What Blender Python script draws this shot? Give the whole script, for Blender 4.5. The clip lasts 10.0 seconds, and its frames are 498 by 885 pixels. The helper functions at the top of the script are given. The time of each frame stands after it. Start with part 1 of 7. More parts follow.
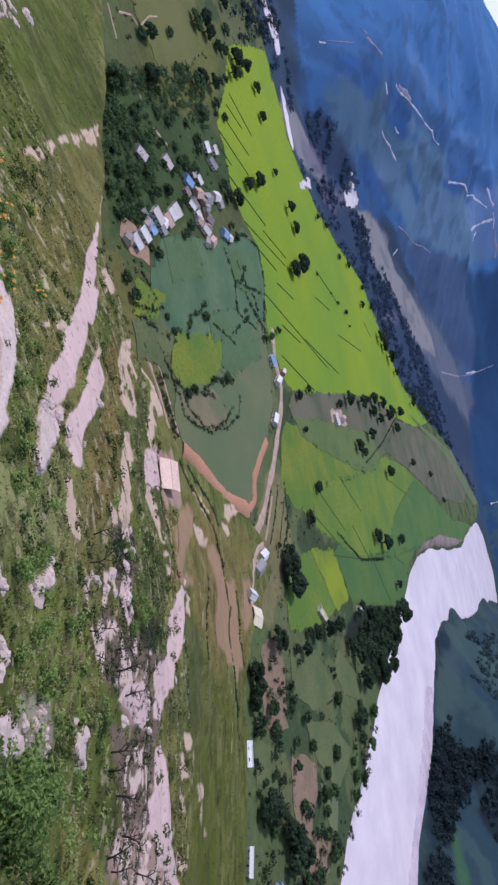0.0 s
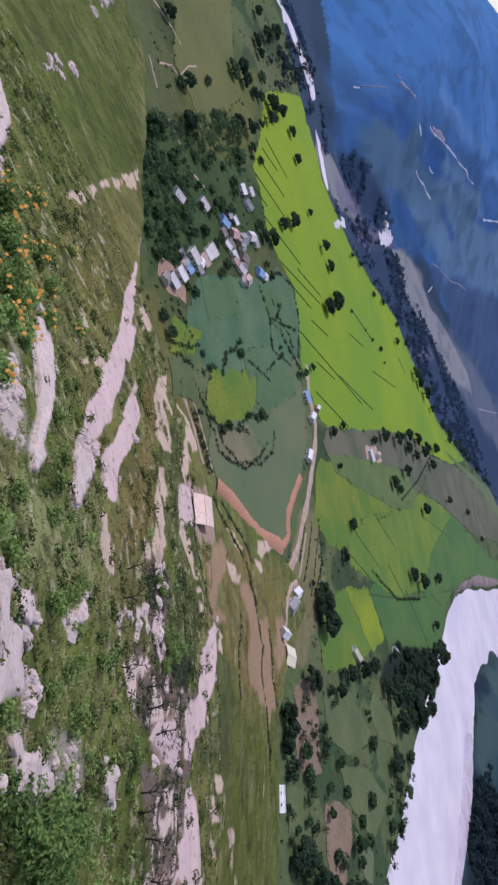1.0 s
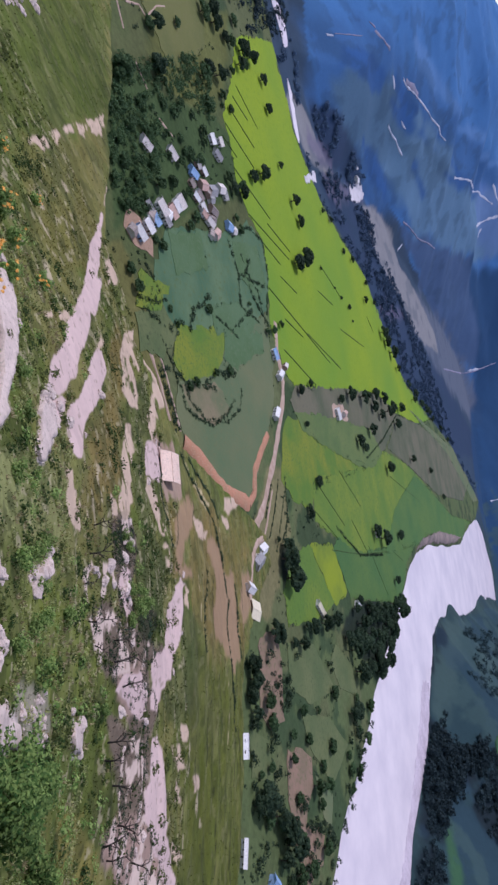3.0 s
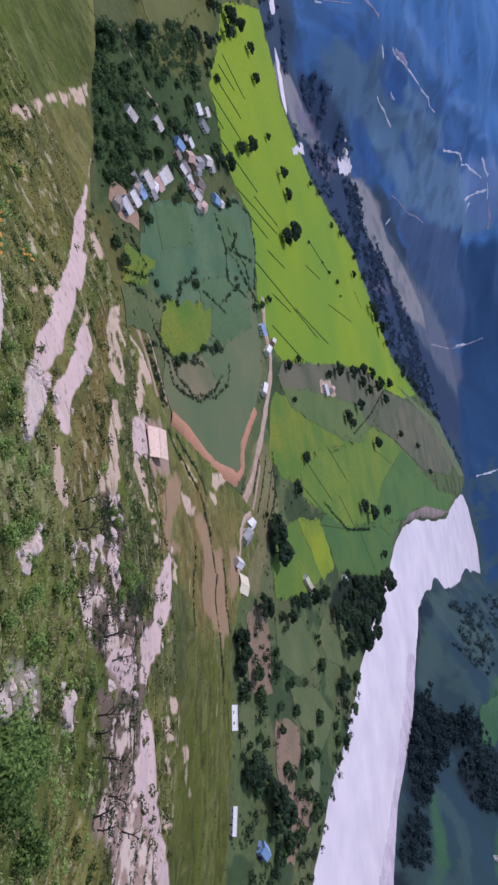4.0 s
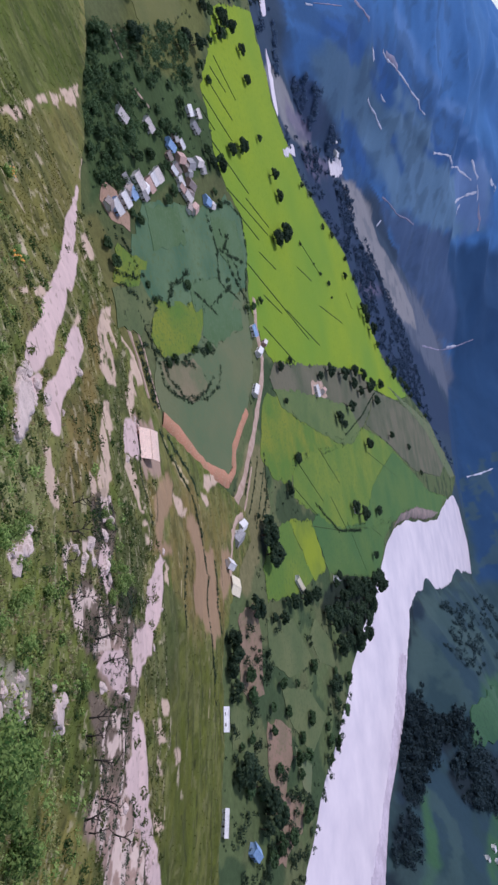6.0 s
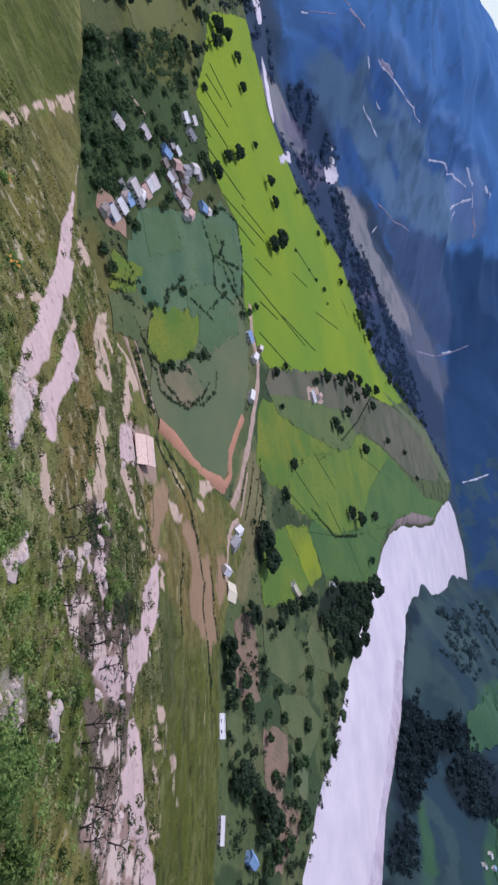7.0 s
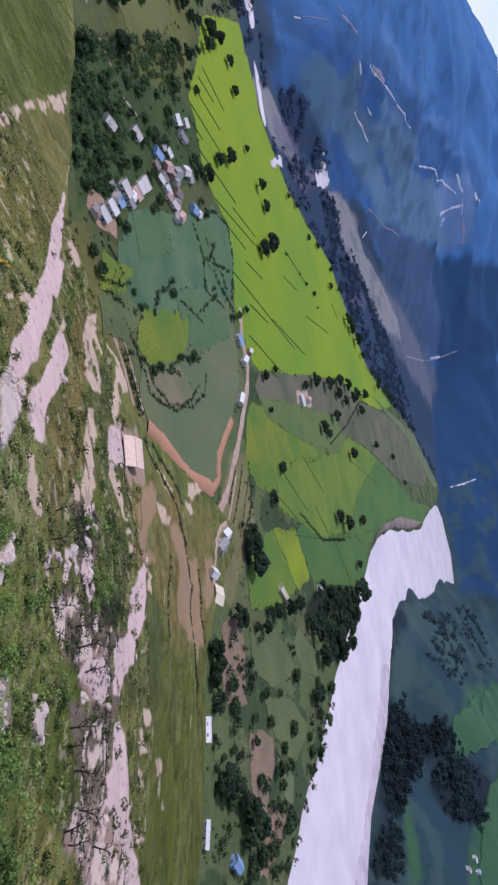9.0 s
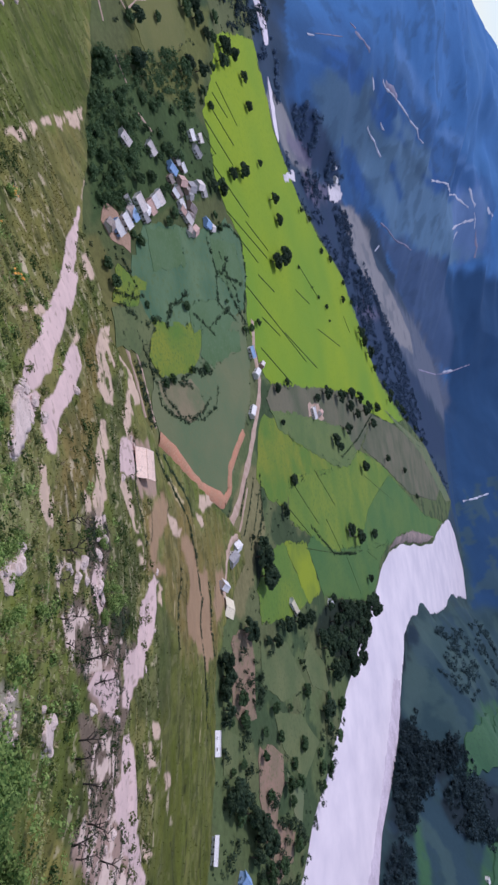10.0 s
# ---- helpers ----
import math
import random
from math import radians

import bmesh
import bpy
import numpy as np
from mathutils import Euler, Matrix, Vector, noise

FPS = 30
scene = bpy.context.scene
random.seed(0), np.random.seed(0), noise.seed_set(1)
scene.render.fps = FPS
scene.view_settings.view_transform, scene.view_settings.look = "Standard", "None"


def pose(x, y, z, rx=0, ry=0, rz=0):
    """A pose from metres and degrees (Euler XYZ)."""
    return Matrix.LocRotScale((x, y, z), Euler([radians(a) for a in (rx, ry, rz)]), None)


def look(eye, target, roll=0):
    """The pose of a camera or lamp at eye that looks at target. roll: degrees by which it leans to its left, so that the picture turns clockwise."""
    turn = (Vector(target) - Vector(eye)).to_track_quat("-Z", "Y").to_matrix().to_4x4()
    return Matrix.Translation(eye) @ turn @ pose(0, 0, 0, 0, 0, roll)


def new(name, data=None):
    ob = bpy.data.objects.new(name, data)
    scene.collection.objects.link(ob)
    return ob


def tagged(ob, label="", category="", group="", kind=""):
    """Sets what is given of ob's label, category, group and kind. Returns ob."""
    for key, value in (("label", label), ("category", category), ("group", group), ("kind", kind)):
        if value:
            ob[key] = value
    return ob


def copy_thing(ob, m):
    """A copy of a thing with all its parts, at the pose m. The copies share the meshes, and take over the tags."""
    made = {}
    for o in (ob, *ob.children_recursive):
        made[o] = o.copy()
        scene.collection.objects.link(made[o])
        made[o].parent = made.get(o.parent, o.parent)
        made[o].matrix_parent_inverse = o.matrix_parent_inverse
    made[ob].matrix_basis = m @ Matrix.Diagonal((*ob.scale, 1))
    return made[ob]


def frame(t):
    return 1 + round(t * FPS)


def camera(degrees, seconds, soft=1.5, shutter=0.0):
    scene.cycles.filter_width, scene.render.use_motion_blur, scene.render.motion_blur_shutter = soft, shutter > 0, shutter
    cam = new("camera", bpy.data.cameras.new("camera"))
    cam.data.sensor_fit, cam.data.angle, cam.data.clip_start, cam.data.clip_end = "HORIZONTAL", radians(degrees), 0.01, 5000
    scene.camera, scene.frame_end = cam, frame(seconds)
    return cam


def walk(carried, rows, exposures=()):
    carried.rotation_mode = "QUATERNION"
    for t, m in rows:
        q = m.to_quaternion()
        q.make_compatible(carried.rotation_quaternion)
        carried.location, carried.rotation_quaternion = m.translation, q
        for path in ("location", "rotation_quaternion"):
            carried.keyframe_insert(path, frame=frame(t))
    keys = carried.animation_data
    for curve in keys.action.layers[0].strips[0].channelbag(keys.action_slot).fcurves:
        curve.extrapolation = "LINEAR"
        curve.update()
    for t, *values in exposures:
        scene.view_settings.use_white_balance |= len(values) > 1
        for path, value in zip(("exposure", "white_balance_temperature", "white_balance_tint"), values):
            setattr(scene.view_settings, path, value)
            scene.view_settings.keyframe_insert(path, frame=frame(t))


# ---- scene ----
cam = camera(40.0, 10.0, soft=2.6)
EYE = (0.0, 0.0, 160.0)
# seconds and the camera's turn; it stands on one spot and leans on its side
WALK = [
    (0.0, 27.53, -65.48, 60.20),
    (0.5, 28.45, -64.76, 60.28),
    (1.0, 27.15, -63.12, 63.96),
    (1.5, 26.35, -62.46, 66.30),
    (2.0, 26.02, -62.57, 65.38),
    (2.5, 25.52, -64.22, 63.69),
    (3.0, 25.12, -65.81, 62.26),
    (4.5, 24.34, -66.83, 60.40),
    (5.0, 25.32, -67.42, 59.61),
    (5.5, 25.10, -67.25, 59.95),
    (7.0, 26.19, -67.60, 59.53),
    (7.5, 26.06, -67.63, 59.72),
    (8.0, 25.83, -68.02, 60.38),
    (8.5, 26.31, -67.68, 60.19),
    (9.0, 26.28, -68.66, 59.69),
    (9.5, 26.48, -68.60, 60.14),
    (10.0, 25.46, -67.96, 61.70),
]
walk(cam, [(t, pose(*EYE, a, b, c)) for t, a, b, c in WALK], exposures=[(t, e, 5850, 20) for t, e in ((0.0, -0.28), (1.0, -0.33), (1.6, -0.40), (2.2, -0.38), (3.2, -0.30), (10.0, -0.30))])

# ---- light ----
SUN_AZ, SUN_EL = radians(-65), radians(54)      # azimuth clockwise from +y
world = bpy.data.worlds.new("sky")
scene.world = world
world.use_nodes = True
wn = world.node_tree
sky = wn.nodes.new("ShaderNodeTexSky")
sky.sky_type = "NISHITA"
sky.sun_disc = False
sky.sun_elevation = SUN_EL
sky.sun_rotation = SUN_AZ
sky.air_density, sky.dust_density, sky.ozone_density = 1.3, 0.4, 2.0
# thin white cloud over the blue
veil = wn.nodes.new("ShaderNodeMix")
veil.data_type = "RGBA"
veil.inputs[0].default_value = 0.35
veil.inputs[7].default_value = (6.2, 6.4, 6.8, 1)
wn.links.new(sky.outputs[0], veil.inputs[6])
wn.links.new(veil.outputs[2], wn.nodes["Background"].inputs[0])
wn.nodes["Background"].inputs[1].default_value = 0.15
sun = new("sun", bpy.data.lights.new("sun", "SUN"))
sun.data.energy, sun.data.angle, sun.data.color = 3.2, radians(0.6), (1.0, 0.94, 0.86)
sun.matrix_world = look((0, 0, 0), (-math.sin(SUN_AZ) * math.cos(SUN_EL), -math.cos(SUN_AZ) * math.cos(SUN_EL), -math.sin(SUN_EL)))


# ---- materials ----
def mat_nodes(name):
    m = bpy.data.materials.new(name)
    m.use_nodes = True
    return m, m.node_tree.nodes, m.node_tree.links, m.node_tree.nodes["Principled BSDF"]


def ramp_mix(nodes, links, fac, a, b):
    mix = nodes.new("ShaderNodeMix")
    mix.data_type = "RGBA"
    if fac is not None:
        links.new(fac, mix.inputs[0])
    for sock, v in ((mix.inputs[6], a), (mix.inputs[7], b)):
        if isinstance(v, tuple):
            sock.default_value = (*v[:3], 1)
        else:
            links.new(v, sock)
    return mix


def noise_tex(nodes, links, scale, detail=4.0, rough=0.6, coord="Object", stretch=None):
    tc = nodes.new("ShaderNodeTexCoord")
    n = nodes.new("ShaderNodeTexNoise")
    n.inputs["Scale"].default_value, n.inputs["Detail"].default_value, n.inputs["Roughness"].default_value = scale, detail, rough
    if stretch:
        mp = nodes.new("ShaderNodeMapping")
        mp.inputs["Scale"].default_value = stretch
        links.new(tc.outputs[coord], mp.inputs[0])
        links.new(mp.outputs[0], n.inputs["Vector"])
    else:
        links.new(tc.outputs[coord], n.inputs["Vector"])
    return n


def spread(nodes, links, sock, lo, hi):
    r = nodes.new("ShaderNodeMapRange")
    r.inputs[1].default_value, r.inputs[2].default_value = lo, hi
    links.new(sock, r.inputs[0])
    return r.outputs[0]


def surface(name, a, b, c=None, scale=1.0, fine=8.0, rough=0.9, bump=0.3, bump_dist=0.1, per_object=0.0, stretch=None, spec=0.2, metal=0.0):
    """Two colours mixed by coarse noise, a third flecked in by fine noise, bump from the fine noise."""
    m, nodes, links, bsdf = mat_nodes(name)
    n1 = noise_tex(nodes, links, scale, 3.0, 0.6, stretch=stretch)
    n2 = noise_tex(nodes, links, fine, 4.0, 0.65, stretch=stretch)
    mix = ramp_mix(nodes, links, spread(nodes, links, n1.outputs[0], 0.38, 0.62), a, b)
    out = mix.outputs[2]
    if c:
        out = ramp_mix(nodes, links, spread(nodes, links, n2.outputs[0], 0.52, 0.68), out, c).outputs[2]
    if per_object:
        info = nodes.new("ShaderNodeObjectInfo")
        hsv = nodes.new("ShaderNodeHueSaturation")
        v = nodes.new("ShaderNodeMapRange")
        v.inputs[3].default_value, v.inputs[4].default_value = 1 - per_object, 1 + per_object
        links.new(info.outputs["Random"], v.inputs[0])
        links.new(v.outputs[0], hsv.inputs["Value"])
        links.new(out, hsv.inputs["Color"])
        out = hsv.outputs[0]
    links.new(out, bsdf.inputs["Base Color"])
    bsdf.inputs["Roughness"].default_value = rough
    bsdf.inputs["Specular IOR Level"].default_value = spec
    bsdf.inputs["Metallic"].default_value = metal
    if bump:
        bn = nodes.new("ShaderNodeBump")
        bn.inputs["Strength"].default_value, bn.inputs["Distance"].default_value = bump, bump_dist
        links.new(n2.outputs[0], bn.inputs["Height"])
        links.new(bn.outputs[0], bsdf.inputs["Normal"])
    return m


def ground_material():
    """The land cover comes from the sheet's own colour layer; grain at three sizes is laid over it."""
    m, nodes, links, bsdf = mat_nodes("ground_cover")
    at = nodes.new("ShaderNodeAttribute")
    at.attribute_name = "cover"
    out = at.outputs["Color"]
    bn_prev = None
    for scale, lo, hi, amp in ((0.02, 0.35, 0.65, 0.14), (0.25, 0.3, 0.7, 0.18), (1.7, 0.3, 0.7, 0.18)):
        n = noise_tex(nodes, links, scale, 4.0, 0.65)
        v = nodes.new("ShaderNodeMapRange")
        v.inputs[1].default_value, v.inputs[2].default_value = lo, hi
        v.inputs[3].default_value, v.inputs[4].default_value = 1 - amp, 1 + amp
        links.new(n.outputs[0], v.inputs[0])
        hsv = nodes.new("ShaderNodeHueSaturation")
        links.new(v.outputs[0], hsv.inputs["Value"])
        links.new(out, hsv.inputs["Color"])
        links.new(at.outputs["Alpha"], hsv.inputs["Fac"])
        out = hsv.outputs[0]
        bn = nodes.new("ShaderNodeBump")
        st = nodes.new("ShaderNodeMath")
        st.operation = "MULTIPLY"
        st.inputs[1].default_value = 0.3
        links.new(at.outputs["Alpha"], st.inputs[0])
        links.new(st.outputs[0], bn.inputs["Strength"])
        bn.inputs["Distance"].default_value = 0.25 / scale * 0.4
        links.new(n.outputs[0], bn.inputs["Height"])
        if bn_prev:
            links.new(bn_prev.outputs[0], bn.inputs["Normal"])
        bn_prev = bn
    links.new(out, bsdf.inputs["Base Color"])
    links.new(bn_prev.outputs[0], bsdf.inputs["Normal"])
    bsdf.inputs["Roughness"].default_value = 0.95
    bsdf.inputs["Specular IOR Level"].default_value = 0.1
    return m


# ---- lie of the land ----
def vnoise(x, y, seed=0):
    xi, yi = np.floor(x), np.floor(y)
    fx, fy = x - xi, y - yi
    xi, yi = xi.astype(np.int64), yi.astype(np.int64)
    fx, fy = fx * fx * (3 - 2 * fx), fy * fy * (3 - 2 * fy)

    def hsh(i, j):
        k = (i * 374761393 + j * 668265263 + seed * 1442695041) & 0xFFFFFFFF
        k = ((k ^ (k >> 13)) * 1274126177) & 0xFFFFFFFF
        return ((k ^ (k >> 16)) & 0xFFFF) / 32767.5 - 1.0
    a, b, c, d = hsh(xi, yi), hsh(xi + 1, yi), hsh(xi, yi + 1), hsh(xi + 1, yi + 1)
    return (a + (b - a) * fx) * (1 - fy) + (c + (d - c) * fx) * fy


def fbm(x, y, octaves=4, seed=0):
    s, amp = 0.0, 0.5
    for i in range(octaves):
        s = s + amp * vnoise(x, y, seed + i)
        x, y, amp = x * 2.03 + 17.1, y * 2.03 - 9.7, amp * 0.5
    return s


def smooth(t):
    t = np.clip(t, 0, 1)
    return t * t * (3 - 2 * t)


def outside(x, y, poly):
    """Signed distance to an outline, negative within."""
    d = np.full(np.shape(x), 1e9)
    inside = np.zeros(np.shape(x), bool)
    n = len(poly)
    for i in range(n):
        (ax, ay), (bx, by) = poly[i], poly[(i + 1) % n]
        ex, ey = bx - ax, by - ay
        t = np.clip(((x - ax) * ex + (y - ay) * ey) / (ex * ex + ey * ey), 0, 1)
        d = np.minimum(d, np.hypot(x - ax - t * ex, y - ay - t * ey))
        if ey:
            inside ^= ((ay > y) != (by > y)) & (x < ex * (y - ay) / ey + ax)
    return np.where(inside, -d, d)


def along(x, y, line):
    """Distance to a polyline."""
    d = np.full(np.shape(x), 1e9)
    for (ax, ay), (bx, by) in zip(line, line[1:]):
        ex, ey = bx - ax, by - ay
        t = np.clip(((x - ax) * ex + (y - ay) * ey) / (ex * ex + ey * ey), 0, 1)
        d = np.minimum(d, np.hypot(x - ax - t * ex, y - ay - t * ey))
    return d


PLATEAU = [(-1500, 800), (-620, 690), (-440, 660), (-371, 668), (-293, 685), (-235, 752), (-179, 932), (-91, 1030), (-40, 1100), (35, 1330),
           (118, 1640), (318, 2105), (323, 1878), (303, 1671), (294, 1444), (204, 1050), (189, 896), (212, 770), (229, 674), (248, 568), (266, 501),
           (274, 433), (289, 385), (430, 200), (900, -400), (0, -1500), (-1500, -600)]
VALLEY = [(-1436, 919), (-593, 842), (-420, 780), (-316, 842), (-346, 1220), (-266, 1531), (-158, 2345), (57, 2584), (459, 2249), (612, 2058),
          (469, 1627), (421, 1378), (323, 1014), (368, 842), (412, 723), (417, 636), (459, 536), (640, 260), (1300, -400), (0, -1900), (-1800, -600)]
BROW_AZ = [-180, -60, -37, -30, -23, -20, -17, -11, -8, -4, -0.5, 2.5, 5.5, 7, 9, 11.5, 14, 17, 20, 36, 60, 180]
BROW_R = [400, 400, 330, 196, 127, 114, 109, 105, 117, 125, 134, 168, 225, 262, 320, 325, 270, 226, 203, 198, 240, 400]
RIDGE_AZ = [-180, -75, -50, -34, -31, -28.5, -26, -24, -21, -12, 5, 20, 40, 75, 180]
RIDGE_Z = [300, 250, 150, 165, 225, 295, 375, 450, 560, 620, 620, 560, 480, 450, 300]


def hill_drop(r):
    return 2.35 * (r + 0.6) ** 0.69


def height(x, y):
    x, y = np.asarray(x, float), np.asarray(y, float)
    r = np.hypot(x, y)
    az = np.degrees(np.arctan2(x, y))
    # the hill that the camera stands on
    front = 1 - 0.75 * smooth((np.abs(az) - 70) / 60)
    drop = hill_drop(r) * front
    brow = np.interp(az, BROW_AZ, BROW_R) + 2.5 * vnoise(az / 2.5, r * 0 + 3.3, 5)
    rough = smooth((r - 14) / 40)
    hill = EYE[2] - drop - 0.85 * np.maximum(0, r - brow) + rough * (1.3 * fbm(x / 30, y / 30, 3, 11) + 0.5 * fbm(x / 7, y / 7, 3, 21))
    q = drop / 4.2 + 0.9 * fbm(x / 34, y / 34, 3, 31)
    frac = q - np.floor(q)
    step = 4.2 * (smooth((frac - 0.68) / 0.32) - frac)
    hill = hill + 0.18 * step * smooth((az + 16) / 14) * smooth((r - 45) / 40)
    # valley floor, river bed and the mountains round it
    dp = outside(x, y, PLATEAU) + 8 * fbm(x / 60, y / 60, 2, 41)
    floor = -6.0 * smooth((dp + 3) / 16) + 0.25 * fbm(x / 80, y / 80, 2, 43)
    dv = outside(x, y, VALLEY)
    rise = np.maximum(0, dv + 40 * fbm(x / 220, y / 220, 3, 51))
    top = np.interp(az, RIDGE_AZ, RIDGE_Z)
    gully = 1 - np.abs(fbm(x / 420, y / 420, 3, 61)) * 1.5
    m = rise * (0.27 + 0.13 * gully)
    m = top * 1.15 * (1 - np.exp(-m / (top * 0.8)))
    m = m + smooth(rise / 250) * 11 * fbm(x / 170, y / 170, 4, 71)
    land = floor + m
    k = 2.5
    d = np.clip((hill - land) / (2 * k), -1, 1)
    return np.where(d >= 1, hill, np.where(d <= -1, land, (hill + land) / 2 + k * (d * d + 1) / 2))


def ground_z(x, y):
    return float(height(np.array([x]), np.array([y]))[0])
# ---- end of land ----


# ---- ground sheet ----
GRASS, LUSH, DRY = (0.132, 0.134, 0.036), (0.086, 0.110, 0.022), (0.176, 0.156, 0.052)
# the mountain forest's blue is distance haze put into its colour
MEADOW, HAZE_FOREST = (0.088, 0.116, 0.048), (0.054, 0.150, 0.348)


def build_ground():
    az = np.radians(np.concatenate([np.arange(-48, 44.01, 0.125), np.arange(47, 310, 3.0)]))
    rr = [1.5]
    while rr[-1] < 4300:
        rr.append(rr[-1] * (1.05 if rr[-1] < 12 else 1.006 if rr[-1] < 420 else 1.008))
    rr = np.array(rr)
    A, Rr = np.meshgrid(az, rr)
    X, Y = (Rr * np.sin(A)).ravel(), (Rr * np.cos(A)).ravel()
    Z = height(X, Y)
    n, k = len(az), len(rr)
    verts = np.column_stack([X, Y, Z])
    verts = np.vstack([verts, [[0, 0, ground_z(0.01, 0.01)]]])
    i = np.arange(k - 1)[:, None] * n + np.arange(n)[None, :]
    j = np.arange(k - 1)[:, None] * n + (np.arange(n)[None, :] + 1) % n
    quads = np.stack([i, j, j + n, i + n], -1).reshape(-1, 4)[:, ::-1]
    tri = np.column_stack([np.full(n, len(verts) - 1), (np.arange(n) + 1) % n, np.arange(n)])[:, ::-1]
    me = bpy.data.meshes.new("ground")
    nl = len(quads) * 4 + len(tri) * 3
    me.vertices.add(len(verts))
    me.vertices.foreach_set("co", verts.ravel())
    me.loops.add(nl)
    me.loops.foreach_set("vertex_index", np.concatenate([quads.ravel(), tri.ravel()]).astype(np.int32))
    me.polygons.add(len(quads) + len(tri))
    me.polygons.foreach_set("loop_start", np.concatenate([np.arange(len(quads)) * 4, len(quads) * 4 + np.arange(len(tri)) * 3]).astype(np.int32))
    me.polygons.foreach_set("use_smooth", np.ones(len(quads) + len(tri), bool))
    me.update(calc_edges=True)
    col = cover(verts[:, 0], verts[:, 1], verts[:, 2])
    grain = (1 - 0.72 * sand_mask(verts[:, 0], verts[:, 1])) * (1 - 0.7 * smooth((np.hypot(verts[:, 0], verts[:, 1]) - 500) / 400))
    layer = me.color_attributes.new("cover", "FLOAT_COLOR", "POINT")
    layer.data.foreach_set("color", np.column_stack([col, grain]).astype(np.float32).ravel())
    me.materials.append(ground_material())
    return tagged(new("ground", me), "green hillside and valley floor with bare sandy patches", "ground", kind="structure")


# ---- land cover: outlines of the patches, coarse to fine ----
PATCHES = []


def patch(kind, *outline):
    PATCHES.append((kind, list(outline), None))


def streak(kind, width, *line):
    PATCHES.append((kind, list(line), width))


# kind: colour, raggedness of the edge, softness, strength, share of the ground it leaves bare within
KINDS = {
    "dark_grass": ((0.060, 0.074, 0.024), 1.6, 1.6, 0.85, None),
    "slope_grass": ((0.098, 0.118, 0.025), 1.8, 2.0, 0.85, None),
    "spur_grass": ((0.084, 0.096, 0.017), 1.8, 2.0, 0.85, None),
    "fresh_grass": ((0.156, 0.180, 0.038), 2.0, 2.4, 0.85, None),
    "faded_grass": ((0.235, 0.240, 0.096), 2.4, 3.0, 0.80, None),
    "straw_grass": ((0.224, 0.192, 0.054), 2.0, 2.4, 0.80, None),
    "parched": ((0.182, 0.134, 0.046), 1.6, 2.0, 0.85, None),
    "olive": ((0.143, 0.125, 0.036), 2.0, 2.4, 0.80, None),
    "deep": ((0.070, 0.092, 0.015), 2.0, 2.4, 0.80, None),
    "soil": ((0.310, 0.200, 0.124), 0.7, 0.8, 0.88, None),
    "grey_scree": ((0.150, 0.108, 0.085), 1.0, 1.0, 0.90, None),
    "pink_scree": ((0.350, 0.235, 0.190), 1.0, 1.0, 0.85, None),
    "dark_scrub": ((0.034, 0.034, 0.022), 0.8, 0.7, 0.85, None),
    "stony": ((0.560, 0.430, 0.370), 0.5, 0.5, 1.0, 0.05),
    "speckled": ((0.440, 0.360, 0.250), 0.6, 0.8, 0.8, 0.30),
    "tan_sand": ((0.540, 0.395, 0.305), 0.40, 0.30, 0.95, -0.26),
    "sand": ((0.580, 0.425, 0.400), 0.22, 0.25, 1.0, None),
    "rock": ((0.600, 0.500, 0.480), 0.35, 0.30, 1.0, None),
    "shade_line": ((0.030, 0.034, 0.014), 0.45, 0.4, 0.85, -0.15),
    "pale_line": ((0.440, 0.350, 0.210), 0.4, 0.35, 0.85, -0.10),
}
BARE = ("sand", "tan_sand", "stony", "rock", "soil", "pink_scree")

patch("deep", (-85.3, 110.7), (-165, 231), (-92.2, 162.4), (-75.9, 133.3), (-60.0, 103.7), (-44.1, 74.5))
patch("deep", (-93.0, 91.1), (-301, 344), (-91.9, 163.2), (-59.8, 102.7), (-39.5, 64.9), (-32.7, 50.1), (-43.5, 58.1), (-52.6, 63.2))
patch("olive", (-38.6, 69.4), (-54.3, 98.3), (-82.7, 152.5), (-50.7, 116.4), (-34.6, 91.5), (-25.7, 77.9), (-20.7, 69.9), (-13.8, 48.8), (-12.5, 41.1))
patch("parched", (1.4, 43.1), (-0.2, 45.8), (-2.6, 52.7), (-5.8, 62.0), (-10.6, 72.6), (-16.2, 81.0), (-20.2, 90.2), (-16.6, 89.3), (-7.5, 79.3), (-0.1, 67.2), (3.1, 58.9), (4.6, 51.7), (5.6, 46.6), (4.2, 43.0))
patch("faded_grass", (-1.0, 30.0), (-0.8, 33.6), (0.0, 39.3), (2.2, 38.7), (4.1, 36.7), (4.3, 32.6), (3.0, 26.7))
patch("faded_grass", (-2.2, 17.4), (-2.7, 22.9), (-0.6, 30.7), (2.5, 27.8), (1.8, 19.7), (0.9, 15.4))
patch("fresh_grass", (7.1, 30.4), (9.6, 41.7), (13.3, 41.5), (16.4, 44.6), (15.6, 37.4), (11.9, 28.8))
patch("fresh_grass", (4.0, 23.9), (7.0, 35.4), (9.7, 37.5), (14.3, 41.2), (12.2, 31.8), (8.5, 24.0))
patch("slope_grass", (16.0, 38.3), (16.8, 45.5), (19.5, 48.7), (22.7, 46.6), (29.4, 49.9), (29.9, 46.5), (26.8, 39.7), (24.1, 38.1), (19.7, 36.7))
patch("straw_grass", (18.9, 30.8), (24.5, 38.0), (29.5, 42.9), (42.5, 49.5), (28.8, 33.1))
patch("dark_grass", (7.2, 70.7), (8.0, 80.4), (13.7, 91.6), (18.4, 92.9), (22.2, 90.5), (24.7, 81.7), (21.1, 70.0), (16.4, 65.5), (12.5, 64.9), (9.1, 67.6))
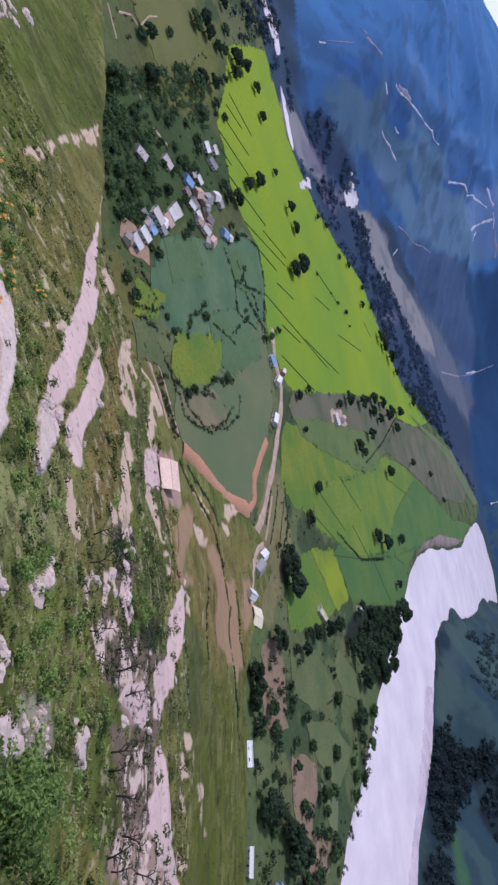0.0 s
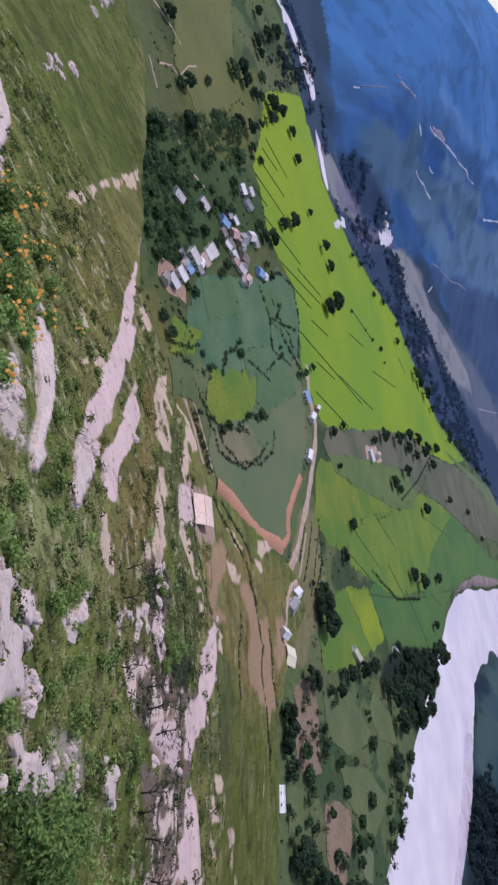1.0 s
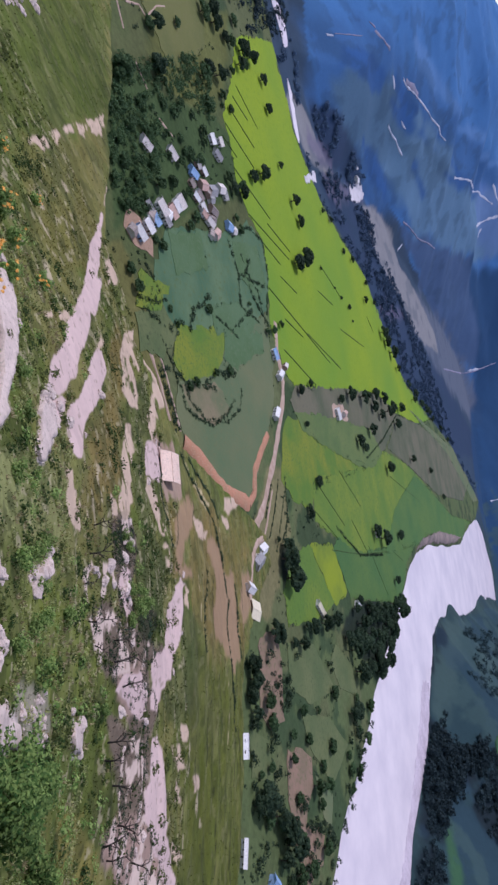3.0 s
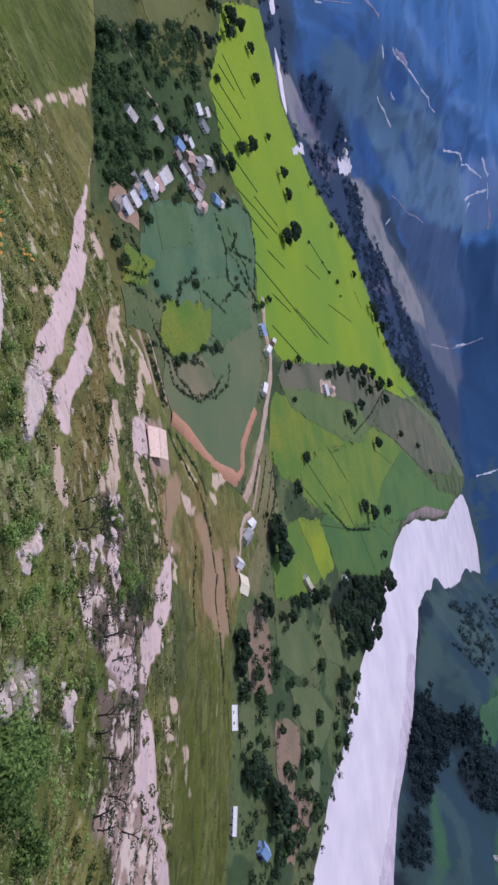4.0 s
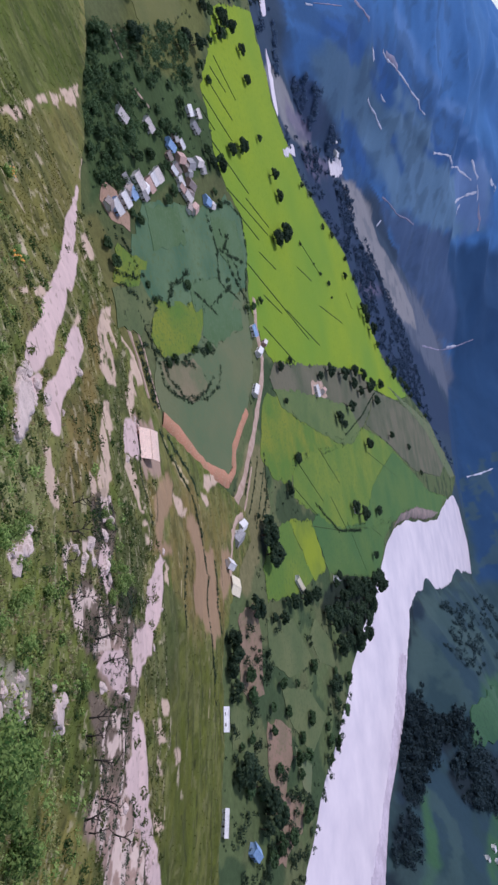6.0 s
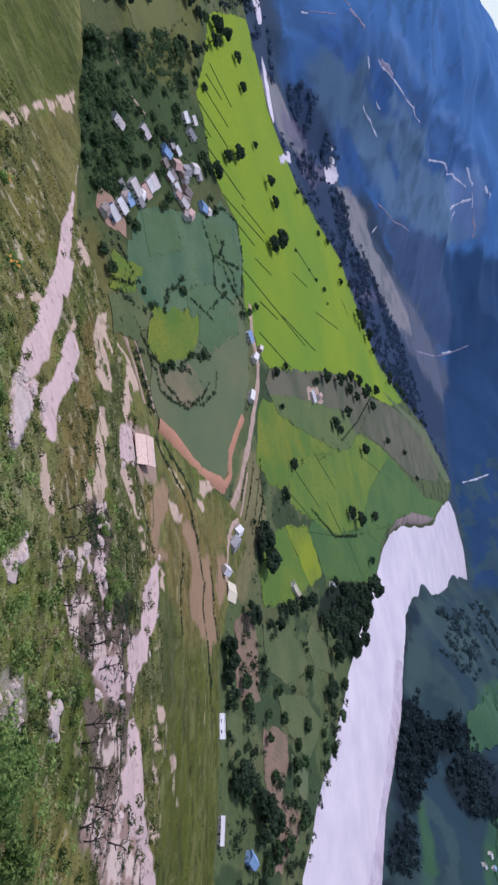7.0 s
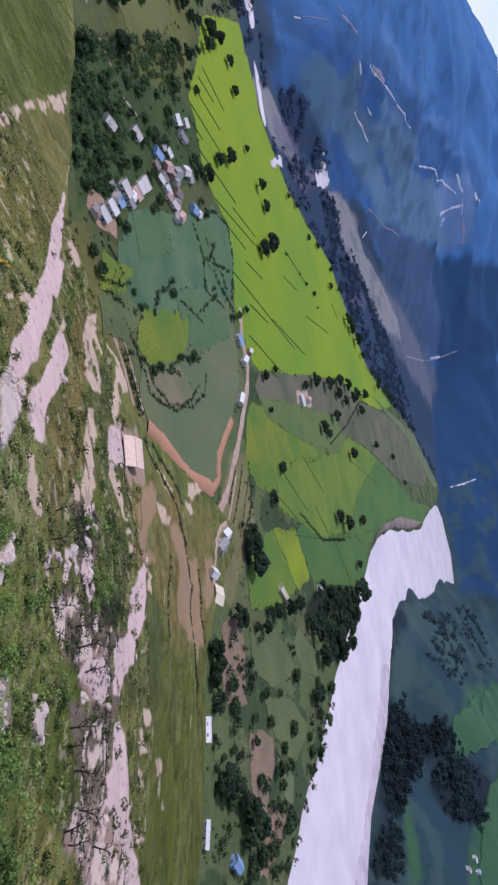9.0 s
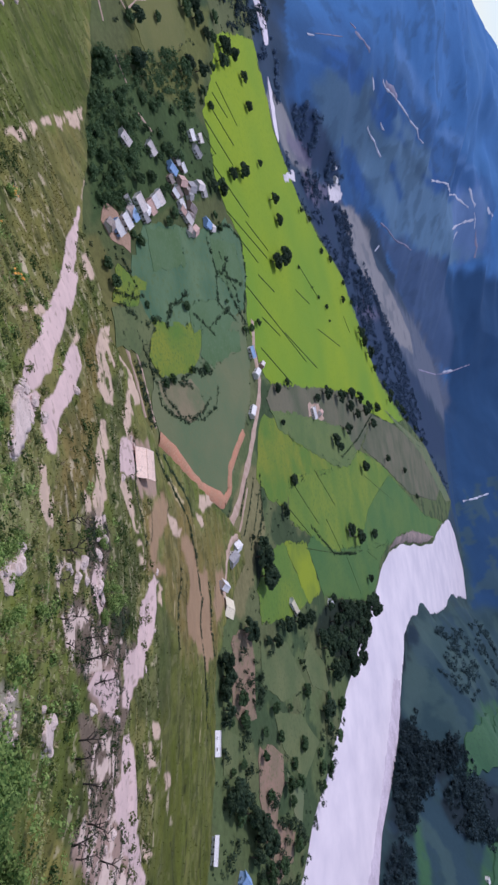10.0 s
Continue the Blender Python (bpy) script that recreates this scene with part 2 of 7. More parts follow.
patch("dark_grass", (-13.7, 94.9), (-14.5, 106.7), (-9.0, 106.6), (-2.9, 94.1), (2.8, 83.8), (6.2, 85.9), (11.2, 89.2), (7.9, 79.5), (5.7, 73.2), (2.3, 77.2), (-2.9, 83.9))
patch("dark_grass", (27.5, 104.4), (34.2, 122.0), (39.5, 120.5), (47.3, 111.7), (46.7, 103.0), (39.1, 86.4), (32.2, 79.5), (34.3, 91.1), (31.5, 100.0))
patch("spur_grass", (34.2, 122.0), (46.3, 144.5), (55.9, 155.7), (68.8, 188.3), (86.1, 181.5), (102.8, 168.9), (129.5, 154.4), (83.0, 98.1), (68.2, 89.6), (59.0, 87.9), (58.5, 99.2), (41.1, 85.6), (48.1, 106.1))
patch("olive", (20.0, 126.8), (25.3, 148.7), (31.7, 152.3), (38.4, 145.6), (35.6, 127.0), (28.8, 119.2), (23.5, 115.5))
patch("parched", (9.7, 131.5), (25.9, 177.5), (42.9, 240.3), (45.3, 212.2), (67.1, 195.9), (45.8, 131.8), (33.5, 116.0), (22.3, 115.0))
patch("parched", (7.4, 98.0), (16.6, 102.2), (20.6, 98.5), (22.9, 113.0), (15.8, 108.8), (9.5, 108.3))
patch("parched", (8.2, 143.3), (14.8, 167.2), (21.7, 176.9), (29.1, 177.4), (22.9, 154.8), (16.0, 141.6))
patch("olive", (24.0, 200.1), (29.8, 233.6), (38.7, 254.6), (40.9, 229.6), (40.9, 201.0), (35.3, 179.2), (27.6, 177.9))
patch("soil", (22.1, 150.4), (27.2, 166.8), (33.7, 167.7), (40.3, 188.7), (47.6, 184.4), (55.5, 182.4), (63.9, 181.9), (61.3, 168.2), (53.5, 155.1), (45.7, 144.9), (39.4, 141.9), (35.8, 151.5), (30.2, 151.9), (25.4, 148.2))
patch("soil", (45.1, 211.4), (47.0, 233.5), (53.1, 236.7), (59.4, 220.6), (60.2, 197.0), (52.4, 195.5))
patch("soil", (19.8, 103.5), (21.4, 113.8), (25.3, 123.8), (25.6, 117.7), (22.9, 108.4))
patch("soil", (10.6, 118.1), (10.6, 131.1), (12.7, 136.5), (15.3, 135.0), (16.9, 126.3), (17.4, 115.2), (18.9, 111.4), (21.0, 108.4), (19.4, 104.1), (17.0, 104.6), (14.6, 105.2), (12.0, 107.6))
patch("grey_scree", (5.0, 53.0), (5.1, 58.9), (6.7, 66.8), (9.2, 68.2), (11.2, 65.1), (14.1, 61.2), (16.2, 61.3), (15.3, 56.2), (13.2, 51.7), (10.7, 51.6), (7.7, 51.9))
patch("grey_scree", (10.8, 41.5), (10.8, 44.8), (12.1, 48.9), (14.7, 53.9), (17.0, 60.9), (19.1, 62.8), (24.3, 74.7), (26.5, 82.2), (26.9, 78.8), (24.5, 69.6), (27.6, 69.2), (33.1, 77.1), (32.0, 66.9), (27.6, 58.3), (24.3, 55.6), (19.4, 49.6), (17.4, 47.6), (15.3, 44.6), (13.6, 42.1))
patch("grey_scree", (20.9, 46.7), (25.3, 54.7), (28.4, 59.7), (32.4, 67.7), (35.7, 68.8), (37.3, 64.3), (40.1, 63.5), (46.0, 69.4), (54.1, 74.7), (60.1, 78.8), (70.0, 82.5), (45.9, 53.6), (40.4, 52.6), (37.1, 50.3), (32.8, 46.3), (30.4, 43.9), (30.0, 45.2), (31.9, 49.7), (30.1, 51.0), (25.8, 48.0), (23.1, 46.4))
patch("pink_scree", (29.5, 46.6), (40.0, 63.3), (53.8, 74.3), (56.7, 74.3), (68.2, 80.3), (46.3, 54.0), (40.4, 52.6), (35.4, 48.6), (31.2, 44.8))
patch("pink_scree", (17.9, 50.4), (21.4, 60.6), (28.0, 67.7), (27.1, 60.2), (25.0, 57.2), (20.1, 50.5))
patch("pink_scree", (-2.9, 108.1), (-1.8, 116.4), (-0.4, 120.7), (4.4, 127.6), (9.5, 120.0), (7.5, 103.2), (4.9, 103.1), (2.6, 87.3), (0.1, 89.1), (-2.0, 94.3))
patch("dark_scrub", (5.6, 57.0), (6.4, 64.6), (8.7, 66.9), (10.0, 63.3), (8.7, 58.2), (7.0, 53.9))
patch("dark_scrub", (15.7, 62.6), (18.6, 75.0), (21.5, 78.7), (23.6, 75.9), (19.9, 63.1), (17.8, 61.5))
patch("stony", (10.8, 41.5), (12.2, 48.8), (14.9, 53.8), (16.7, 59.7), (18.9, 62.0), (22.7, 70.4), (25.8, 79.0), (24.4, 69.6), (21.9, 60.3), (18.4, 50.4), (17.4, 47.6), (13.6, 42.1))
patch("stony", (29.5, 46.6), (40.0, 63.3), (53.8, 74.3), (56.7, 74.3), (68.2, 80.3), (44.8, 52.3), (39.6, 51.6), (33.2, 46.3), (30.9, 44.4))
patch("stony", (21.2, 47.1), (28.2, 59.7), (32.2, 65.8), (35.6, 64.8), (39.8, 63.0), (36.0, 56.1), (31.6, 49.9), (29.4, 49.9), (23.1, 46.4))
patch("stony", (5.8, 59.9), (6.5, 65.3), (9.2, 64.1), (10.1, 61.1), (8.9, 58.9))
patch("stony", (7.3, 40.7), (7.4, 47.7), (9.8, 52.0), (12.5, 50.7), (10.9, 44.8), (9.9, 41.2))
patch("speckled", (0.2, 44.4), (-0.2, 62.3), (3.3, 61.3), (5.2, 52.8), (4.9, 44.0))
patch("speckled", (44.2, 97.4), (48.9, 106.0), (54.7, 105.2), (70.1, 115.0), (69.5, 103.8), (67.0, 92.8), (57.1, 85.1), (47.6, 83.5), (42.0, 85.8))
patch("speckled", (-33.1, 65.9), (-49.2, 101.5), (-22.6, 72.1), (-18.2, 55.2), (-22.8, 55.3))
patch("tan_sand", (-42.7, 73.4), (-44.3, 77.1), (-47.8, 83.7), (-53.6, 93.3), (-57.4, 101.2), (-61.9, 107.7), (-64.9, 112.8), (-67.1, 118.1), (-70.9, 126.7), (-76.9, 136.7), (-86.9, 153.8), (-90.0, 159.5), (-84.1, 154.2), (-74.5, 138.0), (-69.9, 127.5), (-64.0, 116.5), (-60.8, 109.3), (-57.8, 103.0), (-52.1, 94.1), (-46.5, 85.4), (-44.5, 81.3), (-43.4, 77.3), (-41.0, 71.8))
patch("sand", (-46.2, 111.0), (-44.7, 110.5), (-39.1, 103.2), (-33.6, 94.0), (-29.9, 90.4), (-27.4, 85.4), (-25.9, 83.8), (-27.2, 87.7), (-25.5, 85.8), (-23.4, 81.7), (-21.9, 80.3), (-19.6, 76.8), (-18.5, 73.6), (-18.6, 72.0), (-16.2, 68.5), (-14.1, 65.6), (-11.7, 58.7), (-9.8, 55.4), (-8.4, 52.7), (-7.3, 49.1), (-6.0, 44.0), (-5.2, 39.4), (-6.0, 39.7), (-7.5, 41.9), (-9.1, 44.8), (-10.3, 48.4), (-12.2, 53.4), (-13.8, 55.6), (-15.9, 60.5), (-18.0, 64.6), (-20.6, 70.2), (-24.6, 77.0), (-28.0, 81.1), (-32.6, 87.7), (-36.7, 95.0), (-42.4, 105.9))
patch("tan_sand", (-17.2, 63.0), (-15.8, 59.9), (-14.3, 56.3), (-14.4, 55.1), (-13.7, 51.0), (-12.4, 46.1), (-12.7, 45.2), (-13.8, 49.2), (-15.0, 55.0), (-16.1, 58.5))
patch("sand", (-13.7, 69.9), (-13.7, 72.3), (-12.3, 72.2), (-11.1, 71.4), (-9.8, 68.9), (-8.4, 64.9), (-7.0, 62.3), (-5.7, 57.0), (-4.7, 53.5), (-3.9, 51.4), (-2.6, 48.7), (-0.8, 45.2), (-0.7, 43.5), (-1.2, 42.5), (-2.0, 42.4), (-2.9, 42.3), (-3.8, 42.9), (-4.7, 44.9), (-5.4, 47.4), (-6.2, 51.6), (-7.5, 53.9), (-9.0, 58.1), (-10.6, 61.5), (-12.7, 67.1))
patch("tan_sand", (-16.0, 74.6), (-15.5, 76.4), (-13.2, 69.8), (-13.3, 68.5))
patch("sand", (-5.2, 38.5), (-5.3, 41.1), (-6.0, 44.5), (-5.6, 45.7), (-4.9, 44.1), (-3.9, 41.7), (-3.2, 40.2), (-3.4, 38.5), (-4.1, 38.0))
patch("tan_sand", (-34.2, 100.0), (-34.7, 104.1), (-32.5, 101.7), (-32.1, 103.7), (-30.2, 102.4), (-28.9, 99.6), (-28.7, 96.5), (-26.6, 90.0), (-30.1, 94.8), (-32.6, 96.9))
patch("tan_sand", (-54.7, 122.2), (-125, 285), (-118, 283), (-47.3, 113.5), (-48.3, 113.1))
patch("tan_sand", (-19.6, 93.6), (-21.8, 104.1), (-55, 283), (-17.7, 97.7), (-16.2, 97.0), (-14.1, 99.5), (-12.0, 97.1), (-9.1, 93.5), (-7.7, 92.3), (-7.6, 84.9), (-8.6, 81.6), (-9.7, 80.9), (-12.0, 85.6), (-14.1, 86.4), (-17.5, 89.8))
patch("tan_sand", (-6.4, 80.5), (-5.6, 81.3), (-4.0, 81.4), (-2.5, 80.8), (-0.9, 80.0), (0.8, 76.7), (2.2, 73.8), (3.3, 70.0), (4.8, 69.5), (6.3, 64.8), (5.8, 60.5), (4.6, 58.7), (3.3, 61.1), (1.7, 63.9), (-0.1, 69.2), (-2.1, 71.3), (-4.1, 78.7))
patch("tan_sand", (2.9, 55.1), (3.6, 58.9), (5.2, 58.6), (5.0, 54.6))
patch("tan_sand", (-17.4, 107.4), (-44, 292), (-45, 298), (-39, 300), (-34, 301), (-27, 300), (-8.4, 117.6), (-6.4, 108.2), (-4.4, 106.9), (-2.6, 98.8), (-3.6, 94.7), (-6.2, 99.9), (-8.4, 106.2), (-11.1, 108.9), (-13.9, 116.6), (-15.9, 115.7), (-15.8, 107.3))
patch("sand", (-2.2, 93.7), (-2.2, 97.7), (-1.4, 108.0), (0.2, 109.4), (4.5, 101.3), (4.5, 96.7), (3.4, 93.4), (2.6, 87.3), (0.5, 88.5))
patch("tan_sand", (3.6, 87.5), (5.1, 93.0), (6.6, 95.3), (9.0, 96.3), (11.5, 96.9), (13.5, 97.1), (13.3, 94.4), (11.2, 92.3), (8.7, 90.1), (6.3, 87.8), (4.6, 84.2))
patch("tan_sand", (13.6, 94.3), (14.5, 95.6), (16.4, 95.9), (19.4, 102.0), (19.4, 96.1), (17.3, 93.7), (15.4, 93.5))
patch("tan_sand", (14.9, 133.6), (17.0, 141.1), (20.9, 151.8), (23.5, 149.1), (21.2, 139.7), (18.2, 134.9))
patch("tan_sand", (17.1, 193.8), (31, 358), (23.1, 214.1), (23.7, 201.8), (21.4, 187.1))
patch("tan_sand", (21.0, 180.2), (23.3, 190.8), (27.9, 201.5), (27.1, 191.0), (23.2, 180.7))
patch("sand", (22.1, 105.2), (24.7, 111.6), (25.4, 106.2), (28.3, 105.5), (29.8, 102.1), (31.1, 100.2), (32.4, 98.5), (32.3, 94.3), (32.8, 90.5), (33.6, 88.8), (32.0, 82.4), (31.0, 78.5), (32.4, 77.8), (32.2, 74.5), (29.6, 68.6), (28.3, 69.2), (27.0, 70.3), (25.8, 69.7), (24.6, 70.2), (26.2, 78.2), (27.0, 83.7), (27.1, 90.8), (25.1, 91.2), (23.3, 92.8), (23.2, 99.7))
patch("tan_sand", (24.4, 111.5), (26.8, 113.7), (28.7, 110.5), (27.8, 109.0))
patch("sand", (10.4, 55.5), (10.7, 60.2), (11.7, 61.5), (13.4, 60.9), (14.3, 59.7), (15.4, 59.4), (15.0, 56.5), (13.6, 55.0), (12.1, 53.3), (11.2, 52.5))
patch("sand", (19.6, 49.6), (19.4, 52.7), (20.9, 56.9), (22.0, 60.2), (24.2, 62.3), (28.0, 67.7), (28.6, 65.1), (26.9, 59.8), (25.9, 58.3), (23.9, 56.0), (22.1, 53.8), (20.5, 51.0))
patch("sand", (33.0, 68.4), (36.0, 75.0), (38.2, 76.5), (40.4, 76.2), (42.7, 76.3), (45.6, 77.2), (50.5, 80.0), (51.3, 78.6), (57.7, 83.4), (61.1, 84.5), (66.8, 87.7), (76.9, 90.8), (68.2, 80.3), (59.1, 77.4), (53.3, 73.6), (48.4, 69.8), (43.4, 66.1), (39.9, 63.1), (37.9, 63.2), (36.9, 64.2), (36.4, 65.7), (34.8, 67.0))
patch("tan_sand", (42.2, 85.4), (44.8, 90.8), (48.7, 94.5), (51.0, 95.2), (48.2, 89.8), (44.8, 86.2))
patch("tan_sand", (48.9, 87.7), (52.8, 92.6), (55.6, 91.7), (53.7, 87.9))
patch("tan_sand", (55.8, 83.4), (59.8, 88.7), (65.2, 94.4), (61.0, 86.8), (59.0, 85.1))
patch("tan_sand", (57.1, 104.6), (61.9, 111.7), (63.5, 111.0), (60.3, 104.6))
patch("tan_sand", (43.1, 92.7), (44.8, 97.5), (47.4, 100.4), (46.5, 95.4))
patch("tan_sand", (-0.1, 39.3), (-0.1, 42.2), (0.9, 41.3), (1.5, 41.5), (2.6, 42.5), (4.5, 41.8), (4.1, 40.0), (3.1, 38.5), (2.0, 38.1), (1.1, 39.2))
patch("rock", (-8.0, 24.0), (-9.2, 27.8), (-8.3, 28.1), (-6.6, 25.9), (-5.1, 25.1), (-3.9, 22.9), (-4.3, 21.9), (-5.3, 21.6), (-6.5, 22.2))
patch("rock", (-6.8, 21.4), (-6.8, 22.4), (-4.6, 20.4), (-4.2, 19.1))
patch("soil", (204, 284), (207, 289), (215, 284), (119.9, 158.8))
patch("pale_line", (177, 301), (181, 302), (192, 296), (190, 294))
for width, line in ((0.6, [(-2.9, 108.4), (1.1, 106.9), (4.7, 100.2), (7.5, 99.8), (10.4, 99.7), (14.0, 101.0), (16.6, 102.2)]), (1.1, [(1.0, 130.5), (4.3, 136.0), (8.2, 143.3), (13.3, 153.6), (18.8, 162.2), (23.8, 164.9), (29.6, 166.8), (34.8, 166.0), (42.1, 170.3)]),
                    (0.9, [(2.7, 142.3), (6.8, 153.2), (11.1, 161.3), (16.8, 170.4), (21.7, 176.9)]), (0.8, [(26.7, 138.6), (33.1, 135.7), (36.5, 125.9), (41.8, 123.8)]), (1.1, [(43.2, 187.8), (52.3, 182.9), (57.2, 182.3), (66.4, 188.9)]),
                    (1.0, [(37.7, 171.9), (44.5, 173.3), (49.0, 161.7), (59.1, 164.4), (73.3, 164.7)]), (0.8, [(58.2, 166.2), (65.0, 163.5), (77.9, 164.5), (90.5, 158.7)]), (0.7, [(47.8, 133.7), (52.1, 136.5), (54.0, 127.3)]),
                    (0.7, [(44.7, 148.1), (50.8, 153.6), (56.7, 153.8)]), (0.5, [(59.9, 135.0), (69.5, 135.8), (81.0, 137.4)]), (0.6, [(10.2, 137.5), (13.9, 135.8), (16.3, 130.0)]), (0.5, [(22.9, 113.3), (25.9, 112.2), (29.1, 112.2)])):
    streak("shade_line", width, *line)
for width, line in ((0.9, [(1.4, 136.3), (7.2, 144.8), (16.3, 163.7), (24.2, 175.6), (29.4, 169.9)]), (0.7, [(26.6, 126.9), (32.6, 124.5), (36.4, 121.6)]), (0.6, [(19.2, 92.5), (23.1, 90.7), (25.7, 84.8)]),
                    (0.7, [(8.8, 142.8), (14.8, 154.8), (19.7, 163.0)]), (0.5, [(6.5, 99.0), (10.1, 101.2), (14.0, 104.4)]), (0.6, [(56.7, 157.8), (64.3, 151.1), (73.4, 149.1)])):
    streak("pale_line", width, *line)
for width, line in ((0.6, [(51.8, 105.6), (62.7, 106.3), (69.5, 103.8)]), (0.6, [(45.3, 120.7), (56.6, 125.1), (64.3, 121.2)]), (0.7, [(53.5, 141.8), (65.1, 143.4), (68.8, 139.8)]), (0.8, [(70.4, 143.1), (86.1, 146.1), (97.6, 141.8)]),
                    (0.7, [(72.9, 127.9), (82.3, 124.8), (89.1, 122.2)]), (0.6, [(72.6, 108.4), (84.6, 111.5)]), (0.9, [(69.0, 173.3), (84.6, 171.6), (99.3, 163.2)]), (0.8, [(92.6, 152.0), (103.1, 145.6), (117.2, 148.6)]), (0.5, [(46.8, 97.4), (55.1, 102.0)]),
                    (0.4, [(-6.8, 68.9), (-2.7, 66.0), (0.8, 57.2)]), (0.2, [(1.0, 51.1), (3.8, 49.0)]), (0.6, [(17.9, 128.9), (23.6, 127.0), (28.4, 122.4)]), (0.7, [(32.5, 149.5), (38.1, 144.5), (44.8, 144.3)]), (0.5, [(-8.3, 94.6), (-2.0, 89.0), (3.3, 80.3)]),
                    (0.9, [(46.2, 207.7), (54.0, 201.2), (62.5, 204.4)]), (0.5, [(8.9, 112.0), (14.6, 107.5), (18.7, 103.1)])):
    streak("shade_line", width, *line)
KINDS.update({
    # far_ colours: distance haze is put into them as blue
    "far_haze_scrub": ((0.066, 0.121, 0.186), 0.9, 1.6, 0.88, None),
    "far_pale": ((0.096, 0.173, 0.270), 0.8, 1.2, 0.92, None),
    # the nearer spur's shade is put into the next two tones
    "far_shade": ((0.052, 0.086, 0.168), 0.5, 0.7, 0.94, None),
    "far_shade_woods": ((0.017, 0.050, 0.118), 0.6, 1.2, 0.94, None),
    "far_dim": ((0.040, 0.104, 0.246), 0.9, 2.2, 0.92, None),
    "far_haze_streak": ((0.090, 0.185, 0.380), 0.4, 0.7, 0.75, None),
    "far_dark_streak": ((0.024, 0.078, 0.228), 0.4, 0.7, 0.80, None),
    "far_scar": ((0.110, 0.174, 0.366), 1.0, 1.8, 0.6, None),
    "valley_wood": ((0.016, 0.024, 0.018), 0.5, 0.5, 0.95, None),
    "valley_thicket": ((0.046, 0.076, 0.028), 0.6, 0.9, 0.90, None),
    "valley_pasture": ((0.115, 0.122, 0.038), 0.6, 1.0, 0.85, None),
    "valley_olive": ((0.130, 0.122, 0.042), 0.6, 1.2, 0.85, None),
    "far_haze_flood": ((0.026, 0.044, 0.088), 0.8, 1.0, 0.92, None),
    "far_mauve": ((0.130, 0.115, 0.175), 0.8, 1.0, 0.75, None),
    "gravel": ((0.205, 0.200, 0.215), 0.35, 0.4, 0.95, None),
    "gravel_dull": ((0.105, 0.120, 0.165), 0.7, 1.2, 0.85, None),
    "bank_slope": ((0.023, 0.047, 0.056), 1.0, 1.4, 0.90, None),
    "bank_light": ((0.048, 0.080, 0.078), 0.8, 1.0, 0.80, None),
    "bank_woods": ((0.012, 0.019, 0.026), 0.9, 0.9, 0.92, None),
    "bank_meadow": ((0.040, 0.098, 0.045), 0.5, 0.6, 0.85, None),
})
patch("far_dim", (-477, 814), (-510, 911), (-542, 1008), (-537, 1094), (-566, 1256), (-569, 1508), (-744, 2458), (-739, 2787), (-501, 2950), (-407, 2241), (-343, 1525), (-341, 1296), (-324, 1072), (-325, 926), (-357, 827), (-397, 793))
patch("far_haze_scrub", (-407, 852), (-444, 928), (-491, 1075), (-478, 1193), (-480, 1310), (-508, 1525), (-525, 1791), (-477, 1742), (-419, 1422), (-398, 1239), (-371, 1019), (-367, 872))
patch("far_pale", (-422, 1166), (-469, 1286), (-472, 1526), (-529, 1923), (-688, 2624), (-588, 2719), (-474, 2724), (-414, 2234), (-359, 1771), (-349, 1454), (-366, 1279), (-378, 1158))
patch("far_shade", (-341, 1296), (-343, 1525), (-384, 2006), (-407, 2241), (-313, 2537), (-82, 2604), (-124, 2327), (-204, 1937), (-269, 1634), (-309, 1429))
patch("far_shade_woods", (-407, 2241), (-478, 3607), (441, 2857), (248, 2559), (80, 2618), (-235, 2536))
patch("far_haze_streak", (-579, 1174), (-608, 1261), (-602, 1358), (-587, 1471), (-644, 1863), (-760, 2590), (-716, 2444), (-616, 1826), (-565, 1428), (-573, 1288))
# darker blue streaks coloured onto the slope
patch("far_dark_streak", (-467, 1104), (-496, 1203), (-492, 1402), (-533, 1727), (-519, 1778), (-502, 1532), (-477, 1313), (-465, 1190))
patch("far_dark_streak", (-498, 1094), (-513, 1175), (-513, 1285), (-522, 1459), (-500, 1404), (-498, 1262), (-487, 1129))
patch("far_dark_streak", (-445, 1316), (-436, 1408), (-421, 1480), (-405, 1473), (-423, 1395), (-429, 1320))
patch("far_dark_streak", (-478, 1553), (-519, 1765), (-602, 2302), (-568, 2216), (-486, 1727))
patch("far_dark_streak", (-385, 994), (-398, 1100), (-388, 1231), (-358, 1237), (-355, 1135), (-365, 1051))
patch("far_dark_streak", (-464, 881), (-480, 945), (-482, 1050), (-458, 1043), (-430, 908), (-431, 868))
patch("far_pale", (-513, 1285), (-519, 1468), (-518, 1706), (-483, 1575), (-486, 1383), (-491, 1268))
patch("far_scar", (-618, 2280), (-705, 2633), (-640, 2681), (-513, 2715), (-470, 2614), (-494, 2314))
patch("far_haze_flood", (-275, 778), (-289, 854), (-283, 942), (-311, 1060), (-272, 1076), (-243, 1108), (-218, 1186), (-141, 1400), (-39, 1866), (156, 2530), (228, 2449), (135, 1681), (0, 1289), (-82, 1030), (-158, 895), (-224, 847))
patch("far_haze_flood", (-381, 802), (-378, 837), (-362, 938), (-349, 1046), (-319, 990), (-313, 885), (-327, 840), (-350, 806))
patch("far_mauve", (-291, 814), (-309, 898), (-328, 1025), (-322, 1070), (-272, 885), (-267, 823))
patch("far_mauve", (-158, 1024), (-182, 1287), (-156, 1283), (-132, 1029))
patch("gravel_dull", (-245, 1539), (-211, 2040), (-105, 2482), (44, 2681), (121, 2591), (47, 2279), (-39, 1866), (-96, 1572), (-141, 1400), (-191, 1385))
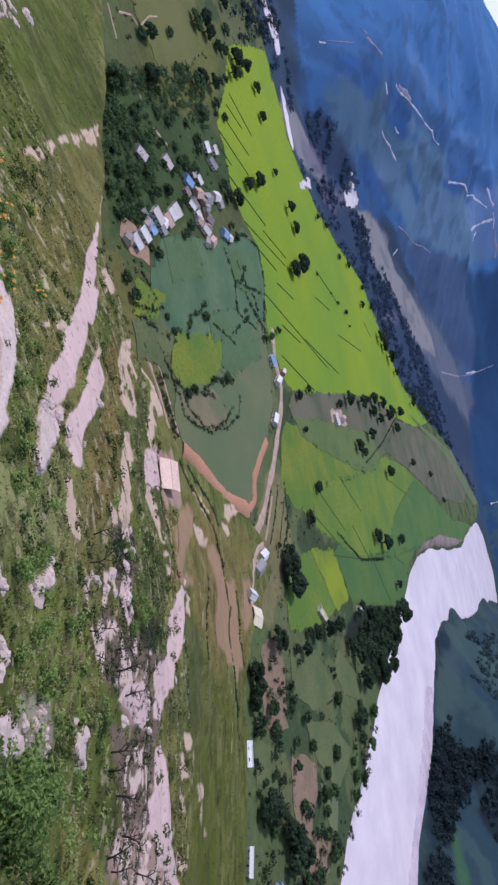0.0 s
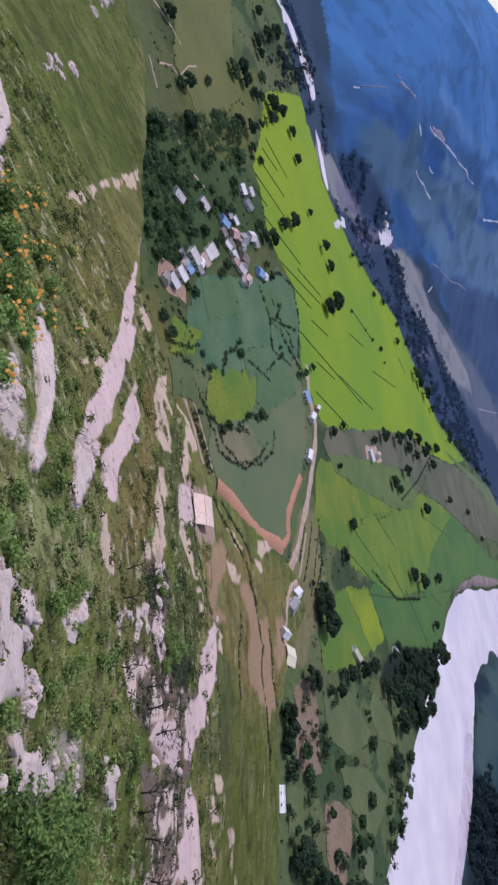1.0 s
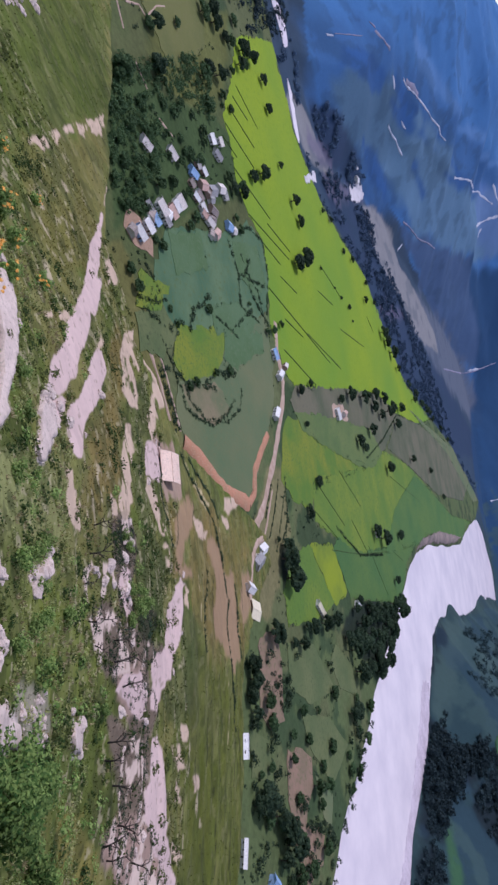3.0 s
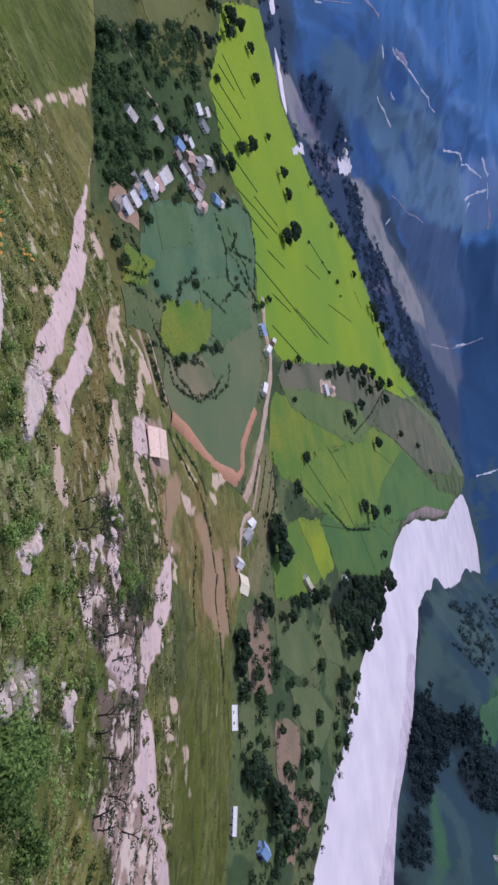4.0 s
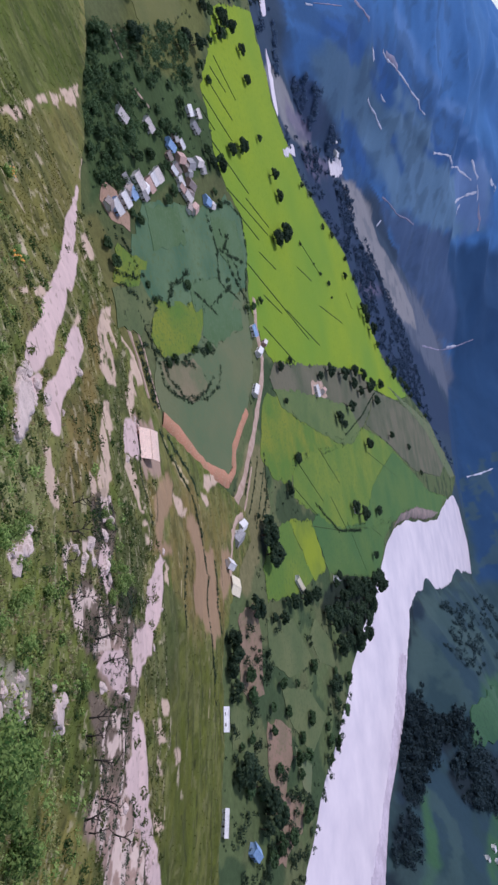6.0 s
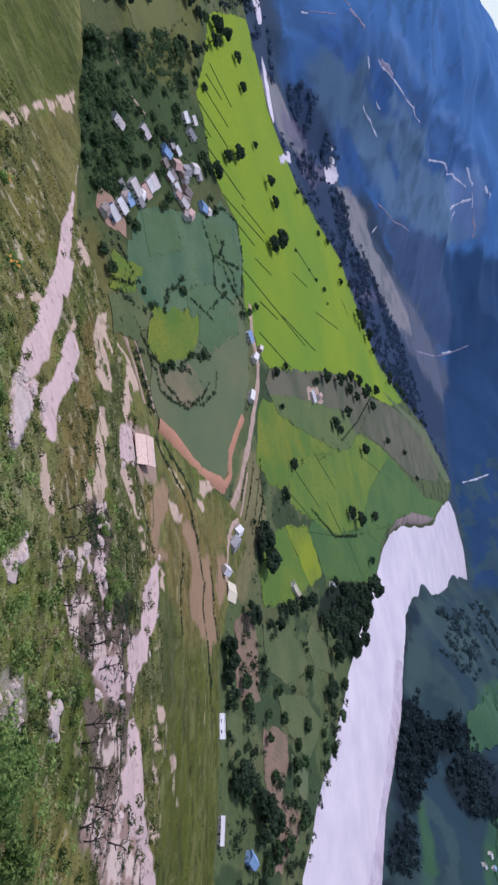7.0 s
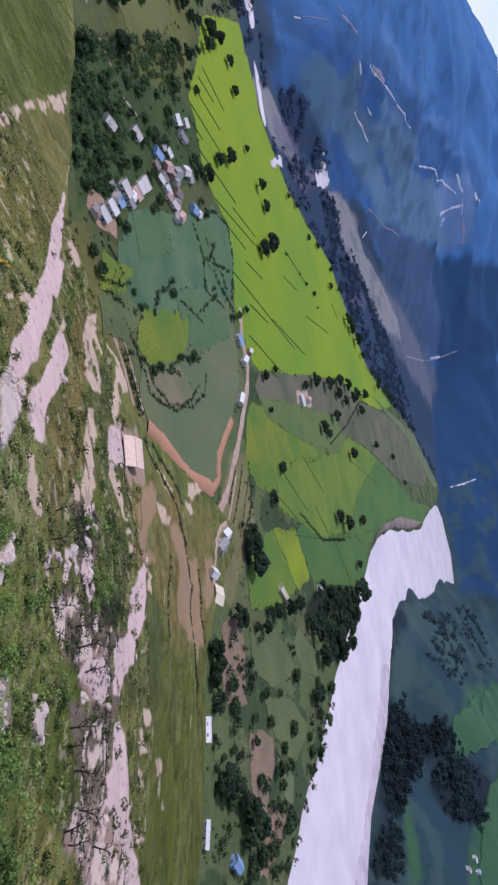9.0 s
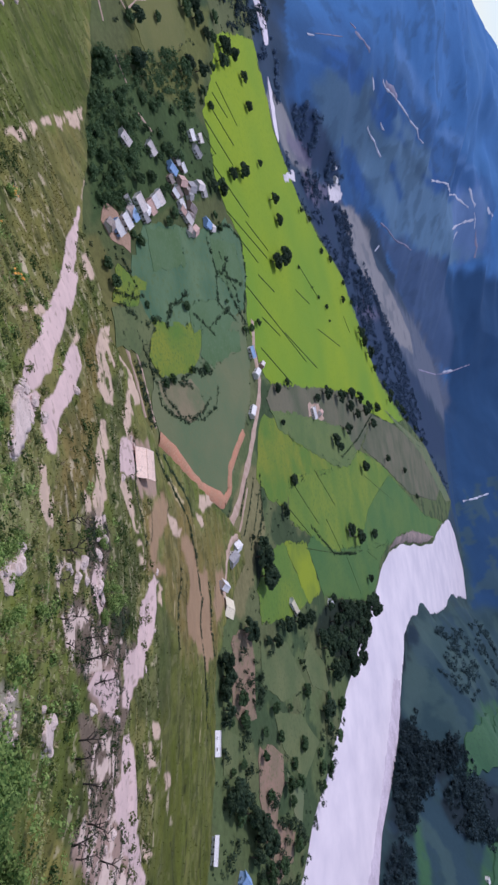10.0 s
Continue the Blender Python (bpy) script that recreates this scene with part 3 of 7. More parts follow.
patch("gravel", (-311, 1060), (-336, 1168), (-336, 1234), (-316, 1286), (-293, 1329), (-267, 1367), (-245, 1539), (-208, 1666), (-163, 1798), (-119, 1791), (-121, 1557), (-141, 1400), (-186, 1292), (-218, 1186), (-243, 1108), (-272, 1076))
patch("gravel", (-349, 711), (-356, 738), (-355, 767), (-344, 790), (-326, 814), (-315, 845), (-306, 866), (-288, 799), (-289, 753), (-300, 727), (-316, 713), (-318, 677))
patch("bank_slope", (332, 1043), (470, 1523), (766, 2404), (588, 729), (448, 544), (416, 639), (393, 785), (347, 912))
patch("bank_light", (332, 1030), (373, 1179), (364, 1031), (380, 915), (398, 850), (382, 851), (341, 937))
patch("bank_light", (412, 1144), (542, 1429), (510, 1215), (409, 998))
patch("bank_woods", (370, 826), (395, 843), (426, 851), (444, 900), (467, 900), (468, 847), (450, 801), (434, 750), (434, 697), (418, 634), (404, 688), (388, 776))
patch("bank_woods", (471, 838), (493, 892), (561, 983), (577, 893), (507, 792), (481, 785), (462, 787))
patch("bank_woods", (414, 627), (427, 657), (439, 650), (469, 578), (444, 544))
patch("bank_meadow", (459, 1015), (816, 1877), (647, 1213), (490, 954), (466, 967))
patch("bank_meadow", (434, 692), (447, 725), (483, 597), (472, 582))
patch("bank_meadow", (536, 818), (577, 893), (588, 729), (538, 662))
patch("far_shade_woods", (19, 2647), (284, 3052), (762, 2414), (638, 2104), (563, 2200), (456, 2255), (336, 2146), (207, 2253))
patch("valley_pasture", (-255, 371), (-338, 533), (-259, 483), (-225, 447), (-210, 399), (-220, 374), (-231, 362))
patch("valley_thicket", (-130.4, 203.8), (-212, 345), (-207, 383), (-226, 458), (-209, 497), (-174, 479), (-156, 416), (-137, 375), (-119, 340), (-126, 313), (-110, 287), (-138, 292), (-169, 301))
patch("valley_wood", (158, 553), (167, 602), (203, 718), (231, 759), (226, 686), (232, 639), (225, 600), (207, 567), (184, 542), (167, 520))
patch("valley_wood", (77, 418), (81, 449), (102, 455), (107, 433), (97, 409))
patch("far_haze_flood", (-351, 849), (-355, 884), (-354, 974), (-339, 979), (-330, 921), (-332, 861))
patch("far_mauve", (-331, 781), (-331, 830), (-312, 870), (-297, 832), (-303, 786), (-312, 764))
patch("bank_woods", (309, 940), (332, 1030), (344, 1012), (351, 943), (341, 896))
patch("valley_olive", (-35.7, 100.8), (-105, 289), (-98, 293), (-82, 297), (-69, 299), (-52, 302), (-46, 291), (-20.1, 94.8), (-18.7, 82.5), (-24.5, 86.5))
patch("valley_olive", (-51, 290), (-49, 303), (-26, 310), (-6, 312), (3.2, 152.4), (0.8, 128.1), (-7.3, 118.8), (-15.0, 116.3))
SLABS = [[(-4.9, 36.8), (-4.7, 37.9), (-4.2, 38.5), (-3.4, 38.8), (-2.6, 37.8), (-2.2, 36.5), (-1.5, 35.4), (-1.1, 33.8), (-0.9, 32.3), (-1.5, 32.3), (-2.3, 33.5), (-3.2, 34.3), (-3.9, 34.6)],
         [(-77.9, 74.3), (-84.3, 81.4), (-75.5, 76.2), (-65.2, 69.5), (-59.4, 66.7), (-54.3, 63.3), (-49.7, 61.4), (-43.7, 57.8), (-40.5, 54.9), (-36.1, 50.0), (-33.4, 46.7), (-29.9, 40.6)],
         [(-13.6, 35.8), (-13.8, 37.9), (-12.3, 37.1), (-10.9, 36.4), (-8.9, 34.7), (-7.1, 32.5), (-5.8, 30.6), (-4.6, 28.3), (-3.6, 27.3), (-2.8, 25.8), (-2.8, 24.8), (-3.7, 25.7), (-4.8, 27.5), (-6.3, 29.3), (-8.2, 30.8), (-10.4, 32.6)],
         [(1.1, 15.3), (1.2, 17.0), (1.5, 17.9), (1.9, 17.1), (2.3, 16.6), (2.8, 16.7), (3.3, 18.0), (3.9, 18.0), (4.2, 17.6), (4.7, 18.3), (5.0, 17.5), (5.1, 16.4), (4.5, 14.5)],
         [(2.0, 19.1), (2.6, 20.7), (3.2, 20.6), (3.4, 19.6), (2.9, 18.7), (2.5, 18.5)],
         [(6.3, 16.4), (6.8, 17.7), (7.4, 18.0), (8.4, 19.9), (9.2, 20.8), (10.0, 22.2), (11.0, 22.7), (10.8, 21.8), (10.1, 20.1), (9.0, 18.1), (8.3, 16.7), (7.4, 16.2)]]
SLABS.append([(16.0, 35.4), (17.1, 37.4), (18.3, 38.1), (18.9, 37.2), (17.6, 34.8), (16.6, 34.6)])
SLABS.append([(4.3, 26.7), (4.8, 28.1), (4.6, 29.6), (5.0, 30.7), (5.4, 29.9), (5.3, 27.8), (4.7, 26.4)])
RUBBLE = [[(-29.1, 40.0), (-33.2, 47.1), (-27.8, 42.4), (-24.3, 35.8)], [(-8.2, 23.8), (-9.7, 29.2), (-4.2, 24.3), (-3.8, 21.5), (-5.2, 20.7)], [(9.5, 22.9), (11.3, 27.9), (12.6, 28.4), (13.6, 28.1), (12.3, 25.4), (10.5, 23.4)], [(4.9, 17.9), (5.6, 19.9), (6.3, 20.2), (6.0, 18.6)]]


def patch_mask(kind, outline, width, x, y):
    """How fully each place lies in a patch; raggedness and softness grow with the patch's distance."""
    colour, ragged_edge, soft_edge, strength, bare = KINDS[kind]
    ox, oy = [p[0] for p in outline], [p[1] for p in outline]
    r0 = math.hypot(sum(ox) / len(ox), sum(oy) / len(oy))
    k = max(0.35, r0 / 60)
    pad = 3 * (ragged_edge + soft_edge) * k + (width or 0)
    m = np.zeros(len(x))
    near = np.flatnonzero((x > min(ox) - pad) & (x < max(ox) + pad) & (y > min(oy) - pad) & (y < max(oy) + pad))
    if not len(near):
        return m
    px, py = x[near], y[near]
    d = along(px, py, outline) - width / 2 if width else outside(px, py, outline)
    if width:
        ragged_edge, soft_edge = 0.25 * width / k, 0.4 * width / k
    wob = 0.6 * fbm(px / (4.5 * k), py / (4.5 * k), 3, 101) + 0.7 * fbm(px / (1.3 * k), py / (1.3 * k), 3, 111)
    f = smooth(0.5 - (d + 1.6 * ragged_edge * k * wob) / (soft_edge * k))
    if bare is not None:
        f = f * smooth((0.7 * fbm(px / (1.2 * k), py / (1.2 * k), 3, 115) + 0.5 * vnoise(px / (2.6 * k), py / (2.6 * k), 231) - bare) / 0.14)
    m[near] = f * strength
    return m


def sand_mask(x, y):
    """1 on bare sand and rock of the hillside, 0 on grass."""
    m = np.zeros(len(x))
    for kind, outline, width in PATCHES:
        if kind in BARE:
            m = np.maximum(m, patch_mask(kind, outline, width, x, y))
    for s in SLABS:
        m = np.maximum(m, smooth(0.5 - (outside(x, y, s) + 0.4 * fbm(x / 1.9, y / 1.9, 3, 111)) / 0.4))
    return m


def parched_mask(x, y):
    return np.max([patch_mask(k, o, w, x, y) for k, o, w in PATCHES if k in ("parched", "olive", "soil", "grey_scree", "pink_scree")], 0)


def cover(x, y, z):
    r = np.hypot(x, y)
    az = np.degrees(np.arctan2(x, y))
    col = np.empty((len(x), 3))

    def lay(mask, colour):
        m = np.clip(mask, 0, 1)[:, None]
        col[:] = col * (1 - m) + np.array(colour) * m
    # valley meadows
    col[:] = MEADOW
    lay(smooth(fbm(x / 40, y / 40, 3, 205) / 0.2) * 0.6, (0.11, 0.115, 0.055))
    lay(smooth((fbm(x / 26, y / 26, 3, 206) - 0.05) / 0.15) * 0.8, (0.035, 0.06, 0.028))
    lay((az < -10) * (r < 600) * 0.5, (0.075, 0.085, 0.030))
    # hillside grass
    on_hill = smooth((z - 3) / 6) * (r < 460)
    lay(on_hill, GRASS)
    n1 = fbm(x / 9, y / 9, 4, 101)
    n2 = fbm(x / 2.2, y / 2.2, 3, 113)
    lay(on_hill * smooth((n1 - 0.02) / 0.2) * 0.85, LUSH)
    lay(on_hill * smooth((-n1 - 0.03) / 0.2) * 0.6, DRY)
    for kind, outline, width in PATCHES:
        if kind.endswith("grass") or kind in ("olive", "deep", "parched"):
            lay(on_hill * patch_mask(kind, outline, width, x, y), KINDS[kind][0])
    # tussocks, stones and painted shade gaps in the grass, coarser with distance
    for lo, hi, s in ((0, 45, 1.0), (45, 110, 2.0), (110, 460, 3.6)):
        band, tame = on_hill * (r >= lo) * (r < hi), 1.0 if lo < 100 else 0.72
        lay(band * smooth((fbm(x / (3.4 * s), y / (3.4 * s), 3, 124) - 0.08) / 0.12) * 0.38 * tame, (0.150, 0.155, 0.052))
        lay(band * smooth((fbm(x / (1.5 * s), y / (1.5 * s), 3, 126) - 0.14) / 0.10) * 0.22 * tame, (0.205, 0.190, 0.085))
        lay(band * smooth((fbm(x / (2.2 * s), y / (2.2 * s), 3, 125) - 0.12) / 0.12) * 0.46 * tame, (0.040, 0.052, 0.014))
        lay(band * smooth((fbm(x / (0.9 * s), y / (0.9 * s), 3, 127) - 0.20) / 0.10) * 0.50 * tame, (0.030, 0.036, 0.012))
        lay(band * smooth((fbm(x / (0.55 * s), y / (0.7 * s), 3, 117) - 0.33) / 0.05) * (0.55 if lo < 100 else 0.12), (0.40, 0.34, 0.22))
    # dark and pale contour lines on the spur, like fine terraces
    drop = hill_drop(r)
    q2 = drop / 1.55 + 1.1 * fbm(x / 22, y / 22, 3, 33)
    fr2 = q2 - np.floor(q2)
    fine_terrace = smooth((az - 4) / 5) * smooth((r - 88) / 14) * on_hill
    lay(fine_terrace * smooth(1 - np.abs(fr2 - 0.35) / 0.12) * smooth((fbm(x / 13, y / 13, 3, 243) + 0.02) / 0.10) * 0.5, (0.038, 0.048, 0.014))
    lay(fine_terrace * smooth(1 - np.abs(fr2 - 0.62) / 0.10) * smooth((fbm(x / 11, y / 11, 3, 245) - 0.06) / 0.10) * 0.22, (0.22, 0.19, 0.08))
    shelf = [(43, 394), (27, 427), (30, 452), (69, 441), (82, 417), (102, 393), (109, 373), (103, 364), (70, 350)]
    lay(smooth((5 - outside(x, y, shelf) - 7 * fbm(x / 14, y / 14, 3, 265)) / 5) * (z < 8), (0.17, 0.155, 0.075))
    rim = [(-62, 288), (-45, 296), (-20, 301), (-2, 304)]
    lay(smooth((11 - along(x, y, rim) - 6 * fbm(x / 9, y / 9, 3, 266)) / 4) * (z < 8), (0.15, 0.145, 0.06))
    # mountains, with distance haze painted in as blue
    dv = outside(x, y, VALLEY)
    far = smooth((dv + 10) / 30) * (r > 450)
    lay(far, HAZE_FOREST)
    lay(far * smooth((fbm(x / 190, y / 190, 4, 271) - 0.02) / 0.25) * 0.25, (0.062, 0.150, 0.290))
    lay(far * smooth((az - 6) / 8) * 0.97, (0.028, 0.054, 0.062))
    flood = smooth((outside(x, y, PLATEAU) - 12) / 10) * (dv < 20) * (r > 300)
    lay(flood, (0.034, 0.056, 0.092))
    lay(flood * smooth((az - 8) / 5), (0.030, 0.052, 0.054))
    beyond = np.maximum(far, flood)
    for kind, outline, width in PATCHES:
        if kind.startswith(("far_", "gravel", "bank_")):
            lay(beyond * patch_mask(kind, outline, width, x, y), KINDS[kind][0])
    for kind, outline, width in PATCHES:
        if kind.startswith("valley_"):
            lay((z < 10) * patch_mask(kind, outline, width, x, y), KINDS[kind][0])
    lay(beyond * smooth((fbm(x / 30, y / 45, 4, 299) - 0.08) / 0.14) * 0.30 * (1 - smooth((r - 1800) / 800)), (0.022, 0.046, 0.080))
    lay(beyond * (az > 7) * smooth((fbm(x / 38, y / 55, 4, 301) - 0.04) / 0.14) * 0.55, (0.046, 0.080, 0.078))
    # bare ground, dark scrub and painted shade lines over the hillside's grass
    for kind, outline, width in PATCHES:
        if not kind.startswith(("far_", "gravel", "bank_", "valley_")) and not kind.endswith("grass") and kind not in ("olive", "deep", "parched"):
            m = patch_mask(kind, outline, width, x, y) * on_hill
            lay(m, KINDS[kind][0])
            if kind in ("sand", "tan_sand"):
                lay(m * smooth((n2 - 0.04) / 0.2) * 0.35, tuple(0.76 * v for v in KINDS[kind][0]))
                lay(m * smooth((fbm(x / 0.9, y / 0.9, 3, 118) - 0.34) / 0.05) * 0.5, (0.20, 0.16, 0.11))
    for s in SLABS:
        lay(smooth(0.5 - (outside(x, y, s) - 0.2 + 0.5 * n2) / 0.6), KINDS["rock"][0])
    for s in RUBBLE:
        lay(smooth((0.8 - outside(x, y, s) - 1.5 * n2) / 1.0) * 0.7, (0.36, 0.31, 0.25))
    return col


build_ground()


# ---- helpers for things ----
def mesh_object(name, bm, material, smooth_faces=False):
    me = bpy.data.meshes.new(name)
    bm.to_mesh(me)
    bm.free()
    if smooth_faces:
        for p in me.polygons:
            p.use_smooth = True
    for m in (material if isinstance(material, (list, tuple)) else [material]):
        me.materials.append(m)
    return new(name, me)


def part(name, bm, material, parent, label="", smooth_faces=False):
    ob = mesh_object(name, bm, material, smooth_faces)
    ob.parent = parent
    if label:
        tagged(ob, label)
    return ob


from mathutils.geometry import delaunay_2d_cdt


def ragged(outline, step, amp, seed):
    """The outline cut into short pieces, each corner nudged sideways."""
    rnd = random.Random(seed)
    pts = []
    for (ax, ay), (bx, by) in zip(outline, outline[1:] + outline[:1]):
        n = max(1, int(math.hypot(bx - ax, by - ay) / step))
        for i in range(n):
            t = i / n
            pts.append((ax + (bx - ax) * t + rnd.uniform(-amp, amp), ay + (by - ay) * t + rnd.uniform(-amp, amp)))
    return pts


def grown(outline, g):
    """The outline pushed outwards by g metres."""
    area = sum(ax * by - bx * ay for (ax, ay), (bx, by) in zip(outline, outline[1:] + outline[:1]))
    sgn = 1 if area > 0 else -1
    out = []
    for i, (x, y) in enumerate(outline):
        (px, py), (qx, qy) = outline[i - 1], outline[(i + 1) % len(outline)]
        d = math.hypot(qx - px, qy - py) or 1
        out.append((x + sgn * g * (qy - py) / d, y - sgn * g * (qx - px) / d))
    return out


def draped(name, outline, material, lift=0.15, cell=10.0, step=6.0, amp=0.8, seed=1, level=None, skirt=1.2):
    """A sheet with thickness that follows the ground within an outline."""
    pts = ragged(outline, step, amp, seed)
    n = len(pts)
    xs, ys = [p[0] for p in pts], [p[1] for p in pts]
    gx, gy = np.meshgrid(np.arange(min(xs), max(xs), cell), np.arange(min(ys), max(ys), cell))
    gx, gy = gx.ravel(), gy.ravel()
    keep = outside(gx, gy, pts) < -cell * 0.4
    allp = [Vector(p) for p in pts] + [Vector(p) for p in zip(gx[keep], gy[keep])]
    v2, _, faces, _, _, _ = delaunay_2d_cdt(allp, [], [list(range(n))], 1, 0.001)
    X, Y = np.array([v[0] for v in v2]), np.array([v[1] for v in v2])
    Z = height(X, Y) + lift if level is None else np.full(len(X), level)
    bm = bmesh.new()
    vs = [bm.verts.new((X[i], Y[i], Z[i])) for i in range(len(X))]
    for f in faces:
        try:
            bm.faces.new([vs[i] for i in f])
        except ValueError:
            pass
    bmesh.ops.recalc_face_normals(bm, faces=bm.faces)
    if bm.faces and sum(f.normal.z for f in bm.faces) < 0:
        bmesh.ops.reverse_faces(bm, faces=bm.faces)
    rim = [e for e in bm.edges if e.is_boundary]
    low = bmesh.ops.extrude_edge_only(bm, edges=rim)["geom"]
    for v in low:
        if isinstance(v, bmesh.types.BMVert):
            v.co.z -= skirt
    return mesh_object(name, bm, material)


# ---- river ----
def water_material():
    m, nodes, links, bsdf = mat_nodes("silty_water")
    n = noise_tex(nodes, links, 0.016, 5.0, 0.6)
    mix = ramp_mix(nodes, links, spread(nodes, links, n.outputs[0], 0.36, 0.64), (0.61, 0.525, 0.585), (0.77, 0.665, 0.705))
    links.new(mix.outputs[2], bsdf.inputs["Base Color"])
    bsdf.inputs["Roughness"].default_value = 0.35
    w = noise_tex(nodes, links, 0.6, 3.0, 0.6)
    bn = nodes.new("ShaderNodeBump")
    bn.inputs["Strength"].default_value, bn.inputs["Distance"].default_value = 0.25, 0.12
    links.new(w.outputs[0], bn.inputs["Height"])
    links.new(bn.outputs[0], bsdf.inputs["Normal"])
    return m


WATER = water_material()
RIVER = [(402, 96)] + [(281, 376), (276, 399), (270, 432), (265, 465), (259, 502), (251, 532), (238, 547), (227, 578), (223, 608), (212, 648), (208, 677), (214, 724), (210, 754), (197, 790), (202, 878), (200, 935), (204, 1001), (220, 1095), (259, 1257), (272, 1330), (281, 1426), (313, 1645), (312, 1759), (310, 1806)]
RIVER += [(355, 1987), (411, 2081), (469, 2111), (534, 2163), (582, 2141), (614, 2102), (538, 1877), (479, 1627), (452, 1500), (413, 1338), (349, 1120), (328, 1060), (317, 999), (319, 945), (337, 908), (355, 856), (373, 816), (388, 776), (396, 729), (401, 692), (406, 661), (411, 632), (422, 606), (431, 583)] + [(612, 191)]
UPSTREAM = [[(-290, 708), (-344, 712), (-364, 723), (-352, 727), (-300, 721)],
            [(-480, 638), (-485, 653), (-498, 701), (-486, 722), (-468, 740), (-448, 765), (-421, 763), (-404, 733), (-424, 730), (-452, 712), (-470, 694), (-466, 646)]]
for i, reach in enumerate(UPSTREAM):
    tagged(draped("river", grown(reach, (0, -3.5)[i]), WATER, lift=0.4, cell=25, step=8, amp=3.0, level=(-5.2, None)[i], skirt=3.0, seed=8 + 5 * i), "pale river reach beyond the rice fields", "river", kind="structure")
river = draped("river", RIVER, WATER, cell=40, step=9, amp=2.6, level=-5.2, skirt=3.0, seed=7)
tagged(river, "wide pale silty river bending round the plateau", "river", kind="structure")

SHOAL = surface("silty_shoal", (0.46, 0.38, 0.44), (0.60, 0.51, 0.58), (0.36, 0.30, 0.35), scale=0.06, fine=0.4, rough=0.6, bump=0.4, bump_dist=0.2)
tagged(draped("shoal", [(329, 820), (348, 859), (373, 816), (388, 776), (396, 729), (401, 692), (406, 661), (411, 632), (422, 606), (431, 583), (445, 553), (406, 502), (404, 545), (396, 592), (385, 646), (367, 710), (349, 766)], SHOAL, cell=14, step=5, amp=2.0, level=-5.05, skirt=1.0, seed=17), "dull mauve silt shoal along the river's far bank", "shoal", kind="structure")

# ---- fields ----
RICE = surface("rice_green", (0.140, 0.250, 0.020), (0.215, 0.295, 0.011), (0.15, 0.240, 0.012), scale=0.0045, fine=0.25, bump=0.5, bump_dist=0.5, per_object=0.06)
CROP = surface("crop_green", (0.090, 0.160, 0.026), (0.150, 0.200, 0.026), (0.070, 0.130, 0.028), scale=0.014, fine=0.3, bump=0.5, bump_dist=0.5, per_object=0.06)
MELLOW = surface("mellow_green_crop", (0.090, 0.165, 0.024), (0.170, 0.200, 0.024), (0.075, 0.130, 0.032), scale=0.03, fine=0.5, bump=0.4, bump_dist=0.4)
TEAL_LIGHT = surface("light_blue_green_crop", (0.085, 0.145, 0.070), (0.070, 0.125, 0.050), (0.10, 0.15, 0.075), scale=0.03, fine=0.4, bump=0.4, bump_dist=0.4)
CRESCENT = surface("half_bare_soil", (0.20, 0.165, 0.10), (0.125, 0.14, 0.072), (0.16, 0.145, 0.08), scale=0.05, fine=0.4, bump=0.4, bump_dist=0.3)
DEEPCROP = surface("deep_green_crop", (0.058, 0.130, 0.036), (0.085, 0.150, 0.036), (0.05, 0.105, 0.035), scale=0.014, fine=0.3, bump=0.5, bump_dist=0.5, per_object=0.06)
LIME = surface("lime_green", (0.205, 0.255, 0.016), (0.125, 0.180, 0.024), scale=0.028, fine=0.5, bump=0.4, bump_dist=0.4)
TEAL = surface("blue_green_crop", (0.058, 0.120, 0.064), (0.100, 0.160, 0.082), (0.085, 0.125, 0.050), scale=0.022, fine=0.3, bump=0.4, bump_dist=0.4)
OLIVE = surface("olive_crop", (0.135, 0.150, 0.075), (0.098, 0.138, 0.068), (0.125, 0.138, 0.066), scale=0.018, fine=0.4, bump=0.4, bump_dist=0.3)
TAN = surface("bare_tan_soil", (0.255, 0.165, 0.120), (0.195, 0.142, 0.095), (0.13, 0.13, 0.06), scale=0.05, fine=0.4, bump=0.4, bump_dist=0.3)
RED = surface("red_earth", (0.44, 0.20, 0.125), (0.36, 0.19, 0.115), (0.46, 0.30, 0.21), scale=0.12, fine=1.0, bump=0.4, bump_dist=0.2)
FALLOW = surface("grey_fallow", (0.135, 0.125, 0.082), (0.075, 0.090, 0.050), (0.11, 0.10, 0.07), scale=0.016, fine=0.3, bump=0.5, bump_dist=0.4)
DULL = surface("dull_green_crop", (0.085, 0.115, 0.046), (0.12, 0.14, 0.058), (0.07, 0.092, 0.040), scale=0.03, fine=0.4, bump=0.4, bump_dist=0.3)
PASTURE = surface("dark_pasture", (0.128, 0.132, 0.040), (0.100, 0.112, 0.034), (0.14, 0.135, 0.05), scale=0.02, fine=0.4, bump=0.4, bump_dist=0.3)
MEDIUM = surface("mid_green_crop", (0.085, 0.135, 0.042), (0.12, 0.16, 0.05), (0.075, 0.105, 0.045), scale=0.02, fine=0.4, bump=0.4, bump_dist=0.3)
HILLGREEN = surface("hill_green_crop", (0.030, 0.085, 0.042), (0.045, 0.105, 0.052), (0.03, 0.07, 0.042), scale=0.02, fine=0.3, bump=0.4, bump_dist=0.4)
ROADDIRT = surface("pale_dirt_track", (0.46, 0.33, 0.27), (0.36, 0.25, 0.19), scale=0.2, fine=1.5, bump=0.3, bump_dist=0.1)

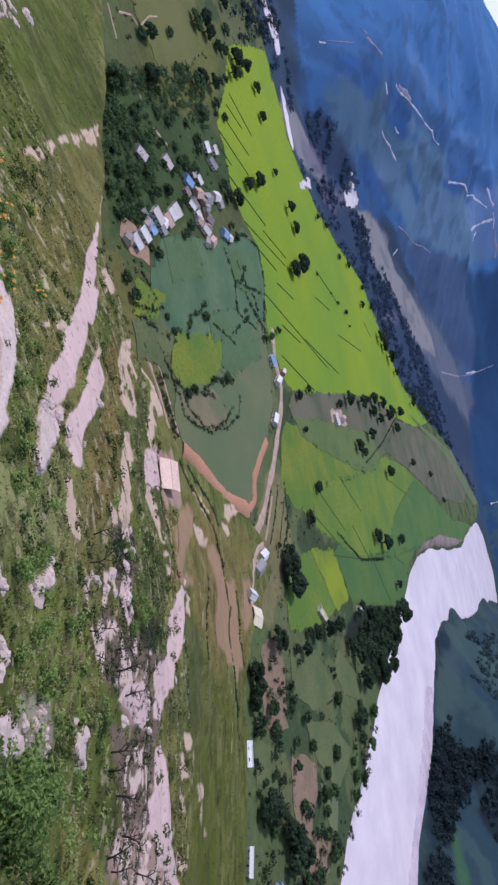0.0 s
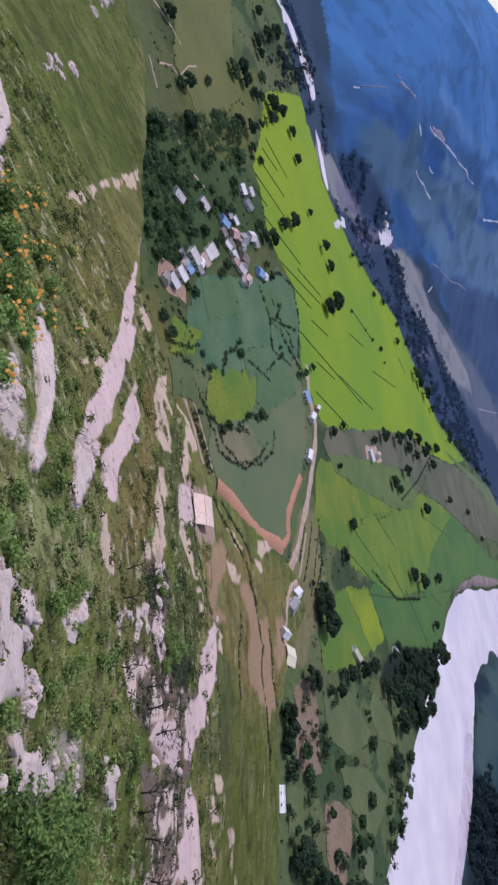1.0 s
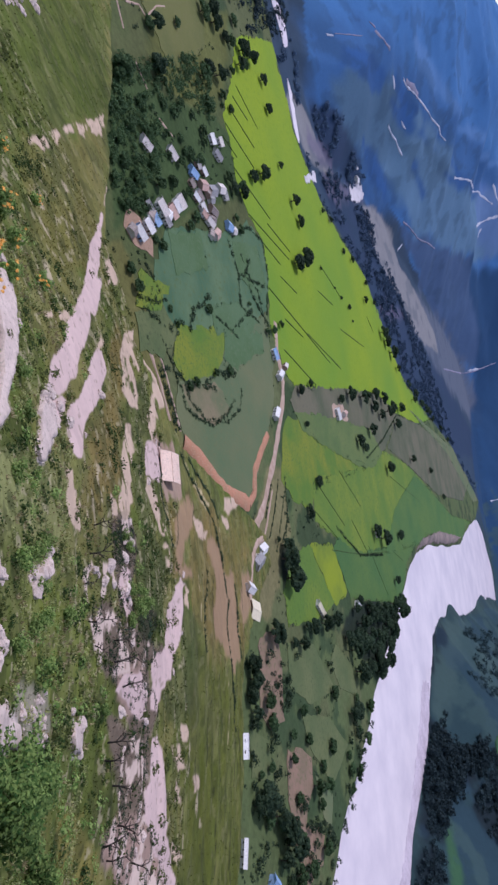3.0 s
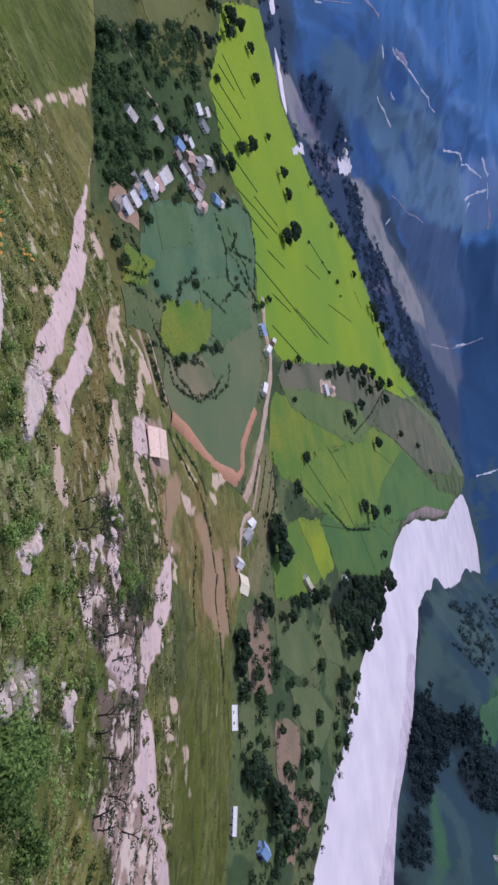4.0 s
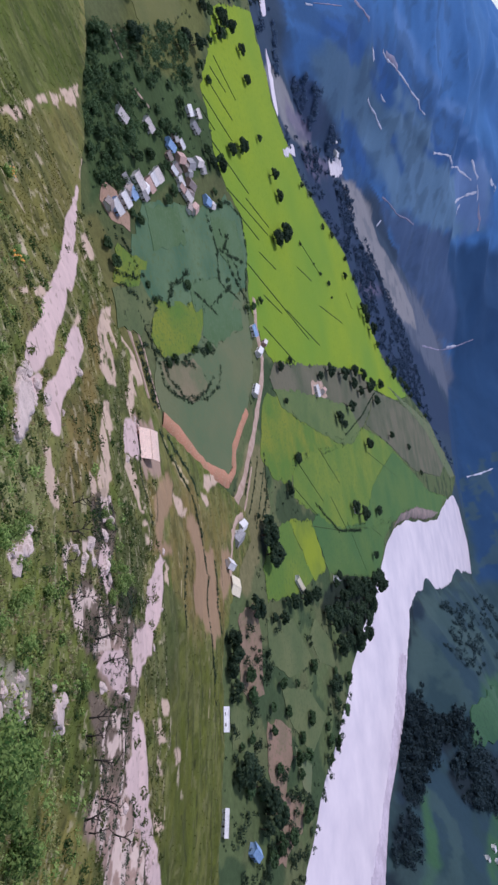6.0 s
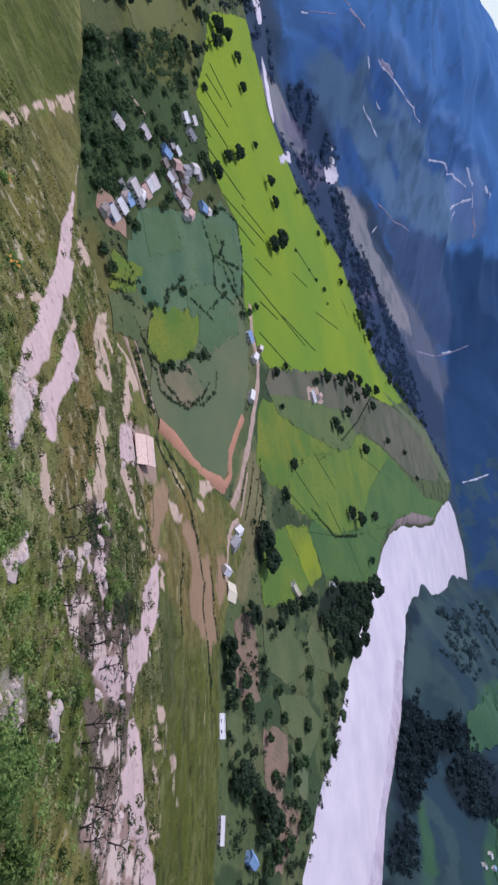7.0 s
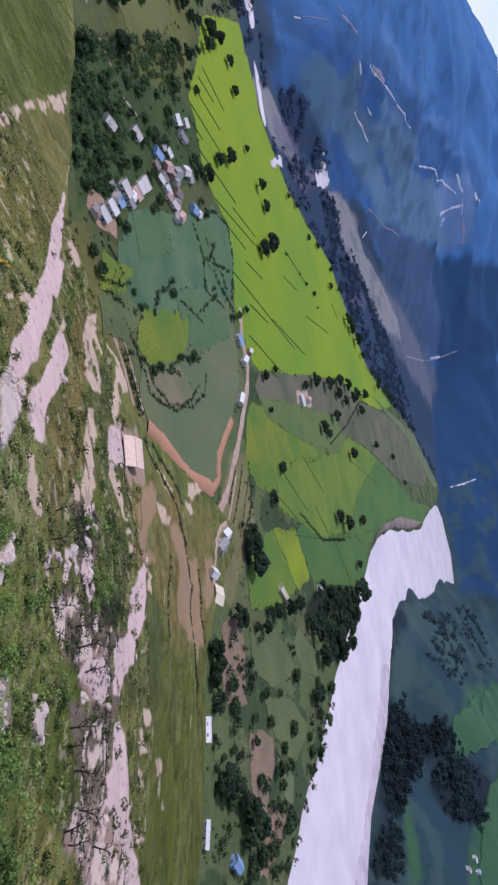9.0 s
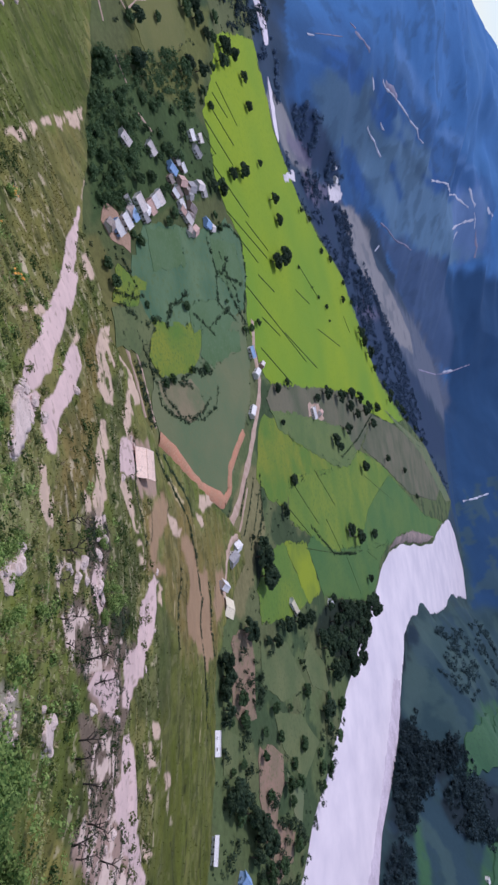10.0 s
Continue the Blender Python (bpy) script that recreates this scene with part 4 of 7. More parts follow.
FIELDS = []
FIELDS.append(("rice_field", RICE, "bright green rice field with dark bunds", [(-328, 553), (-371, 660), (-348, 680), (-293, 675), (-266, 700), (-235, 741), (-205, 819), (-179, 923), (-141, 1013), (-91, 1014), (-40, 1092), (35, 1324), (30, 1134), (5, 968), (-25, 835), (-29, 665), (-31, 549), (-38, 508), (-56, 498), (-77, 490), (-118, 505), (-147, 512), (-164, 489), (-186, 476), (-213, 479), (-232, 475), (-271, 508), (-304, 532)]))
FIELDS.append(("fallow_field", FALLOW, "dull grey-green fallow plot among trees", [(-30, 522), (-27, 668), (-19, 853), (9, 966), (45, 836), (53, 724), (14, 552), (-4, 517), (-21, 502)]))
FIELDS.append(("crop_field", MELLOW, "yellow-green crop field", [(-6, 482), (-4, 516), (15, 551), (57, 714), (46, 528), (61, 500), (49, 465), (34, 449), (11, 464)]))
FIELDS.append(("crop_field", CROP, "large green crop field above the river", [(58, 719), (51, 829), (83, 971), (161, 1190), (228, 1366), (310, 1735), (306, 1530), (191, 1051), (183, 934), (147, 716), (127, 621), (98, 558), (73, 506), (46, 521)]))
FIELDS.append(("crop_field", LIME, "narrow yellow-green crop strip", [(88, 482), (101, 536), (144, 553), (142, 516)]))
FIELDS.append(("crop_field", CROP, "green crop field beside a narrow strip", [(91, 436), (87, 477), (141, 511), (136, 458), (122, 408), (104, 412)]))
FIELDS.append(("crop_field", DEEPCROP, "green crop field on the river bank", [(100, 556), (128, 620), (185, 931), (186, 834), (213, 765), (193, 695), (150, 563), (104, 541)]))
FIELDS.append(("fallow_field", FALLOW, "grey bare field at the tip of the plateau", [(12, 970), (37, 1167), (107, 1520), (226, 1957), (240, 1648), (162, 1233), (82, 985), (47, 854)]))
FIELDS.append(("crop_field", OLIVE, "pale green strip along the plateau's edge", [(9, 1089), (118, 1637), (315, 2091), (284, 1906), (113, 1506)]))
FIELDS.append(("crop_field", TEAL, "blue-green vegetable field beside the village", [(-119, 342), (-136, 439), (-153, 479), (-146, 505), (-119, 504), (-90, 483), (-72, 414), (-64, 352), (-65, 319), (-76, 307), (-92, 319), (-109, 332)]))
FIELDS.append(("crop_field", MELLOW, "rounded yellow-green field ringed by hedges", [(-63, 330), (-66, 384), (-64, 405), (-49, 384), (-36, 369), (-35, 331), (-47, 320)]))
FIELDS.append(("crop_field", OLIVE, "olive-green field above a red earth bank", [(-63, 405), (-85, 481), (-55, 474), (-22, 460), (-3, 437), (37, 382), (29, 351), (-1, 315), (-22, 313), (-32, 320), (-35, 368)]))
FIELDS.append(("bare_field", CRESCENT, "bare tan crescent inside the olive field", [(-30, 325), (-33, 350), (-30, 372), (-18, 380), (-12, 352), (-19, 330)]))
FIELDS.append(("pasture", PASTURE, "smooth olive pasture beyond the hill's brow", [(-355, 403), (-435, 524), (-283, 460), (-240, 421), (-235, 390), (-260, 369)]))
FIELDS.append(("crop_field", MELLOW, "small light green plot", [(-90, 303), (-85, 328), (-73, 311), (-73, 293)]))
FIELDS.append(("bare_field", TAN, "bare tan plot below the brow", [(117, 359), (119, 380), (130, 384), (146, 380), (166, 370), (163, 350), (150, 343), (134, 351)]))
FIELDS.append(("bare_field", TAN, "long bare tan plot in the valley", [(188, 367), (198, 388), (209, 399), (221, 395), (228, 375), (236, 371), (246, 387), (257, 399), (264, 387), (260, 365), (262, 352), (258, 344), (247, 356), (232, 355), (210, 357)]))
FIELDS.append(("crop_field", MEDIUM, "mid-green crop plot below the farmhouse", [(-10, 505), (-5, 569), (5, 654), (20, 767), (49, 812), (58, 747), (48, 682), (18, 570), (0, 516)]))
FIELDS.append(("crop_field", DEEPCROP, "deep green end of the long crop field", [(150, 730), (120, 830), (105, 1020), (161, 1190), (228, 1366), (306, 1715), (306, 1530), (195, 1060), (186, 940)]))
FIELDS.append(("crop_field", TEAL_LIGHT, "pale green bed in the vegetable field", [(-130, 441), (-137, 490), (-112, 492), (-99, 468), (-112, 440)]))
FIELDS.append(("crop_field", TEAL_LIGHT, "green vegetable bed between hedges", [(-78, 379), (-88, 428), (-78, 459), (-69, 437), (-67, 383)]))
FIELDS.append(("crop_field", DULL, "green plot at the slope's foot", [(-66, 290), (-72, 320), (-62, 329), (-49, 305), (-52, 288)]))
FIELDS.append(("crop_field", TEAL_LIGHT, "green strip beside the rounded field", [(-64, 396), (-69, 463), (-60, 460), (-46, 404), (-50, 388)]))
FIELDS.append(("crop_field", TEAL_LIGHT, "pale green bed beside the village yard", [(-115, 342), (-126, 386), (-108, 387), (-97, 342)]))
for i, (nm, mt, lb, outl) in enumerate(FIELDS):
    tagged(draped(nm, grown(outl, 2.5), mt, lift=0.14 + 0.012 * i, step=4.5, amp=1.8, seed=20 + i), lb, "field", kind="structure")

# ---- leaves, shrubs and trees ----
def quad_mesh(name, quads, material):
    """One mesh from an array of n x 4 x 3 corners."""
    q = np.asarray(quads, np.float32)
    n = len(q)
    me = bpy.data.meshes.new(name)
    me.vertices.add(n * 4)
    me.vertices.foreach_set("co", q.ravel())
    me.loops.add(n * 4)
    me.loops.foreach_set("vertex_index", np.arange(n * 4, dtype=np.int32))
    me.polygons.add(n)
    me.polygons.foreach_set("loop_start", np.arange(n, dtype=np.int32) * 4)
    me.update(calc_edges=True)
    me.materials.append(material)
    return me


def leaves(centres, normals, length, width, rng):
    """Diamond leaves, bent along the middle, lying across the given normals."""
    c, nrm = np.asarray(centres, float), np.asarray(normals, float)
    n = len(c)
    nrm = nrm / np.maximum(1e-6, np.linalg.norm(nrm, axis=1))[:, None]
    side = rng.normal(size=(n, 3))
    side -= nrm * np.sum(side * nrm, axis=1)[:, None]
    side /= np.maximum(1e-6, np.linalg.norm(side, axis=1))[:, None]
    up = np.cross(nrm, side)
    l = (np.asarray(length) * rng.uniform(0.7, 1.3, n))[:, None]
    w = (np.asarray(width) * rng.uniform(0.7, 1.3, n))[:, None]
    return np.stack([c - up * l / 2, c + side * w / 2 - nrm * 0.12 * l, c + up * l / 2, c - side * w / 2 - nrm * 0.12 * l], 1)


def ball_points(n, rng):
    v = rng.normal(size=(n, 3))
    v /= np.linalg.norm(v, axis=1)[:, None]
    return v


def limb(bm, a, b, r0, r1, sides=6):
    """A tapered length of wood from a to b."""
    a, b = Vector(a), Vector(b)
    q = (b - a).to_track_quat("Z", "Y")
    rings = []
    for p, r in ((a, r0), (b, r1)):
        rings.append([bm.verts.new(p + q @ Vector((r * math.cos(2 * math.pi * i / sides), r * math.sin(2 * math.pi * i / sides), 0))) for i in range(sides)])
    for i in range(sides):
        bm.faces.new((rings[0][i], rings[0][(i + 1) % sides], rings[1][(i + 1) % sides], rings[1][i]))
    bm.faces.new(rings[1])


BARK = surface("bark", (0.10, 0.075, 0.055), (0.07, 0.055, 0.04), scale=1.0, fine=8.0, bump=0.6, bump_dist=0.05)
DEADWOOD = surface("dead_wood", (0.035, 0.028, 0.026), (0.055, 0.045, 0.04), scale=2.0, fine=12.0, bump=0.5, bump_dist=0.02)


def leaf_material(name, a, b):
    m, nodes, links, bsdf = mat_nodes(name)
    geo = nodes.new("ShaderNodeNewGeometry")
    info = nodes.new("ShaderNodeObjectInfo")
    mix = ramp_mix(nodes, links, geo.outputs["Random Per Island"], a, b)
    hsv = nodes.new("ShaderNodeHueSaturation")
    v = nodes.new("ShaderNodeMapRange")
    v.inputs[3].default_value, v.inputs[4].default_value = 0.75, 1.25
    links.new(info.outputs["Random"], v.inputs[0])
    links.new(v.outputs[0], hsv.inputs["Value"])
    links.new(mix.outputs[2], hsv.inputs["Color"])
    links.new(hsv.outputs[0], bsdf.inputs["Base Color"])
    bsdf.inputs["Roughness"].default_value = 0.7
    bsdf.inputs["Specular IOR Level"].default_value = 0.1
    # thin leaves let part of the light through
    tr = nodes.new("ShaderNodeBsdfTranslucent")
    links.new(hsv.outputs[0], tr.inputs["Color"])
    ms = nodes.new("ShaderNodeMixShader")
    ms.inputs[0].default_value = 0.4
    links.new(bsdf.outputs[0], ms.inputs[1])
    links.new(tr.outputs[0], ms.inputs[2])
    links.new(ms.outputs[0], nodes["Material Output"].inputs[0])
    return m


LEAF_TREE = leaf_material("tree_leaf", (0.026, 0.050, 0.032), (0.070, 0.105, 0.055))
LEAF_WOOD = leaf_material("river_wood_leaf", (0.018, 0.034, 0.044), (0.042, 0.066, 0.074))
# leaf green blued by distance haze put into the colour
LEAF_BANK = leaf_material("hazy_bank_wood_leaf", (0.026, 0.050, 0.062), (0.052, 0.086, 0.092))
LEAF_VILLAGE = leaf_material("village_leaf", (0.045, 0.090, 0.040), (0.095, 0.150, 0.065))
LEAF_SHRUB = leaf_material("shrub_leaf", (0.055, 0.080, 0.024), (0.14, 0.155, 0.05))
LEAF_BUSH = leaf_material("garden_bush_leaf", (0.070, 0.155, 0.032), (0.36, 0.46, 0.15))
LEAF_WEED = leaf_material("tall_weed_leaf", (0.19, 0.235, 0.06), (0.50, 0.49, 0.23))
LEAF_DARK = leaf_material("dark_weed_leaf", (0.020, 0.042, 0.012), (0.055, 0.090, 0.026))
LEAF_EMERALD = leaf_material("emerald_leaf", (0.035, 0.095, 0.022), (0.27, 0.37, 0.11))
LEAF_FLOWERING = leaf_material("flowering_bush_leaf", (0.055, 0.140, 0.025), (0.38, 0.50, 0.16))
LEAF_STRAW = leaf_material("straw_blade", (0.30, 0.25, 0.13), (0.58, 0.48, 0.28))
# far trees: distance haze is painted into the leaves as blue
LEAF_FLOOD_HAZE = leaf_material("hazy_flood_plain_leaf", (0.048, 0.085, 0.150), (0.085, 0.135, 0.22))


def grass_material():
    """Blades in the tone of the turf they grow from."""
    m = leaf_material("grass_blade", (0.1, 0.1, 0.03), (0.15, 0.15, 0.05))
    nodes, links = m.node_tree.nodes, m.node_tree.links
    at = nodes.new("ShaderNodeAttribute")
    at.attribute_name = "cover"
    links.new(at.outputs["Color"], nodes["Hue/Saturation/Value"].inputs["Color"])
    return m


GRASS_MAT = grass_material()


def make_tree(seed, clumps, tall, leaf):
    """A tree about ten metres wide: trunk with limbs, and a crown of leaf clumps."""
    rng = np.random.default_rng(seed)
    root = new("tree")
    bm = bmesh.new()
    top = 2.3 * tall
    limb(bm, (0, 0, -1.0), (0.2, 0.1, top * 0.55), 0.45, 0.32, 7)
    limb(bm, (0.2, 0.1, top * 0.55), (0.1, 0.3, top), 0.32, 0.2, 7)
    cs, ns, sizes = [], [], []
    for i in range(clumps):
        a = 2 * math.pi * (i + rng.uniform(-0.3, 0.3)) * 0.381966
        rad = 3.6 * math.sqrt((i + 0.6) / clumps) * rng.uniform(0.8, 1.15)
        c = np.array([rad * math.cos(a), rad * math.sin(a), top * rng.uniform(0.85, 1.1) + (4.2 * tall) * (1 - (rad / 4.6) ** 2) * rng.uniform(0.4, 1.0)])
        if i % 2 == 0:
            limb(bm, (0.15, 0.2, top * rng.uniform(0.55, 0.95)), c * 0.85 + np.array([0, 0, top * 0.12]), 0.16, 0.05, 5)
        n = 75
        b = ball_points(n, rng)
        rr = rng.uniform(1.0, 1.9)
        p = c + b * np.array([rr, rr, rr * 0.75]) * rng.uniform(0.55, 1.0, (n, 1))
        cs.append(p)
        ns.append(b + np.array([0, 0, 0.5]) + rng.normal(size=(n, 3)) * 0.35)
    cs, ns = np.concatenate(cs), np.concatenate(ns)
    part("trunk", bm, BARK, root, "", True)
    crown = new("crown", quad_mesh("crown", leaves(cs, ns, 1.25, 0.85, rng), leaf))
    crown.parent = root
    return root


TREE_KINDS = [make_tree(41 + i, c, h, m) for i, (c, h, m) in enumerate(((18, 1.0, LEAF_TREE), (24, 0.85, LEAF_TREE), (16, 1.2, LEAF_TREE), (28, 1.0, LEAF_TREE),
                                                                         (14, 0.8, LEAF_VILLAGE), (20, 0.7, LEAF_VILLAGE), (16, 0.95, LEAF_VILLAGE)))]
for ob in TREE_KINDS:
    tagged(ob, "dark green broadleaf tree with a rounded crown", "tree")
tree_used = [False] * len(TREE_KINDS)


def put_tree(x, y, size, label="", group=""):
    k = random.randrange(4, 7) if group in ("village trees", "trees between the valley plots") else random.randrange(4)
    s = size / (8.2 if group == "village trees" else 6.8)
    m = Matrix.LocRotScale((x, y, ground_z(x, y)), Euler((0, 0, random.uniform(0, 6.28))), (s * random.uniform(0.9, 1.1), s * random.uniform(0.9, 1.1), s * random.uniform(0.85, 1.15)))
    if tree_used[k]:
        ob = copy_thing(TREE_KINDS[k], Matrix.Identity(4))
    else:
        ob, tree_used[k] = TREE_KINDS[k], True
    ob.matrix_basis = m
    return tagged(ob, label, "tree", group)


def fill_trees(poly, count, lo, hi, label, group, apart=6.0, seed=3):
    rnd = random.Random(seed)
    xs, ys = [p[0] for p in poly], [p[1] for p in poly]
    got, tries = [], 0
    while len(got) < count and tries < count * 60:
        tries += 1
        x, y = rnd.uniform(min(xs), max(xs)), rnd.uniform(min(ys), max(ys))
        if outside(np.array([x]), np.array([y]), poly)[0] > 0 or any((x - a) ** 2 + (y - b) ** 2 < apart * apart for a, b in got):
            continue
        got.append((x, y))
        put_tree(x, y, rnd.uniform(lo, hi), label, group)


def clump_quads(x, y, z, size, per, leaf, rng):
    """Leaf clumps sitting on the ground at many places at once."""
    n = len(x)
    b = ball_points(n * per, rng)
    b[:, 2] = np.abs(b[:, 2]) * 0.9
    base = np.repeat(np.column_stack([x, y, z]), per, 0)
    s = np.repeat(size, per)[:, None]
    p = base + b * s * rng.uniform(0.35, 1.0, (n * per, 1))
    return leaves(p, b + np.array([0, 0, 0.4]) + rng.normal(size=b.shape) * 0.4, leaf * s[:, 0], leaf * 0.7 * s[:, 0], rng)


def hedge(line, size, label, seed):
    rng = np.random.default_rng(seed)
    pts = []
    for (ax, ay), (bx, by) in zip(line, line[1:]):
        n = max(2, int(math.hypot(bx - ax, by - ay) / (size * 0.8)))
        for i in range(n):
            if rng.random() < 0.84:
                t = (i + rng.random() * 0.7) / n
                pts.append((ax + (bx - ax) * t + rng.normal() * size * 0.3, ay + (by - ay) * t + rng.normal() * size * 0.3))
    p = np.array(pts)
    q = clump_quads(p[:, 0], p[:, 1], height(p[:, 0], p[:, 1]) - 0.1, size * rng.uniform(0.5, 1.25, len(p)), 42, 0.42, rng)
    return tagged(new("hedge", quad_mesh("hedge", q, LEAF_TREE)), label, "hedge", "hedges between the fields")


# ---- ribbons: bunds, tracks, scars ----
def ribbon(name, line, width, lift, material, seed=1, step=5.0, wobble=0.3, dip=0.6):
    """A raised strip along a line that follows the ground, with sloping flanks."""
    rnd = random.Random(seed)
    pts = []
    for (ax, ay), (bx, by) in zip(line, line[1:]):
        n = max(2, int(math.hypot(bx - ax, by - ay) / step))
        for i in range(n):
            pts.append((ax + (bx - ax) * i / n, ay + (by - ay) * i / n))
    pts.append(line[-1])
    place = []
    for i, (x, y) in enumerate(pts):
        (px, py), (qx, qy) = pts[max(0, i - 1)], pts[min(len(pts) - 1, i + 1)]
        d = math.hypot(qx - px, qy - py) or 1
        nx, ny = -(qy - py) / d, (qx - px) / d
        w = width * rnd.uniform(1 - wobble, 1 + wobble) / 2
        o = rnd.uniform(-wobble, wobble) * width * 0.3
        for k, z in ((-1.5, -dip), (-1, 0), (0, lift * 0.15), (1, 0), (1.5, -dip)):
            place.append((x + nx * (w * k + o), y + ny * (w * k + o), lift + z))
    pl = np.array(place)
    pl[:, 2] += height(pl[:, 0], pl[:, 1])
    bm = bmesh.new()
    vs = [bm.verts.new(v) for v in pl]
    rows = [vs[i:i + 5] for i in range(0, len(vs), 5)]
    for a, b in zip(rows, rows[1:]):
        for k in range(4):
            bm.faces.new((a[k], a[k + 1], b[k + 1], b[k]))
    bmesh.ops.recalc_face_normals(bm, faces=bm.faces)
    if sum(f.normal.z for f in bm.faces) < 0:
        bmesh.ops.reverse_faces(bm, faces=bm.faces)
    return mesh_object(name, bm, material, True)


BUND = surface("bund_grass", (0.035, 0.06, 0.015), (0.055, 0.085, 0.02), scale=0.2, fine=2.0, bump=0.5, bump_dist=0.2)
PALE = surface("pale_cut", (0.50, 0.49, 0.58), (0.34, 0.36, 0.46), scale=0.05, fine=0.5, bump=0.4, bump_dist=0.4)
REDCUT = surface("reddish_cut", (0.27, 0.22, 0.30), (0.18, 0.19, 0.28), scale=0.05, fine=0.5, bump=0.4, bump_dist=0.4)
WHITE_GRAVEL = surface("white_gravel", (0.62, 0.57, 0.62), (0.50, 0.46, 0.50), scale=0.1, fine=0.8, bump=0.4, bump_dist=0.3)
BUNDS = [[(-272, 516), (-251, 553)], [(-258, 502), (-249, 530)], [(-227, 473), (-208, 522)], [(-214, 463), (-205, 485)], [(-163, 487), (-143, 572)],
         [(-150, 494), (-134, 543)], [(-109, 501), (-55, 645)], [(-87, 527), (-75, 569)], [(-79, 586), (-50, 685)], [(-61, 510), (-33, 581)],
         [(-156, 682), (-129, 754)], [(-123, 537), (-114, 576)], [(-194, 474), (-171, 539)], [(-244, 490), (-228, 533)]]
BUNDS += [[(-165, 529), (-151, 579)], [(-126, 653), (-118, 702)], [(-93, 719), (-80, 824)], [(-122, 883), (-103, 907)]]
CROP_BUNDS = [[(46, 526), (93, 586)], [(46, 602), (88, 657)], [(94, 614), (134, 651)], [(128, 658), (190, 702)], [(103, 533), (127, 619), (154, 747)],
              [(80, 831), (143, 1025)], [(67, 509), (98, 556)], [(160, 770), (182, 818)]]
for i, ln in enumerate(BUNDS):
    tagged(ribbon("bund", ln, 0.8, 0.5, BUND, 60 + i), "dark grassy bund between bright rice plots", "bund", "bunds of the rice field")
for i, ln in enumerate(CROP_BUNDS):
    tagged(ribbon("bund", ln, 0.6, 0.4, BUND, 90 + i, 4.0, 0.6), "dark grassy bund between green crop plots", "bund", "bunds of the crop fields")
ROAD = [(-82, 500), (-60, 492), (-47, 492), (-36, 492), (-20, 482), (-5, 466), (21, 437), (46, 404), (60, 376)]
tagged(ribbon("dirt_road", ROAD, 4.6, 0.45, ROADDIRT, 5, 6.0, 0.25), "pinkish dirt road between the fields", "road", kind="structure")
tagged(ribbon("hill_track", [(49, 300), (46, 275), (48, 252), (54, 237), (62, 227)], 2.6, 0.3, ROADDIRT, 6, 4.0, 0.3), "pale dirt track along the hill's crest", "track", kind="structure")
PATHS = [(1.6, [(-60, 291), (-49, 296), (-32, 300), (-15, 302)]), (1.3, [(-56, 302), (-40, 307), (-25, 309), (-9, 311)]), (1.4, [(38, 425), (57, 404), (68, 390)]), (1.2, [(-294, 353), (-292, 361), (-287, 373), (-280, 382)]), (1.0, [(-249, 345), (-256, 362), (-252, 369), (-268, 387), (-275, 401)]), (0.9, [(-214, 343), (-202, 351)]), (1.2, [(-188, 359), (-183, 374)]), (1.0, [(-248, 334), (-229, 336)])]
for i, (w, ln) in enumerate(PATHS):
    tagged(ribbon("footpath", ln, w, 0.3, ROADDIRT, 30 + i, 3.0, 0.4), "pale footpath along a terrace edge", "path", kind="structure")
YARD = surface("trodden_earth", (0.38, 0.235, 0.175), (0.30, 0.20, 0.14), (0.22, 0.16, 0.10), scale=0.15, fine=1.2, bump=0.3, bump_dist=0.1)
RED_BANK = [[(-4, 312), (2, 322), (15, 337), (28, 352), (36, 372), (40, 381)], [(40, 381), (36, 392), (22, 400), (10, 420), (1, 436)]]
for i, ln in enumerate(RED_BANK):
    tagged(ribbon("earth_bank", ln, (7.5, 4.8)[i], 0.8, RED, 8 + i, 4.0, 0.16, 1.2), "bare red earth bank round the field's corner", "bank", kind="structure")
tagged(draped("bare_yard", [(-112, 293), (-104, 300), (-101, 318), (-110, 322), (-120, 312), (-122, 300)], YARD, lift=0.25, seed=5), "bare reddish earth yard beside the village", "yard", kind="structure")
